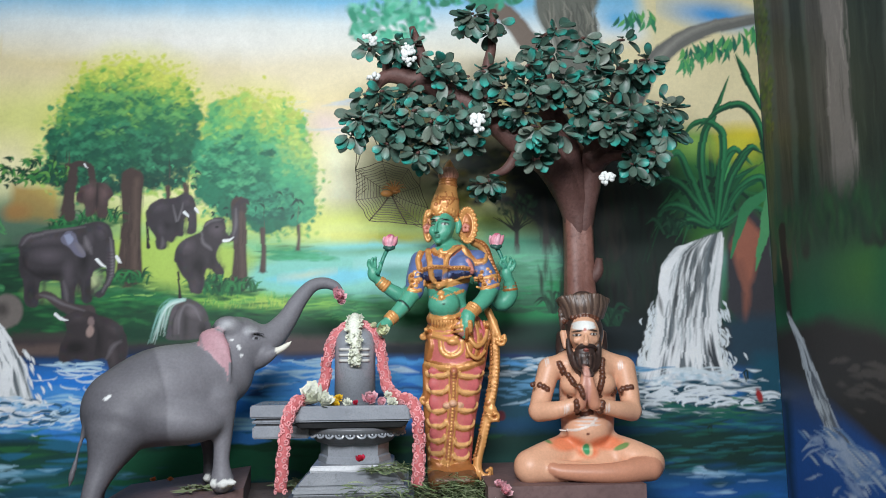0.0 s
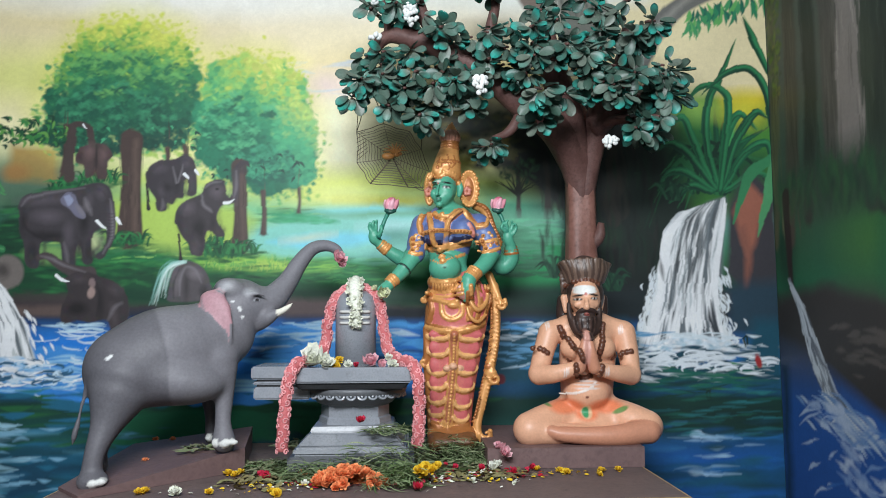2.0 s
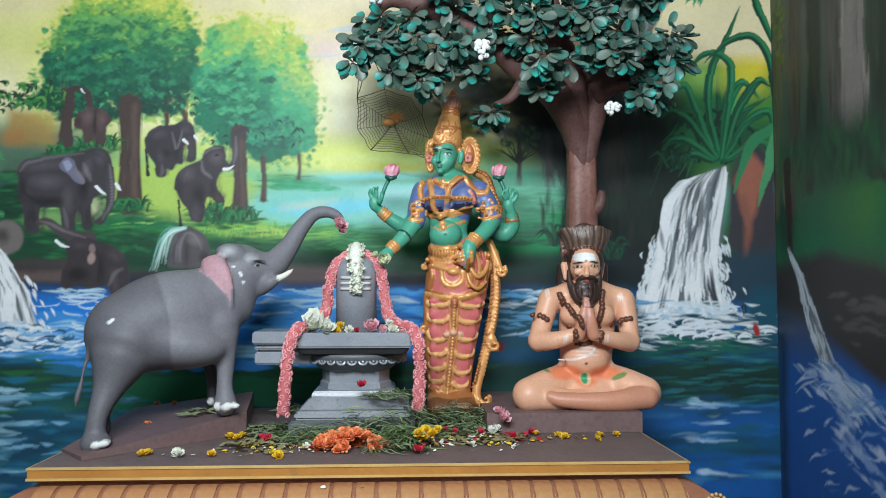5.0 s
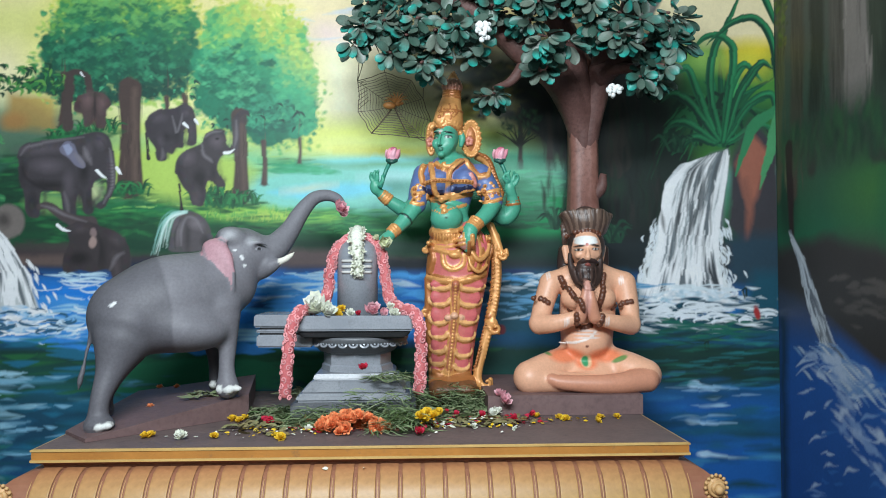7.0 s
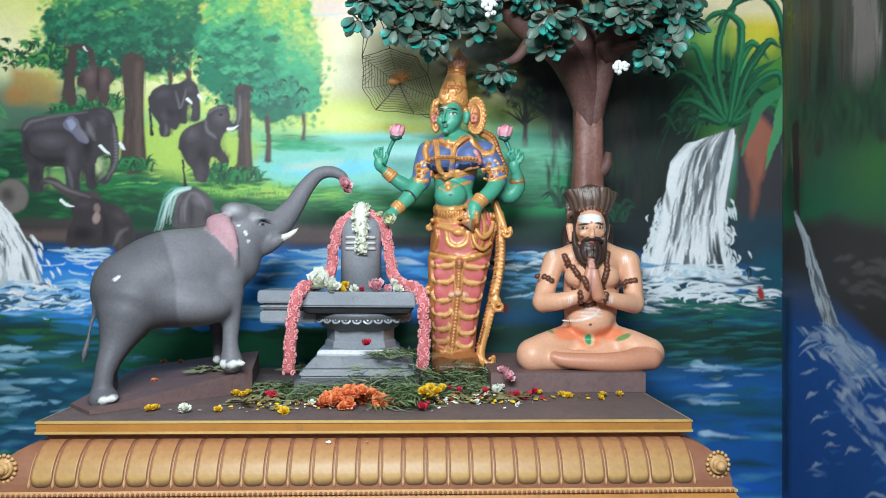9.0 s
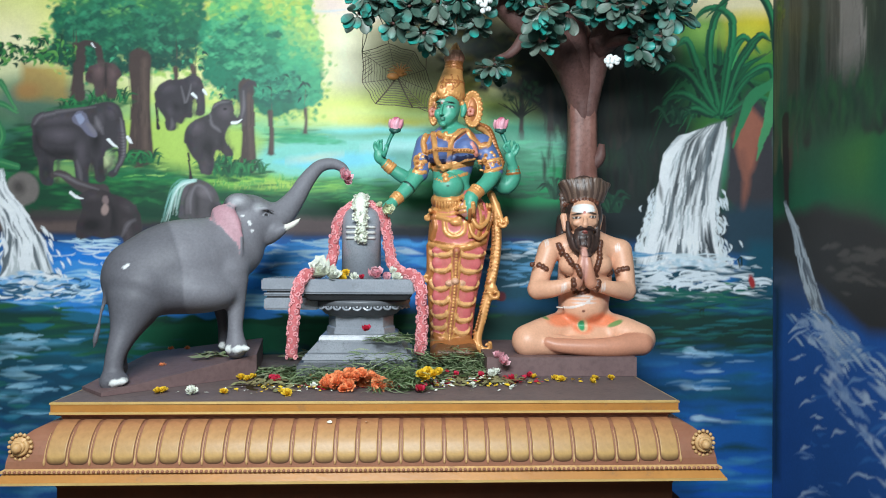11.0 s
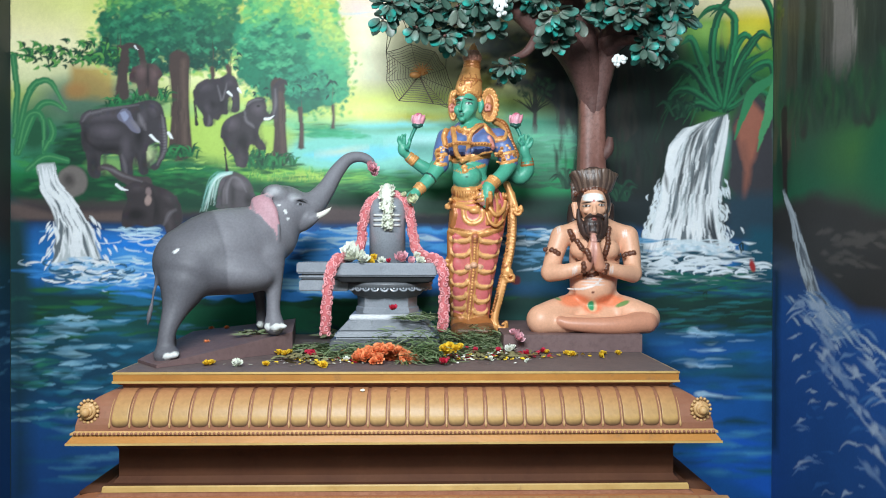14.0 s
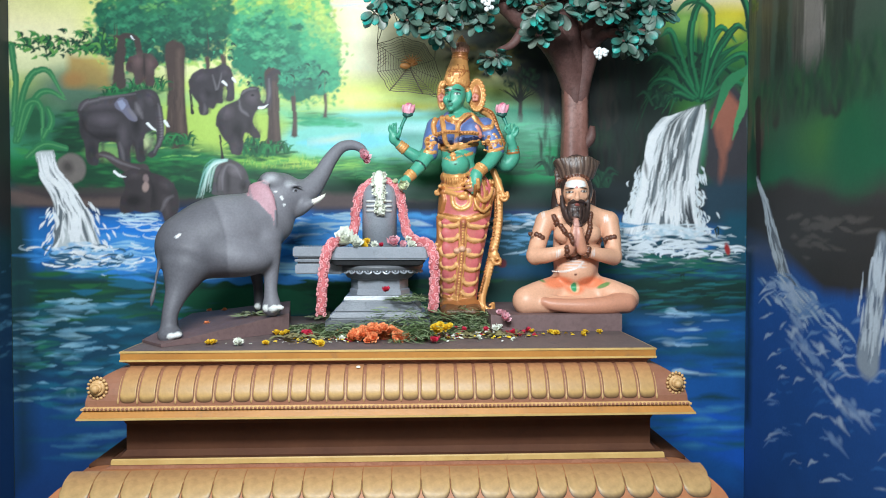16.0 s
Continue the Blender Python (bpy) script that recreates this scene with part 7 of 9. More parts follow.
    # pleats: pink panels hung with gold swags
    for side, rows in ((0, (310, 395, 492, 567, 642, 706, 752)), (1, (315, 398, 490, 577, 664, 733))):
        top = 262
        for y in rows:
            f = (y - 310) / 440
            x0, x1 = ((140 + 12 * f, 252 - 30 * f) if side == 0 else (302 - 32 * f, 434 - 88 * f))
            w, x, h = (x1 - x0) * 0.00037, (x0 + x1) / 2, (y - top) * 0.00074
            p = (0.08, 2.9, 1.253)
            cx, cz = p[0] + (x - 250) * 0.000733, p[2] - (y - 500) * 0.000733
            s.ell(s.front((cx, 2.9, cz + h * 0.5), -0.01), (w * 0.92, 0.0135, h * 0.5), tint(206, 104, 104), k=0.008)
            arc = [(cx - w * math.cos(a), 2.9, cz + h * 0.34 - h * 0.34 * math.sin(a)) for a in np.linspace(0, math.pi, 9)]
            s.bar(arc, 0.0078, tint(230, 172, 112), 0.003, 2)
            s.bar([(q[0], q[1], q[2] - 0.0105) for q in arc[1:-1]], 0.0036, GOLD2, 0.0, 2)
            top = y
    s.bar([(0.099, 2.9, 1.41), (0.096, 2.9, 1.31), (0.089, 2.9, 1.21), (0.078, 2.9, 1.11), (0.075, 2.9, 1.06)], 0.0135, TAN)
    for dx in (-0.013, 0.013):
        s.bar([(p[0] + dx, p[1], p[2]) for p in ((0.099, 2.9, 1.41), (0.096, 2.9, 1.31), (0.089, 2.9, 1.21), (0.078, 2.9, 1.11), (0.075, 2.9, 1.06))], 0.0042, GOLD)
    s.beads([(0.099, 2.9, 1.403), (0.096, 2.9, 1.31), (0.089, 2.9, 1.21), (0.078, 2.9, 1.11), (0.075, 2.9, 1.064)], 0.0052, GOLD, 0.0115, 0.002)
    for dx in (-0.024, 0, 0.024):
        s.ell(s.front(((0.095, 2.9, 1.29)[0] + dx, 2.9, (0.095, 2.9, 1.29)[2] - abs(dx) * 0.3)), (0.015, 0.012, 0.012), tint(222, 170, 138), k=0.004)
    for k in range(9):
        p = (0.049, 2.9, 1.078)
        s.bar([(p[0] + (k - 1) * 0.0085, 2.9, p[2]), (p[0] + (k - 1.5) * 0.0095, 2.9, p[2] - 0.026)], 0.0036, GOLD, k=0.002)
    s.bar([(0.018, 2.9, 1.075), (0.075, 2.9, 1.05), (0.151, 2.9, 1.07)], 0.011, GOLD2)
    s.limb([(0.028, 2.95, 1.034), (0.088, 2.93, 1.028), (0.15, 2.95, 1.033)], [0.03, 0.034, 0.03], GOLD2, 1.2)
    s.limb([(0.033, 2.92, 1.009), (0.152, 2.92, 1.008)], [0.035, 0.035], tint(120, 78, 48), 1.6)
    s.limb([(0.033, 2.92, 0.961), (0.152, 2.92, 0.96)], [0.03, 0.03], tint(70, 52, 42), 1.6)
    # side drapes with curled ends
    s.limb([(0.245, 3, 1.64), (0.271, 2.99, 1.577), (0.289, 2.98, 1.527), (0.307, 2.98, 1.523), (0.305, 2.98, 1.543)], [0.016, 0.014, 0.011, 0.009, 0.008], GOLD, k=0.004)
    s.limb([(0.263, 3, 1.595), (0.266, 2.99, 1.416), (0.237, 2.98, 1.251), (0.205, 2.97, 1.131), (0.189, 2.96, 1.056), (0.203, 2.95, 1.016), (0.234, 2.95, 1.011), (0.238, 2.95, 1.041)], [0.02, 0.021, 0.02, 0.018, 0.017, 0.015, 0.012, 0.01], GOLD, k=0.004)
    s.beads([(0.246, 2.93, 1.591), (0.245, 2.93, 1.417), (0.219, 2.93, 1.254), (0.188, 2.93, 1.135), (0.173, 2.93, 1.071)], 0.0065, GOLD2, 0.013)
    s.beads([(0.272, 2.93, 1.548), (0.274, 2.93, 1.406), (0.249, 2.93, 1.265), (0.214, 2.93, 1.113)], 0.0065, GOLD, 0.013)
    s.limb([(0.281, 3, 1.584), (0.276, 2.985, 1.405), (0.246, 2.975, 1.284)], [0.006, 0.006, 0.006], GOLD2, k=0.003)
    for p, r in (((0.25, 2.97, 1.258), 0.02), ((0.267, 2.97, 1.24), 0.014), ((0.236, 2.97, 1.284), 0.013), ((0.215, 2.94, 1.008), 0.02), ((-0.006, 2.97, 1.311), 0.018), ((-0.019, 2.97, 1.294), 0.012)):
        s.ell(p, (r, r * 0.7, r), GOLD2 if r < 0.015 else GOLD, k=0.006)
    for c, R, turn in (((0.26, 2.96, 1.239), 0.022, 1), ((0.223, 2.94, 1.033), 0.02, 1), ((0.293, 2.97, 1.522), 0.017, 1), ((-0.015, 2.96, 1.304), 0.018, -1), ((-0.015, 2.95, 1.544), 0.012, -1)):
        s.limb([(c[0] + turn * R * (1 - q / 9) * math.cos(q * 0.75 + 3.4), c[1] - 0.001 * q, c[2] + R * (1 - q / 9) * math.sin(q * 0.75 + 3.4)) for q in range(8)], [0.0085 - 0.0005 * q for q in range(8)], GOLD, k=0.002, n=2)
    s.limb([(0.246, 2.965, 1.217), (0.26, 2.96, 1.225), (0.274, 2.96, 1.217)], [0.007, 0.008, 0.005], GOLD2, k=0.003)
    s.limb([(-0.006, 2.965, 1.431), (-0.003, 2.96, 1.337), (-0.01, 2.96, 1.285)], [0.012, 0.013, 0.008], GOLD2, k=0.004)
    # painted features
    for e, w, lean in (((0.022, 2.9, 1.971), 0.0125, 6), ((0.073, 2.9, 1.972), 0.0165, -4)):
        s.coat((e[0], e[1], e[2] + 0.0195), (w * 1.25, 0.06, 0.0034), INK, 0.5, lean * 1.6)
        s.coat((e[0], e[1], e[2] + 0.003), (w, 0.06, 0.0062), INK, 0.4, lean)
        s.coat((e[0], e[1], e[2] + 0.0005), (w * 0.72, 0.06, 0.0036), tint(196, 214, 202), 0.5, lean)
        s.coat((e[0] - 0.001, e[1], e[2] + 0.001), (0.0044, 0.06, 0.0044), INK, 0.4)
    s.coat((0.041, 2.9, 1.928), (0.0095, 0.05, 0.0018), tint(74, 62, 60), 0.6)
    s.coat((0.04, 2.9, 1.999), (0.011, 0.05, 0.0055), tint(210, 214, 204), 0.5)
    s.coat((0.04, 2.9, 1.989), (0.004, 0.05, 0.0042), tint(180, 60, 60), 0.5)
    s.coat((0.063, 2.86, 1.662), (0.006, 0.04, 0.004), tint(25, 80, 62), 0.6)
    for q in ((0.032, 2.9, 1.827), (0.13, 2.9, 1.836), (0.195, 2.9, 1.806), (0.065, 2.9, 1.773)):
        s.coat((q[0] + 0.01, q[1], q[2]), (0.02, 0.1, 0.01), tint(105, 122, 170), 0.9, 30)
    ob = new("deity_statue", s.mesh("deity_statue", statue_paint))
    tagged(ob, "standing green-skinned deity statue with gold crown and red skirt", "statue")


build_deity()
SKIN, SKIN2, BEAD = tint(228, 172, 140), tint(202, 140, 112), tint(100, 60, 44)


def build_sage():
    s = Sculpt((0.2, 2.66, 1.0), (0.9, 3.06, 1.78), 0.0038)
    # lap: folded legs
    s.limb([(0.529, 2.9, 1.104), (0.437, 2.84, 1.091), (0.367, 2.8, 1.07)], [0.072, 0.063, 0.061], SKIN, k=0.02)
    s.limb([(0.682, 2.9, 1.103), (0.741, 2.84, 1.095), (0.797, 2.8, 1.075)], [0.072, 0.063, 0.059], SKIN, k=0.02)
    s.limb([(0.365, 2.79, 1.063), (0.492, 2.78, 1.055), (0.644, 2.8, 1.051)], [0.051, 0.038, 0.027], SKIN, k=0.012)
    s.limb([(0.791, 2.77, 1.062), (0.649, 2.74, 1.051), (0.485, 2.745, 1.056), (0.435, 2.75, 1.068)], [0.046, 0.036, 0.027, 0.019], SKIN2, k=0.008)
    s.ell((0.611, 2.92, 1.069), (0.17, 0.13, 0.08), SKIN, k=0.02)
    # trunk
    s.limb([(0.606, 2.92, 1.112), (0.605, 2.91, 1.2), (0.612, 2.92, 1.319), (0.615, 2.93, 1.406)], [0.099, 0.099, 0.107, 0.099], SKIN, 0.8, k=0.02)
    s.ell((0.592, 2.86, 1.191), (0.084, 0.07, 0.063), SKIN, k=0.02)
    s.ell((0.55, 2.86, 1.358), (0.055, 0.05, 0.046), SKIN, k=0.015)
    s.ell((0.65, 2.86, 1.357), (0.055, 0.05, 0.046), SKIN, k=0.015)
    s.limb([(0.478, 2.93, 1.417), (0.618, 2.94, 1.447), (0.753, 2.93, 1.417)], [0.043, 0.047, 0.043], SKIN, k=0.02)
    # arms in prayer
    s.limb([(0.467, 2.92, 1.413), (0.437, 2.9, 1.331), (0.416, 2.87, 1.268)], [0.043, 0.039, 0.037], SKIN)
    s.limb([(0.414, 2.86, 1.26), (0.468, 2.81, 1.267), (0.536, 2.78, 1.29)], [0.039, 0.032, 0.024], SKIN)
    s.limb([(0.757, 2.92, 1.412), (0.766, 2.9, 1.33), (0.765, 2.87, 1.267)], [0.043, 0.039, 0.034], SKIN)
    s.limb([(0.762, 2.86, 1.255), (0.691, 2.81, 1.267), (0.611, 2.78, 1.289)], [0.037, 0.03, 0.024], SKIN)
    s.limb([(0.546, 2.77, 1.29), (0.561, 2.76, 1.356), (0.572, 2.77, 1.418)], [0.023, 0.019, 0.008], SKIN2, k=0.003)
    s.limb([(0.6, 2.77, 1.29), (0.586, 2.76, 1.356), (0.58, 2.77, 1.418)], [0.023, 0.019, 0.008], SKIN2, k=0.003)
    # neck, head, beard and hair
    HAIR, GREYHAIR = tint(62, 46, 42), tint(80, 64, 58)
    s.limb([(0.616, 2.93, 1.439), (0.614, 2.92, 1.493)], [0.043, 0.039], SKIN)
    s.ell((0.61, 2.93, 1.556), (0.072, 0.08, 0.084), HAIR, k=0.008)
    s.ell((0.601, 2.892, 1.544), (0.054, 0.068, 0.074), SKIN, k=0.006)
    s.limb([(0.592, 2.83, 1.544), (0.589, 2.815, 1.524), (0.587, 2.81, 1.512)], [0.006, 0.0085, 0.0115], SKIN, k=0.005)
    s.ell((0.563, 2.85, 1.52), (0.016, 0.014, 0.014), SKIN, k=0.008)
    s.ell((0.627, 2.85, 1.522), (0.016, 0.014, 0.014), SKIN, k=0.008)
    for x in (228, 422):
        s.limb([(0.528, 2.93, 1.548) if x < 300 else (0.674, 2.93, 1.552), (0.53, 2.925, 1.518) if x < 300 else (0.671, 2.925, 1.522), (0.532, 2.92, 1.497) if x < 300 else (0.667, 2.92, 1.501)], [0.014, 0.011, 0.009], SKIN, k=0.004)
    s.limb([(0.534, 2.875, 1.524), (0.535, 2.86, 1.48), (0.554, 2.84, 1.429), (0.577, 2.815, 1.394)], [0.008, 0.012, 0.019, 0.012], HAIR, k=0.008)
    s.limb([(0.652, 2.875, 1.529), (0.646, 2.86, 1.481), (0.625, 2.84, 1.43), (0.591, 2.815, 1.394)], [0.008, 0.012, 0.019, 0.012], HAIR, k=0.008)
    s.ell((0.589, 2.84, 1.455), (0.043, 0.03, 0.052), HAIR, k=0.01)
    s.limb([(0.588, 2.83, 1.429), (0.581, 2.8, 1.372)], [0.034, 0.012], HAIR, k=0.01)
    for k in range(9):
        x = 285 + k * 13
        p = (0.58, 2.8, 1.468)
        s.bar([(p[0] + (k - 4) * 0.0098, 2.8, p[2]), (p[0] + (k - 4) * 0.0085, 2.8, p[2] - 0.03), (p[0] + (k - 4) * 0.004, 2.8, p[2] - 0.075)], 0.0042, tint(46, 32, 30) if k % 2 else tint(76, 56, 50), k=0.003)
    s.limb([(0.555, 2.84, 1.488), (0.57, 2.822, 1.498), (0.589, 2.815, 1.501), (0.612, 2.822, 1.499), (0.634, 2.84, 1.49)], [0.005, 0.0085, 0.0075, 0.0085, 0.005], HAIR, k=0.004)
    s.ell((0.588, 2.812, 1.485), (0.011, 0.007, 0.004), tint(150, 82, 74), k=0.002)
    for q in ([(0.532, 2.97, 1.542), (0.523, 2.975, 1.497), (0.516, 2.97, 1.452)], [(0.537, 2.96, 1.534), (0.531, 2.965, 1.482), (0.523, 2.96, 1.437)], [(0.686, 2.965, 1.543), (0.692, 2.97, 1.498), (0.696, 2.965, 1.468)]):
        s.limb(q, [0.022, 0.018, 0.009], HAIR)
    # the tall bound hair: a flaring cap of upright locks
    s.limb([(0.611, 2.935, 1.605), (0.611, 2.94, 1.647), (0.611, 2.945, 1.677)], [0.066, 0.064, 0.036], tint(70, 54, 50), 0.85, k=0.004)
    for k in range(23):
        a = math.pi * (-0.04 + 1.08 * k / 22)
        c, e = (0.611, 2.935, 1.609), (0.606, 2.94, 1.693)
        x, y = math.cos(a), math.sin(a)
        r0, r1 = 0.07, 0.098 + 0.008 * math.cos(a * 5)
        s.limb([(c[0] + r0 * x, c[1] - r0 * 0.85 * y, c[2]), (c[0] + (r0 + 0.014) * x, c[1] - 0.072 * y, c[2] + 0.04), (e[0] + r1 * x, e[1] - r1 * 0.78 * y, e[2] - 0.016 * abs(x) ** 3)], [0.0085, 0.0098, 0.0082], tint(116, 94, 82) if k % 2 else tint(84, 66, 58), k=0.002)
    for j in range(5):
        c = (0.53, 2.93, 1.639)
        s.limb([(c[0] + 0.016, c[1], c[2] + 0.008 - 0.014 * j), (c[0] - 0.006, c[1] - 0.004, c[2] + 0.012 - 0.016 * j), (c[0] - 0.018 + 0.002 * j, c[1], c[2] - 0.004 - 0.017 * j)], [0.006, 0.0068, 0.005], tint(104, 84, 74) if j % 2 else tint(78, 62, 54), k=0.002)
    s.beads([(0.531, 2.85, 1.594), (0.555, 2.85, 1.607), (0.592, 2.85, 1.613), (0.629, 2.85, 1.609), (0.656, 2.85, 1.595)], 0.0088, BEAD, 0.0135)
    # necklaces and bangles of beads
    for q in ([(0.501, 2.85, 1.435), (0.52, 2.85, 1.393), (0.543, 2.85, 1.35), (0.557, 2.85, 1.314)], [(0.661, 2.85, 1.448), (0.651, 2.85, 1.401), (0.637, 2.85, 1.357), (0.628, 2.85, 1.321)]):
        s.bar(q, 0.0075, tint(70, 42, 32), n=8)
        s.beads(q, 0.0108, BEAD, 0.0145)
    s.beads([(0.557, 2.8, 1.255), (0.578, 2.8, 1.247), (0.603, 2.8, 1.259)], 0.01, BEAD, 0.0145)
    for a, b, c in (((0.389, 2.85, 1.358), (0.424, 2.85, 1.354), (0.458, 2.85, 1.333)), ((0.69, 2.85, 1.322), (0.733, 2.85, 1.336), (0.772, 2.85, 1.345))):
        s.beads([a, b, c], 0.0105, BEAD, 0.015)
    for a, b in (((0.528, 2.8, 1.318), (0.536, 2.8, 1.255)), ((0.633, 2.8, 1.313), (0.62, 2.8, 1.255))):
        s.beads([a, b], 0.0105, BEAD, 0.015, 0.002)
    # paint: forehead ash, eyes, loincloth, ash stripes
    for p, w, h in (((0.584, 2.83, 1.582), 0.05, 0.012), ((0.586, 2.83, 1.57), 0.05, 0.011)):
        s.coat(p, (w, 0.07, h), tint(240, 236, 232), 0.25)
    for e in ((0.561, 2.83, 1.54), (0.622, 2.83, 1.543)):
        s.coat((e[0], e[1], e[2] + 0.0135), (0.021, 0.06, 0.0042), INK, 0.5, -7 if e[0] > 0.6 else 7)
        s.coat((e[0], e[1], e[2]), (0.016, 0.06, 0.0058), INK, 0.4)
        s.coat((e[0], e[1], e[2] + 0.0002), (0.011, 0.06, 0.0032), tint(222, 214, 206), 0.4)
        s.coat((e[0], e[1], e[2]), (0.0046, 0.06, 0.005), INK, 0.4)
    s.coat((0.589, 2.82, 1.56), (0.0055, 0.06, 0.0065), tint(170, 70, 50), 0.5)
    ORANGE = tint(232, 135, 95)
    for p, r in (((0.506, 2.8, 1.147), 0.062), ((0.653, 2.8, 1.147), 0.062), ((0.581, 2.8, 1.122), 0.04)):
        s.coat(p, (r, 0.14, 0.026), ORANGE, 0.5)
    s.coat((0.581, 2.8, 1.126), (0.021, 0.09, 0.024), tint(226, 190, 150), 0.3)
    s.coat((0.577, 2.8, 1.126), (0.013, 0.09, 0.02), tint(60, 150, 100), 0.3)
    for p, t in (((0.424, 2.8, 1.164), -30), ((0.704, 2.8, 1.134), 25)):
        s.coat(p, (0.03, 0.12, 0.008), tint(110, 140, 80), 0.4, t)
    for v in ((0.578, 2.8, 1.238), (0.582, 2.8, 1.226), (0.582, 2.8, 1.213)):
        s.coat(v, (0.045, 0.06, 0.0036), tint(225, 205, 195), 0.5)
    s.bar([(0.477, 2.8, 1.197), (0.523, 2.8, 1.193), (0.582, 2.8, 1.209), (0.616, 2.8, 1.234)], 0.004, tint(230, 215, 205))
    for p in ((0.498, 2.78, 1.269), (0.649, 2.78, 1.269), (0.455, 2.88, 1.443), (0.734, 2.88, 1.421)):
        for k in range(3):
            s.coat((p[0] + 0.006 * (k - 1), p[1], p[2] + 0.004 * k), (0.0022, 0.05, 0.018), tint(235, 215, 205), 0.5)
    s.coat((0.578, 2.8, 1.182), (0.006, 0.05, 0.005), tint(120, 70, 55), 0.5)
    s.coat((0.353, 2.78, 1.148), (0.012, 0.06, 0.005), INK, 0.5)
    s.coat((0.571, 2.75, 1.367), (0.012, 0.05, 0.09), tint(206, 150, 135), 0.6)
    ob = new("sage_statue", s.mesh("sage_statue", statue_paint))
    tagged(ob, "painted statue of a bearded sage seated cross-legged with joined palms", "statue")


build_sage()


def build_elephant():
    s = Sculpt((-1.28, 2.3, 0.93), (-0.28, 3.06, 1.8), 0.0065)
    G, FAR_SHADE, NAIL = tint(122, 120, 126), tint(80, 78, 84), tint(222, 222, 218)
    s.limb([(-0.995, 2.58, 1.309), (-0.908, 2.64, 1.353), (-0.814, 2.71, 1.38), (-0.739, 2.76, 1.419)], [0.138, 0.155, 0.144, 0.118], G, 0.85, k=0.03)
    s.ell((-0.888, 2.64, 1.277), (0.2, 0.14, 0.09), G, -8, k=0.03)
    s.limb([(-0.994, 2.54, 1.271), (-1.017, 2.49, 1.157), (-1.036, 2.45, 1.07), (-1.041, 2.44, 1.006), (-1.037, 2.435, 0.979)], [0.103, 0.051, 0.031, 0.032, 0.04], G, k=0.02)
    # far hind leg in a darker grey: its shade is painted on
    s.limb([(-1.036, 2.66, 1.228), (-1.062, 2.62, 1.128), (-1.083, 2.6, 1.047), (-1.086, 2.6, 0.999)], [0.088, 0.046, 0.027, 0.033], FAR_SHADE, k=0.02)
    s.limb([(-0.725, 2.68, 1.332), (-0.705, 2.68, 1.215), (-0.703, 2.67, 1.125), (-0.698, 2.665, 1.06)], [0.067, 0.035, 0.027, 0.039], G, k=0.02)
    # far foreleg, likewise with shade put into its colour
    s.limb([(-0.802, 2.8, 1.296), (-0.788, 2.83, 1.151), (-0.786, 2.86, 1.04)], [0.053, 0.023, 0.025], FAR_SHADE, k=0.02)
    s.limb([(-0.748, 2.77, 1.439), (-0.699, 2.8, 1.496)], [0.102, 0.091], G, k=0.03)
    s.ell((-0.685, 2.81, 1.525), (0.105, 0.1, 0.092), G, -15, k=0.02)
    s.ell((-0.718, 2.79, 1.571), (0.06, 0.06, 0.035), tint(110, 108, 112), k=0.02)
    s.limb([(-0.631, 2.81, 1.517), (-0.573, 2.83, 1.543), (-0.523, 2.86, 1.607), (-0.486, 2.89, 1.677), (-0.44, 2.91, 1.735), (-0.392, 2.92, 1.749), (-0.352, 2.925, 1.737), (-0.332, 2.925, 1.711)], [0.066, 0.052, 0.038, 0.032, 0.026, 0.023, 0.02, 0.017], G, k=0.02)
    s.limb([(-0.66, 2.81, 1.455), (-0.602, 2.82, 1.476), (-0.579, 2.83, 1.495)], [0.046, 0.027, 0.012], G, k=0.015)
    s.limb([(-0.557, 2.77, 1.486), (-0.528, 2.765, 1.498), (-0.505, 2.765, 1.512), (-0.488, 2.77, 1.529)], [0.009, 0.0125, 0.011, 0.004], tint(232, 228, 214), k=0.003)
    s.limb([(-0.606, 2.79, 1.46), (-0.572, 2.77, 1.479), (-0.552, 2.77, 1.491)], [0.03, 0.026, 0.014], G, k=0.015)
    s.limb([(-0.639, 2.735, 1.553), (-0.618, 2.725, 1.56), (-0.592, 2.73, 1.558), (-0.581, 2.74, 1.547)], [0.005, 0.0065, 0.0065, 0.004], G, k=0.012)
    s.ell((-0.71, 2.74, 1.582), (0.05, 0.05, 0.035), tint(118, 116, 122), k=0.02)
    # ear: a thin drooping flap with a raised rim and a pink hollow
    EAR = tint(180, 138, 146)
    s.limb([(-0.772, 2.69, 1.541), (-0.741, 2.668, 1.516), (-0.715, 2.655, 1.47), (-0.689, 2.655, 1.419)], [0.026, 0.045, 0.036, 0.012], EAR, 0.28, k=0.006)
    s.limb([(-0.74, 2.69, 1.543), (-0.719, 2.672, 1.503), (-0.698, 2.66, 1.458)], [0.03, 0.03, 0.018], EAR, 0.28, k=0.006)
    s.limb([(-0.762, 2.7, 1.561), (-0.781, 2.685, 1.549), (-0.78, 2.668, 1.525), (-0.768, 2.658, 1.493), (-0.742, 2.65, 1.457), (-0.71, 2.65, 1.416), (-0.68, 2.655, 1.393)], [0.01, 0.0085, 0.007, 0.006, 0.0055, 0.005, 0.004], tint(150, 128, 134), k=0.004)
    s.limb([(-0.762, 2.7, 1.561), (-0.73, 2.69, 1.557), (-0.71, 2.675, 1.523), (-0.693, 2.662, 1.484), (-0.679, 2.655, 1.445), (-0.679, 2.655, 1.393)], [0.011, 0.012, 0.01, 0.007, 0.006, 0.004], G, k=0.006)
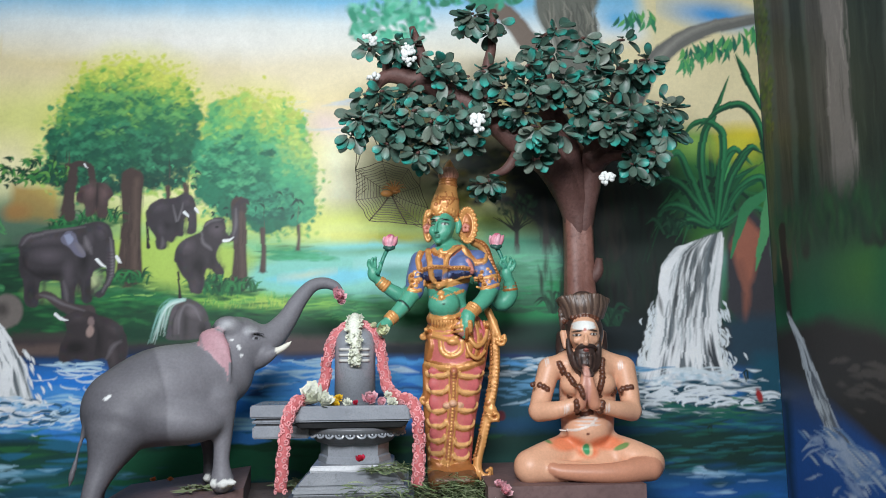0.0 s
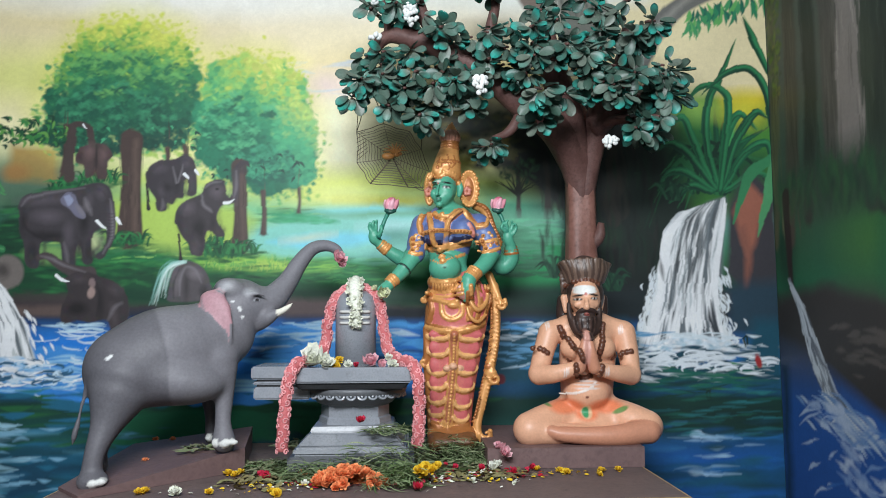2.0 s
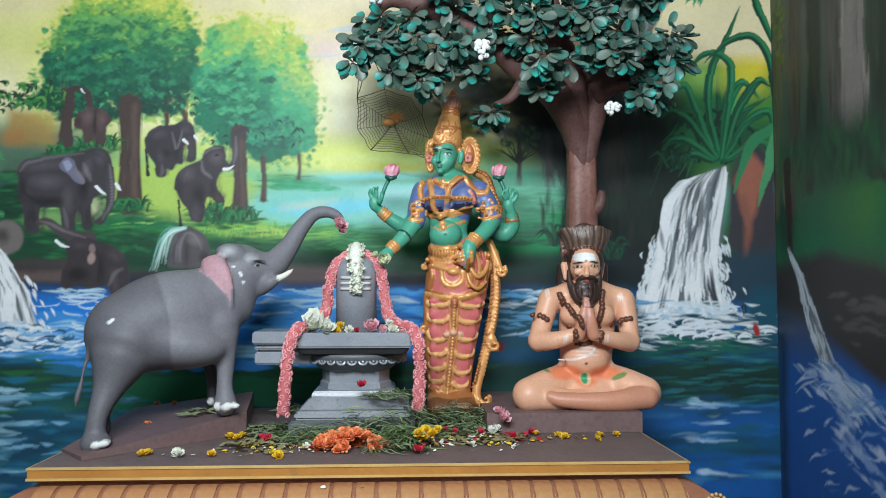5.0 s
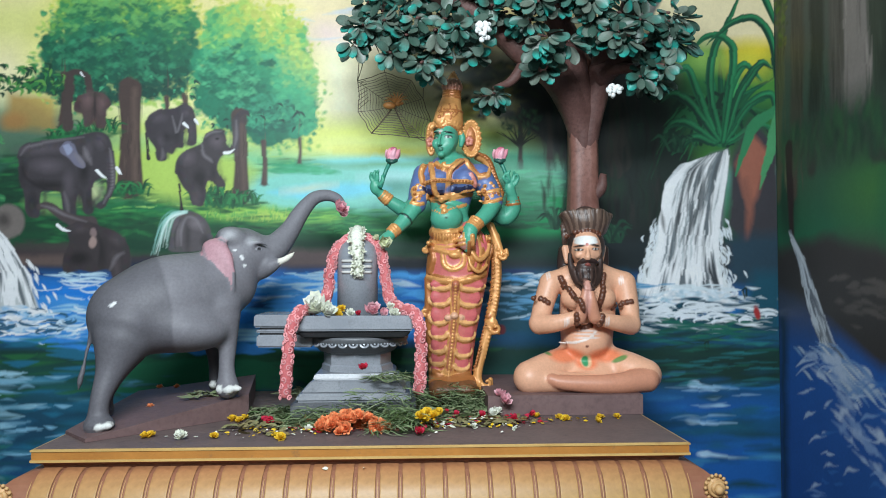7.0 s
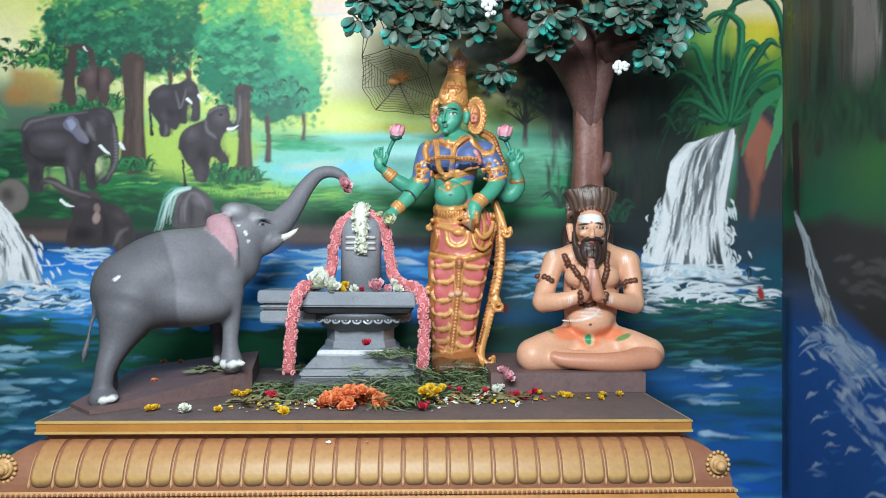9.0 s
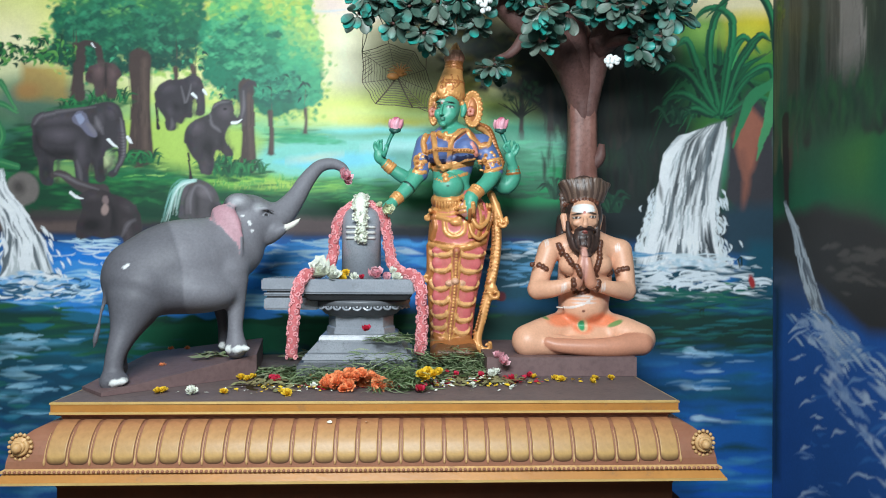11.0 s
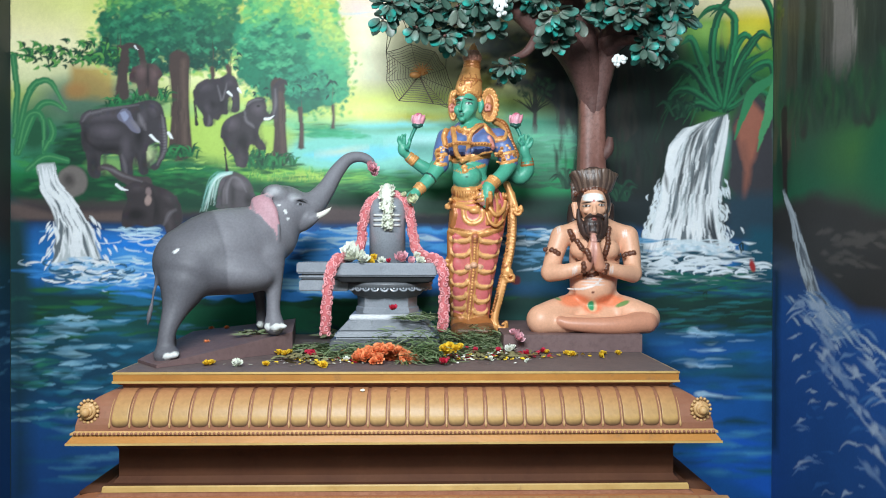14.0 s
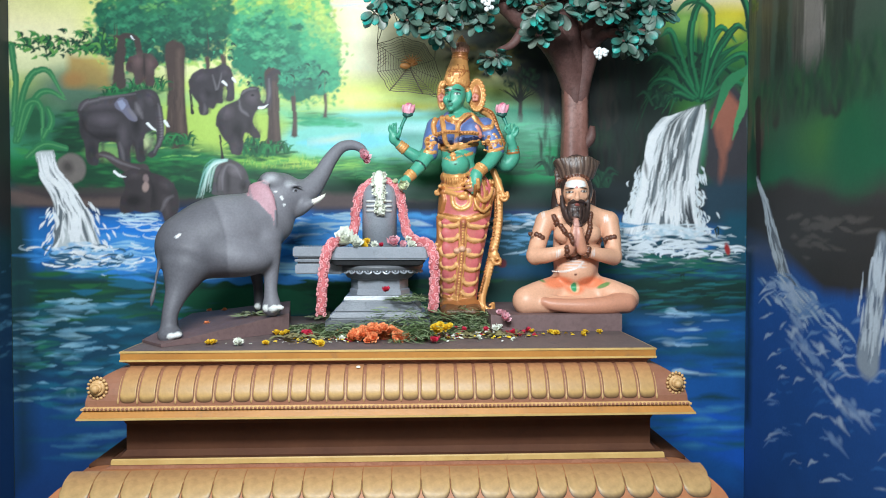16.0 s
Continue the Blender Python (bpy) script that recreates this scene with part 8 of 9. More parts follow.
    # tail
    s.limb([(-1.086, 2.55, 1.347), (-1.097, 2.52, 1.267), (-1.109, 2.5, 1.17), (-1.117, 2.49, 1.114), (-1.126, 2.49, 1.075)], [0.014, 0.009, 0.007, 0.011, 0.003], tint(66, 64, 68), k=0.008)
    # toes
    s.ell((-1.032, 2.43, 0.985), (0.046, 0.046, 0.025), G, k=0.012)
    s.ell((-0.697, 2.662, 1.059), (0.038, 0.04, 0.024), G, k=0.012)
    for p in ((-1.017, 2.392, 0.982), (-0.993, 2.4, 0.986), (-0.718, 2.632, 1.058), (-0.684, 2.624, 1.057), (-0.656, 2.634, 1.061), (-0.791, 2.83, 1.045)):
        s.ell(p, (0.0155, 0.012, 0.0125), NAIL, k=0.003)
    s.ell((-1.063, 2.57, 1.004), (0.012, 0.012, 0.014), NAIL, k=0.003)
    s.limb([(-0.635, 2.73, 1.559), (-0.615, 2.73, 1.563), (-0.599, 2.74, 1.555)], [0.006, 0.007, 0.005], G, k=0.006)
    s.coat((-1.013, 2.5, 1.259), (0.175, 0.4, 0.3), tint(100, 98, 104), 0.05)
    for p in ((-1.017, 2.392, 0.982), (-0.993, 2.4, 0.986), (-0.718, 2.632, 1.058), (-0.684, 2.624, 1.057), (-0.656, 2.634, 1.061)):
        s.coat(p, (0.015, 0.03, 0.0125), NAIL, 0.2)
    s.coat((-0.611, 2.72, 1.539), (0.016, 0.06, 0.009), tint(98, 96, 102), 0.5)
    s.coat((-0.611, 2.72, 1.538), (0.011, 0.06, 0.0062), tint(164, 164, 170), 0.4)
    s.coat((-0.61, 2.72, 1.538), (0.0055, 0.06, 0.006), INK, 0.4)
    # soft painted highlights on forehead and brow
    for p, r in (((-0.703, 2.7, 1.582), 0.03), ((-0.632, 2.7, 1.567), 0.02)):
        s.coat(p, (r, 0.08, r * 0.7), tint(166, 166, 170), 1.2)
    for p in ((-0.687, 2.7, 1.531), (-0.665, 2.7, 1.511), (-0.653, 2.7, 1.478), (-0.661, 2.7, 1.503)):
        s.coat(p, (0.0055, 0.06, 0.0055), tint(228, 228, 228), 0.4)
    for p in ((-1.008, 2.45, 1.356), (-1.016, 2.45, 1.349)):
        s.coat(p, (0.008, 0.05, 0.006), tint(225, 225, 225), 0.4)
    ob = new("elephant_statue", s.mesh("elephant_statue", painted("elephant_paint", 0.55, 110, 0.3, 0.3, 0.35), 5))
    tagged(ob, "grey painted elephant statue with raised trunk holding a pink flower", "statue")


build_elephant()

# ---- plinths on the slab ----


def slanted(name, ring, tops, label):
    """A low block with a sloping top over a ring of floor corners."""
    bm = bmesh.new()
    a = [bm.verts.new((x, y, 0.951)) for x, y in ring]
    b = [bm.verts.new((x, y, z)) for (x, y), z in zip(ring, tops)]
    n = len(ring)
    bm.faces.new(a[::-1])
    for k in range(1, n - 1):
        bm.faces.new((b[0], b[k], b[k + 1]))
    for k in range(n):
        bm.faces.new((a[k], a[(k + 1) % n], b[(k + 1) % n], b[k]))
    bmesh.ops.bevel(bm, geom=[e for e in bm.edges if e.calc_face_angle(0) > 0.5], offset=0.005, segments=2, affect="EDGES")
    return tagged(part(name, bm, plinth_paint, None, smooth=False), label, "plinth")


slanted("elephant_ramp", [(-1.033, 2.328, 0.951)[:2], (-0.636, 2.713, 0.951)[:2], (-0.7, 3.156, 0.951)[:2], (-1.12, 3.02), (-1.147, 2.46, 0.951)[:2]], [0.962, 1.03, 1.04, 0.998, 0.96], "dark brown sloping block under the elephant statue")
slanted("sage_plinth", [(0.2, 2.69), (0.752, 2.69), (0.752, 3.25), (0.2, 3.25)], [1.021] * 4, "dark brown block under the seated sage")

# ---- stone emblem on its pedestal ----
stone = surface("stone", (0.24, 0.255, 0.285), (0.31, 0.325, 0.355), 0.24, scale=8, grain=160, relief=0.15, stain=(0.2, 0.21, 0.23), speck=0.92, spec=0.6)
# same stone darkened: shade on ring and foot put into the colour
stone_shaded = surface("stone_shaded", (0.1, 0.104, 0.114), (0.14, 0.145, 0.155), 0.4, scale=10, grain=120, relief=0.2, speck=0.92)
# near-black for recesses: the shade there is put into the colour
recess_shade = surface("recess_shade", (0.03, 0.031, 0.035), (0.045, 0.046, 0.05), 0.6)
ash = surface("ash", (0.62, 0.6, 0.57), (0.5, 0.49, 0.47), 0.8, scale=20, grain=200)
LX, LY = (-0.266, 2.82, 1.418)[0], 2.82
emblem = thing("stone_linga", (LX, LY, 0.951), "grey stone linga on a carved pedestal with a side spout", "sculpture")
part("shaft", lathe([(0.074, 0.0), (0.074, 0.2), (0.072, 0.225), (0.063, 0.248), (0.045, 0.264), (0.02, 0.272)], 48, (LX, LY, 1.306)), stone, emblem)


def plate(name, cx, cy, hx, hy, z0, z1, material, bevel=0.008, taper=0.0):
    bm = box((cx - hx, cy - hy, z0), (cx + hx, cy + hy, z1), 0)
    for v in bm.verts:
        if v.co.z < (z0 + z1) / 2:
            v.co.x, v.co.y = cx + (v.co.x - cx) * (1 - taper), cy + (v.co.y - cy) * (1 - taper)
    bmesh.ops.bevel(bm, geom=bm.edges[:], offset=bevel, segments=2, affect="EDGES")
    return part(name, bm, material, emblem, smooth=False)


plate("top_slab", LX, LY, 0.203, 0.2, 1.254, 1.306, stone, 0.006)
# black strip standing in for the shadow below the top slab
plate("slab_lip", LX, LY, 0.196, 0.193, 1.228, 1.2535, recess_shade, 0.006, 0.1)
SX = (-0.614, 2.7, 1.242)[0]
for k, (z0, z1, out) in enumerate(((1.262, 1.306, 0.004), (1.243, 1.254, 0.0), (1.192, 1.235, -0.004))):
    part("spout_band", box((SX - out, LY - 0.12 - out, z0), (LX - 0.15, LY + 0.12, z1), 0.005), stone, emblem, smooth=False)
# black core: shade in the gaps between the spout bands, as colour
part("spout_core", box((SX + 0.014, LY - 0.11, 1.2), (LX - 0.15, LY + 0.11, 1.3), 0.004), recess_shade, emblem, smooth=False)
ring_part = part("carved_ring", lathe([(0.12, 0), (0.135, 0.004), (0.15, 0.02), (0.178, 0.036), (0.186, 0.05), (0.186, 0.06), (0.16, 0.064)], 56, (LX, LY, 1.168)), stone_shaded, emblem)
scroll = bmesh.new()
tube([(0.026 * (1 - k / 15) * math.cos(k * 0.75) * 0.9, -0.003 * k / 14, 0.018 * (1 - k / 15) * math.sin(k * 0.75)) for k in range(15)], [0.0042] * 15, 6, 2, scroll)
scroll_mesh = bpy.data.meshes.new("scroll")
scroll.to_mesh(scroll_mesh)
scroll.free()
scroll_mesh.materials.append(stone)
for k in range(15):
    a = math.pi + math.pi * (k + 0.5) / 15
    under("scroll", scroll_mesh, ring_part, m=Matrix.Translation((LX + 0.176 * math.cos(a), LY + 0.176 * math.sin(a), 1.205)) @ Matrix.Rotation(a + math.pi / 2, 4, "Z") @ Matrix.Rotation(-0.5, 4, "X"))
part("neck", lathe([(0.13, 0.0), (0.128, 0.02), (0.122, 0.025), (0.122, 0.06), (0.126, 0.066)], 8, (LX, LY, 1.102)), stone, emblem, smooth=False)
# same stone, a little darker: shading of the steps put into the colour
stone_half_shaded = surface("stone_half_shaded", (0.2, 0.212, 0.235), (0.27, 0.282, 0.305), 0.3, scale=8, grain=160, relief=0.2, stain=(0.1, 0.105, 0.115), speck=0.9)
plate("step", LX, LY, 0.138, 0.138, 1.082, 1.1015, stone_half_shaded, 0.004, -0.05)
plate("step", LX, LY, 0.146, 0.146, 1.04, 1.0815, stone_half_shaded, 0.006, -0.25)
plate("step", LX, LY, 0.192, 0.188, 1.012, 1.0395, stone_half_shaded, 0.008, -0.03)
plate("foot", LX, LY, 0.212, 0.205, 0.951, 1.0115, stone_shaded, 0.006)
for k in range(3):
    z = 1.455 + k * 0.02
    bm = bmesh.new()
    tube([(LX + 0.076 * math.sin(a), LY - 0.076 * math.cos(a), z) for a in np.linspace(-0.75, 0.75, 9)], [0.0055] * 9, 8, 2, bm)
    part("ash_stripe", bm, ash, emblem, "pale ash stripe")

# ---- flowers ----


def petal_stuff(name, c1, c2, rough=0.6):
    m, t, b = nodes_of(name)
    co = t.nodes.new("ShaderNodeTexCoord").outputs["Object"]
    isl = t.nodes.new("ShaderNodeNewGeometry").outputs["Random Per Island"]
    c = mix(t, isl, c1, c2)
    c = mix(t, ramp(t, noise_node(t, co, 140, 4).outputs[0], 0.4, 0.75), c, [k * 0.6 for k in c1])
    t.links.new(c, b.inputs["Base Color"])
    b.inputs["Roughness"].default_value = rough
    b.inputs["Specular IOR Level"].default_value = 0.25
    return m


orange_petal = petal_stuff("orange_petal", (0.93, 0.25, 0.09), (0.95, 0.4, 0.18))
yellow_petal = petal_stuff("yellow_petal", (0.85, 0.5, 0.02), (0.8, 0.6, 0.06))
white_petal = petal_stuff("white_petal", (0.85, 0.85, 0.78), (0.74, 0.76, 0.6))
red_petal = petal_stuff("red_petal", (0.5, 0.015, 0.03), (0.62, 0.04, 0.1))
pink_petal = petal_stuff("pink_petal", (0.8, 0.34, 0.4), (0.84, 0.54, 0.58))
cream_petal = petal_stuff("cream_petal", (0.72, 0.76, 0.48), (0.8, 0.8, 0.6))
grass_blade = petal_stuff("grass_blade", (0.1, 0.17, 0.06), (0.33, 0.37, 0.22))
wilted = petal_stuff("wilted", (0.2, 0.15, 0.07), (0.26, 0.26, 0.12))
dry_blade = petal_stuff("dry_blade", (0.32, 0.31, 0.19), (0.13, 0.22, 0.09))


def bloom_mesh(name, material, layers, r, cup, width=0.6, seed=1):
    """Petals in whorls: layers of (count, length, lift in degrees)."""
    g = random.Random(seed)
    verts, faces = [], []
    for n, length, lift in layers:
        for k in range(n):
            a = 2 * math.pi * (k + g.uniform(-0.25, 0.25)) / n
            el = radians(lift + g.uniform(-12, 12))
            L, base = r * length * g.uniform(0.85, 1.1), len(verts)
            for i in range(4):
                s = i / 3
                w = width * L * (0.25 + 1.1 * s - 0.95 * s * s) * 0.7
                e = el + cup * s
                d = L * s
                for j in (-1, 0, 1):
                    x, y, z = d * math.cos(e), j * w, d * math.sin(e) + abs(j) * w * 0.3
                    verts.append((x * math.cos(a) - y * math.sin(a), x * math.sin(a) + y * math.cos(a), z))
            for i in range(3):
                for j in range(2):
                    p = base + i * 3 + j
                    faces.append((p, p + 1, p + 4, p + 3))
    return mesh_of(name, verts, faces, material)


MARI = [(13, 1, 8), (12, 0.95, 30), (11, 0.85, 52), (8, 0.75, 72), (5, 0.7, 85)]
ROSEY = [(6, 1, 15), (6, 0.95, 40), (5, 0.85, 62), (4, 0.8, 78)]
STAR = [(5, 1, 20), (5, 0.8, 50)]
kinds = {
    "orange": bloom_mesh("marigold", orange_petal, MARI, 0.026, 0.3, 0.55, 2),
    "yellow": bloom_mesh("marigold", yellow_petal, MARI, 0.02, 0.3, 0.55, 3),
    "white": bloom_mesh("flower", white_petal, ROSEY, 0.026, 0.4, 0.8, 4),
    "red": bloom_mesh("rose", red_petal, ROSEY, 0.022, 0.6, 0.9, 5),
    "pink": bloom_mesh("rose", pink_petal, ROSEY, 0.03, 0.6, 0.9, 6),
    "cream": bloom_mesh("rose", cream_petal, ROSEY, 0.034, 0.7, 0.95, 7),
    "jasmine": bloom_mesh("jasmine_flower", white_petal, STAR, 0.011, 0.3, 0.7, 8),
}
FLOWERS = {"orange": ("marigold", "orange marigold head lying on the altar"), "yellow": ("marigold", "small yellow marigold head lying on the altar"), "white": ("white_flower", "loose white flower offered on the altar"),
           "red": ("red_rose", "crimson rose head offered on the altar"), "pink": ("pink_flower", "pink lotus-like flower offered at the shrine"), "cream": ("cream_rose", "large pale cream rose offered at the shrine")}
spin = random.Random(11)


def flower(kind, at, size=1.0, tilt=0.0, head=0.0, lift=0.0):
    name, label = FLOWERS[kind]
    ob = new(name, kinds[kind])
    ob.matrix_basis = Matrix.Translation((at[0], at[1], at[2] + lift)) @ Matrix.Rotation(radians(head), 4, "Z") @ Matrix.Rotation(radians(tilt), 4, "X") @ Matrix.Rotation(spin.uniform(0, 6.28), 4, "Z") @ Matrix.Scale(size, 4)
    return tagged(ob, label, "flower", "offering flowers")


# the orange heap
for k in range(64):
    a, r = spin.uniform(0, 6.28), math.sqrt(spin.uniform(0, 1))
    c = (-0.262, 2.45)
    flower("orange", (c[0] + 0.115 * r * math.cos(a), c[1] + 0.06 * r * math.sin(a), 0.958 + 0.042 * (1 - r * r)), spin.uniform(0.62, 0.98), spin.uniform(10, 75), spin.uniform(-70, 70))
for at, s in (((-0.675, 2.644, 0.953), 1), ((-0.647, 2.623, 0.953), 0.9), ((-0.639, 2.662, 0.953), 0.9), ((-0.88, 2.388, 0.953), 0.9), ((-0.865, 2.403, 0.953), 0.9), ((-0.67, 2.377, 0.953), 0.8), ((-0.464, 2.343, 0.953), 1), ((-0.355, 2.444, 0.953), 0.9), ((-0.042, 2.422, 1), 1.1), ((-0.019, 2.459, 1), 1.2), ((0, 2.446, 0.995), 1.1), ((-0.029, 2.435, 0.985), 1), ((0.018, 2.531, 0.99), 1), ((-0.25, 2.678, 0.985), 1), ((-0.212, 2.677, 0.985), 1), ((-0.275, 2.658, 0.985), 0.9), ((0.437, 2.618, 0.953), 0.9), ((0.456, 2.596, 0.953), 0.9), ((0.577, 2.611, 0.953), 0.9), ((0.639, 2.628, 0.953), 0.8), ((0.365, 2.652, 0.953), 0.8), ((0.554, 2.562, 0.953), 0.8), ((-0.485, 2.376, 0.953), 0.8), ((0.559, 2.764, 1.024), 0.8), ((0.577, 2.75, 1.024), 0.7)):
    flower("yellow", at, s, spin.uniform(0, 40), spin.uniform(-50, 50))
for at in ((-0.973, 2.715, 0.985), (-1.061, 3.089, 0.998), (-0.978, 3.031, 1.006), (-0.424, 2.604, 0.96), (-0.407, 2.571, 0.957)):
    flower("orange", at, 0.62, 15)
for at, s in (((-0.533, 2.55, 0.955), 1.1), ((-0.555, 2.569, 0.955), 0.9), ((-0.051, 2.385, 0.955), 1), ((-0.036, 2.435, 0.955), 0.8), ((0.172, 2.631, 0.955), 0.9), ((0.278, 2.596, 0.953), 0.8), ((0.347, 2.663, 0.953), 0.8), ((0.082, 2.656, 0.955), 0.8), ((-0.236, 2.6, 1.125), 1), ((0.054, 2.71, 0.955), 0.6)):
    flower("red", at, s, spin.uniform(10, 50), spin.uniform(-40, 40), 0.004)
for at, s in (((-0.766, 2.366, 0.953), 1), ((0.211, 2.643, 0.96), 1), ((0.229, 2.668, 0.965), 0.9), ((-0.397, 2.463, 0.953), 0.7), ((0.13, 2.761, 0.955), 0.6), ((0.129, 2.48, 0.953), 0.6), ((0.26, 2.447, 0.953), 0.4)):
    flower("white", at, s, spin.uniform(10, 45), spin.uniform(-40, 40))
flower("pink", (0.248, 2.66, 1.011), 1.1, 60, 30)
flower("pink", (0.241, 2.7, 1.02), 0.8, 30, -30)
# on the pedestal
flower("white", (-0.398, 2.67, 1.32), 2.5, 45, -10)
flower("white", (-0.361, 2.65, 1.311), 1.6, 40, 30)
flower("cream", (-0.355, 2.72, 1.307), 0.9, 30, 30)
flower("white", (-0.424, 2.69, 1.309), 1.0, 50, -40)
for at in ((-0.329, 2.68, 1.315), (-0.315, 2.7, 1.324), (-0.32, 2.66, 1.303)):
    flower("yellow", at, 0.9, 40)
flower("white", (-0.281, 2.66, 1.31), 0.8, 50, 10)
flower("red", (-0.253, 2.655, 1.309), 0.7, 50)
flower("pink", (-0.207, 2.67, 1.317), 1.25, 50, 10)
flower("pink", (-0.172, 2.66, 1.31), 0.8, 60, 40)
flower("white", (-0.131, 2.66, 1.308), 1.0, 50, 10)
flower("white", (-0.145, 2.7, 1.33), 0.8, 40, 10)
# held flowers
flower("pink", (-0.341, 2.905, 1.696), 1.25, 70, 25)
flower("pink", (-0.335, 2.91, 1.686), 0.9, 100, 40)
flower("cream", (-0.168, 2.79, 1.558), 1.15, 75, 15)
flower("cream", (-0.194, 2.81, 1.576), 0.6, 50, -30)

# garlands
garland_red = surface("garland_red", (0.5, 0.11, 0.12), (0.6, 0.18, 0.18), 0.7, scale=30, grain=160)
garland = thing("flower_garland", (LX, LY, 1.3), "red and pink flower garland draped over the stone linga", "garland")
way = [(-0.49, 2.59, 1.038), (-0.485, 2.585, 1.138), (-0.476, 2.585, 1.232), (-0.466, 2.59, 1.288), (-0.447, 2.63, 1.322), (-0.41, 2.7, 1.33), (-0.376, 2.79, 1.367), (-0.365, 2.8, 1.459), (-0.346, 2.81, 1.532), (-0.304, 2.82, 1.572), (-0.261, 2.82, 1.582), (-0.215, 2.82, 1.568), (-0.179, 2.81, 1.522), (-0.164, 2.8, 1.439), (-0.147, 2.77, 1.361), (-0.114, 2.7, 1.33), (-0.065, 2.64, 1.317), (-0.044, 2.59, 1.277), (-0.038, 2.585, 1.192), (-0.04, 2.585, 1.116), (-0.044, 2.59, 1.046)]
cord = part("cord", tube(way, [0.019 + 0.002 * math.sin(k * 2.4) for k in range(len(way))], 12, 8), garland_red, garland)
curl = bmesh.new()
tube([(0.011 * (1 - k / 11) * math.cos(k * 0.8), 0.011 * (1 - k / 11) * math.sin(k * 0.8), 0.003 * k / 10) for k in range(10)], [0.0028] * 10, 5, 1, curl)
curl_mesh = bpy.data.meshes.new("petal_curl")
curl.to_mesh(curl_mesh)
curl.free()
curl_mesh.materials.append(surface("garland_pink", (0.74, 0.33, 0.34), (0.68, 0.26, 0.27), 0.7, scale=30, grain=160, vary=0.2))
line = smooth_line(way, 5)
for k in range(len(line) - 1):
    p, q = Vector(line[k]), Vector(line[k + 1])
    d = (q - p).normalized()
    for j in range(2):
        a = radians(-90 + (j - 0.5) * 95 + 30 * math.sin(k * 1.7))
        side = d.cross(Vector((0, 1, 0))).normalized()
        out = (side * math.cos(a) + Vector((0, 1, 0)) * math.sin(a)).normalized()
        out = (out - d * out.dot(d)).normalized()
        m = out.to_track_quat("Z", "Y").to_matrix().to_4x4() @ Matrix.Rotation(k * 1.3 + j, 4, "Z")
        under("petal_curl", curl_mesh, cord, m=Matrix.Translation(p + out * 0.0185) @ m)
jasmine = thing("jasmine_garland", (LX, LY - 0.09, 1.6), "short white jasmine garland hanging over the linga", "garland")
drop = smooth_line([(-0.266, 2.81, 1.615), (-0.268, 2.77, 1.582), (-0.263, 2.735, 1.53), (-0.259, 2.732, 1.479), (-0.259, 2.732, 1.443)], 9)
strand = part("strand", tube([(-0.266, 2.81, 1.615), (-0.268, 2.775, 1.582), (-0.263, 2.738, 1.53), (-0.259, 2.735, 1.479), (-0.259, 2.735, 1.439)], [0.018, 0.025, 0.02, 0.015, 0.013], 10, 6), white_petal, jasmine)
for k in range(170):
    p = drop[spin.randrange(len(drop))]
    w = 0.026 if p[2] > 1.52 else 0.018
    under("jasmine_flower", kinds["jasmine"], strand, m=Matrix.Translation((p[0] + spin.uniform(-w, w), p[1] + spin.uniform(-0.014, 0.008), p[2] + spin.uniform(-0.01, 0.01))) @ Euler((spin.uniform(0.6, 2.2), 0, spin.uniform(-1, 1))).to_matrix().to_4x4() @ Matrix.Scale(spin.uniform(0.8, 1.2), 4))


# ---- greenery on the slab ----


def blades(name, patches, n, length, width, material, label, seed):
    """Loose blades, sprigs and torn leaves heaped on the slab."""
    g = random.Random(seed)
    verts, faces = [], []
    for c, rx, ry, top in patches:
        for _ in range(int(n * rx * ry / 0.02)):
            a, r = g.uniform(0, 6.28), math.sqrt(g.uniform(0, 1))
            x, y = c[0] + rx * r * math.cos(a), c[1] + ry * r * math.sin(a)
            z = c[2] + 0.004 + top * (1 - r * r) * g.uniform(0.1, 1)
            d, L, w, base = g.uniform(0, 6.28), length * g.uniform(0.5, 1.3), width * g.uniform(0.6, 1.5), len(verts)
            rise, roll = g.uniform(-0.25, 0.45), g.uniform(-0.8, 0.8)
            for i in range(4):
                s = i / 3
                k = w * (0.35 + 1.9 * s - 2.1 * s * s)
                px, py = x + math.cos(d + 0.4 * s) * L * s, y + math.sin(d + 0.4 * s) * L * s
                pz = max(c[2] + 0.002, z + L * rise * s - 0.25 * L * s * s)
                verts.append((px - math.sin(d) * k, py + math.cos(d) * k, pz + k * roll))
                verts.append((px + math.sin(d) * k, py - math.cos(d) * k, max(c[2] + 0.002, pz - k * roll)))
            for i in range(3):
                p = base + 2 * i
                faces.append((p, p + 1, p + 3, p + 2))
    ob = new(name, mesh_of(name, verts, faces, material))
    return tagged(ob, label, "greenery", kind="stuff")


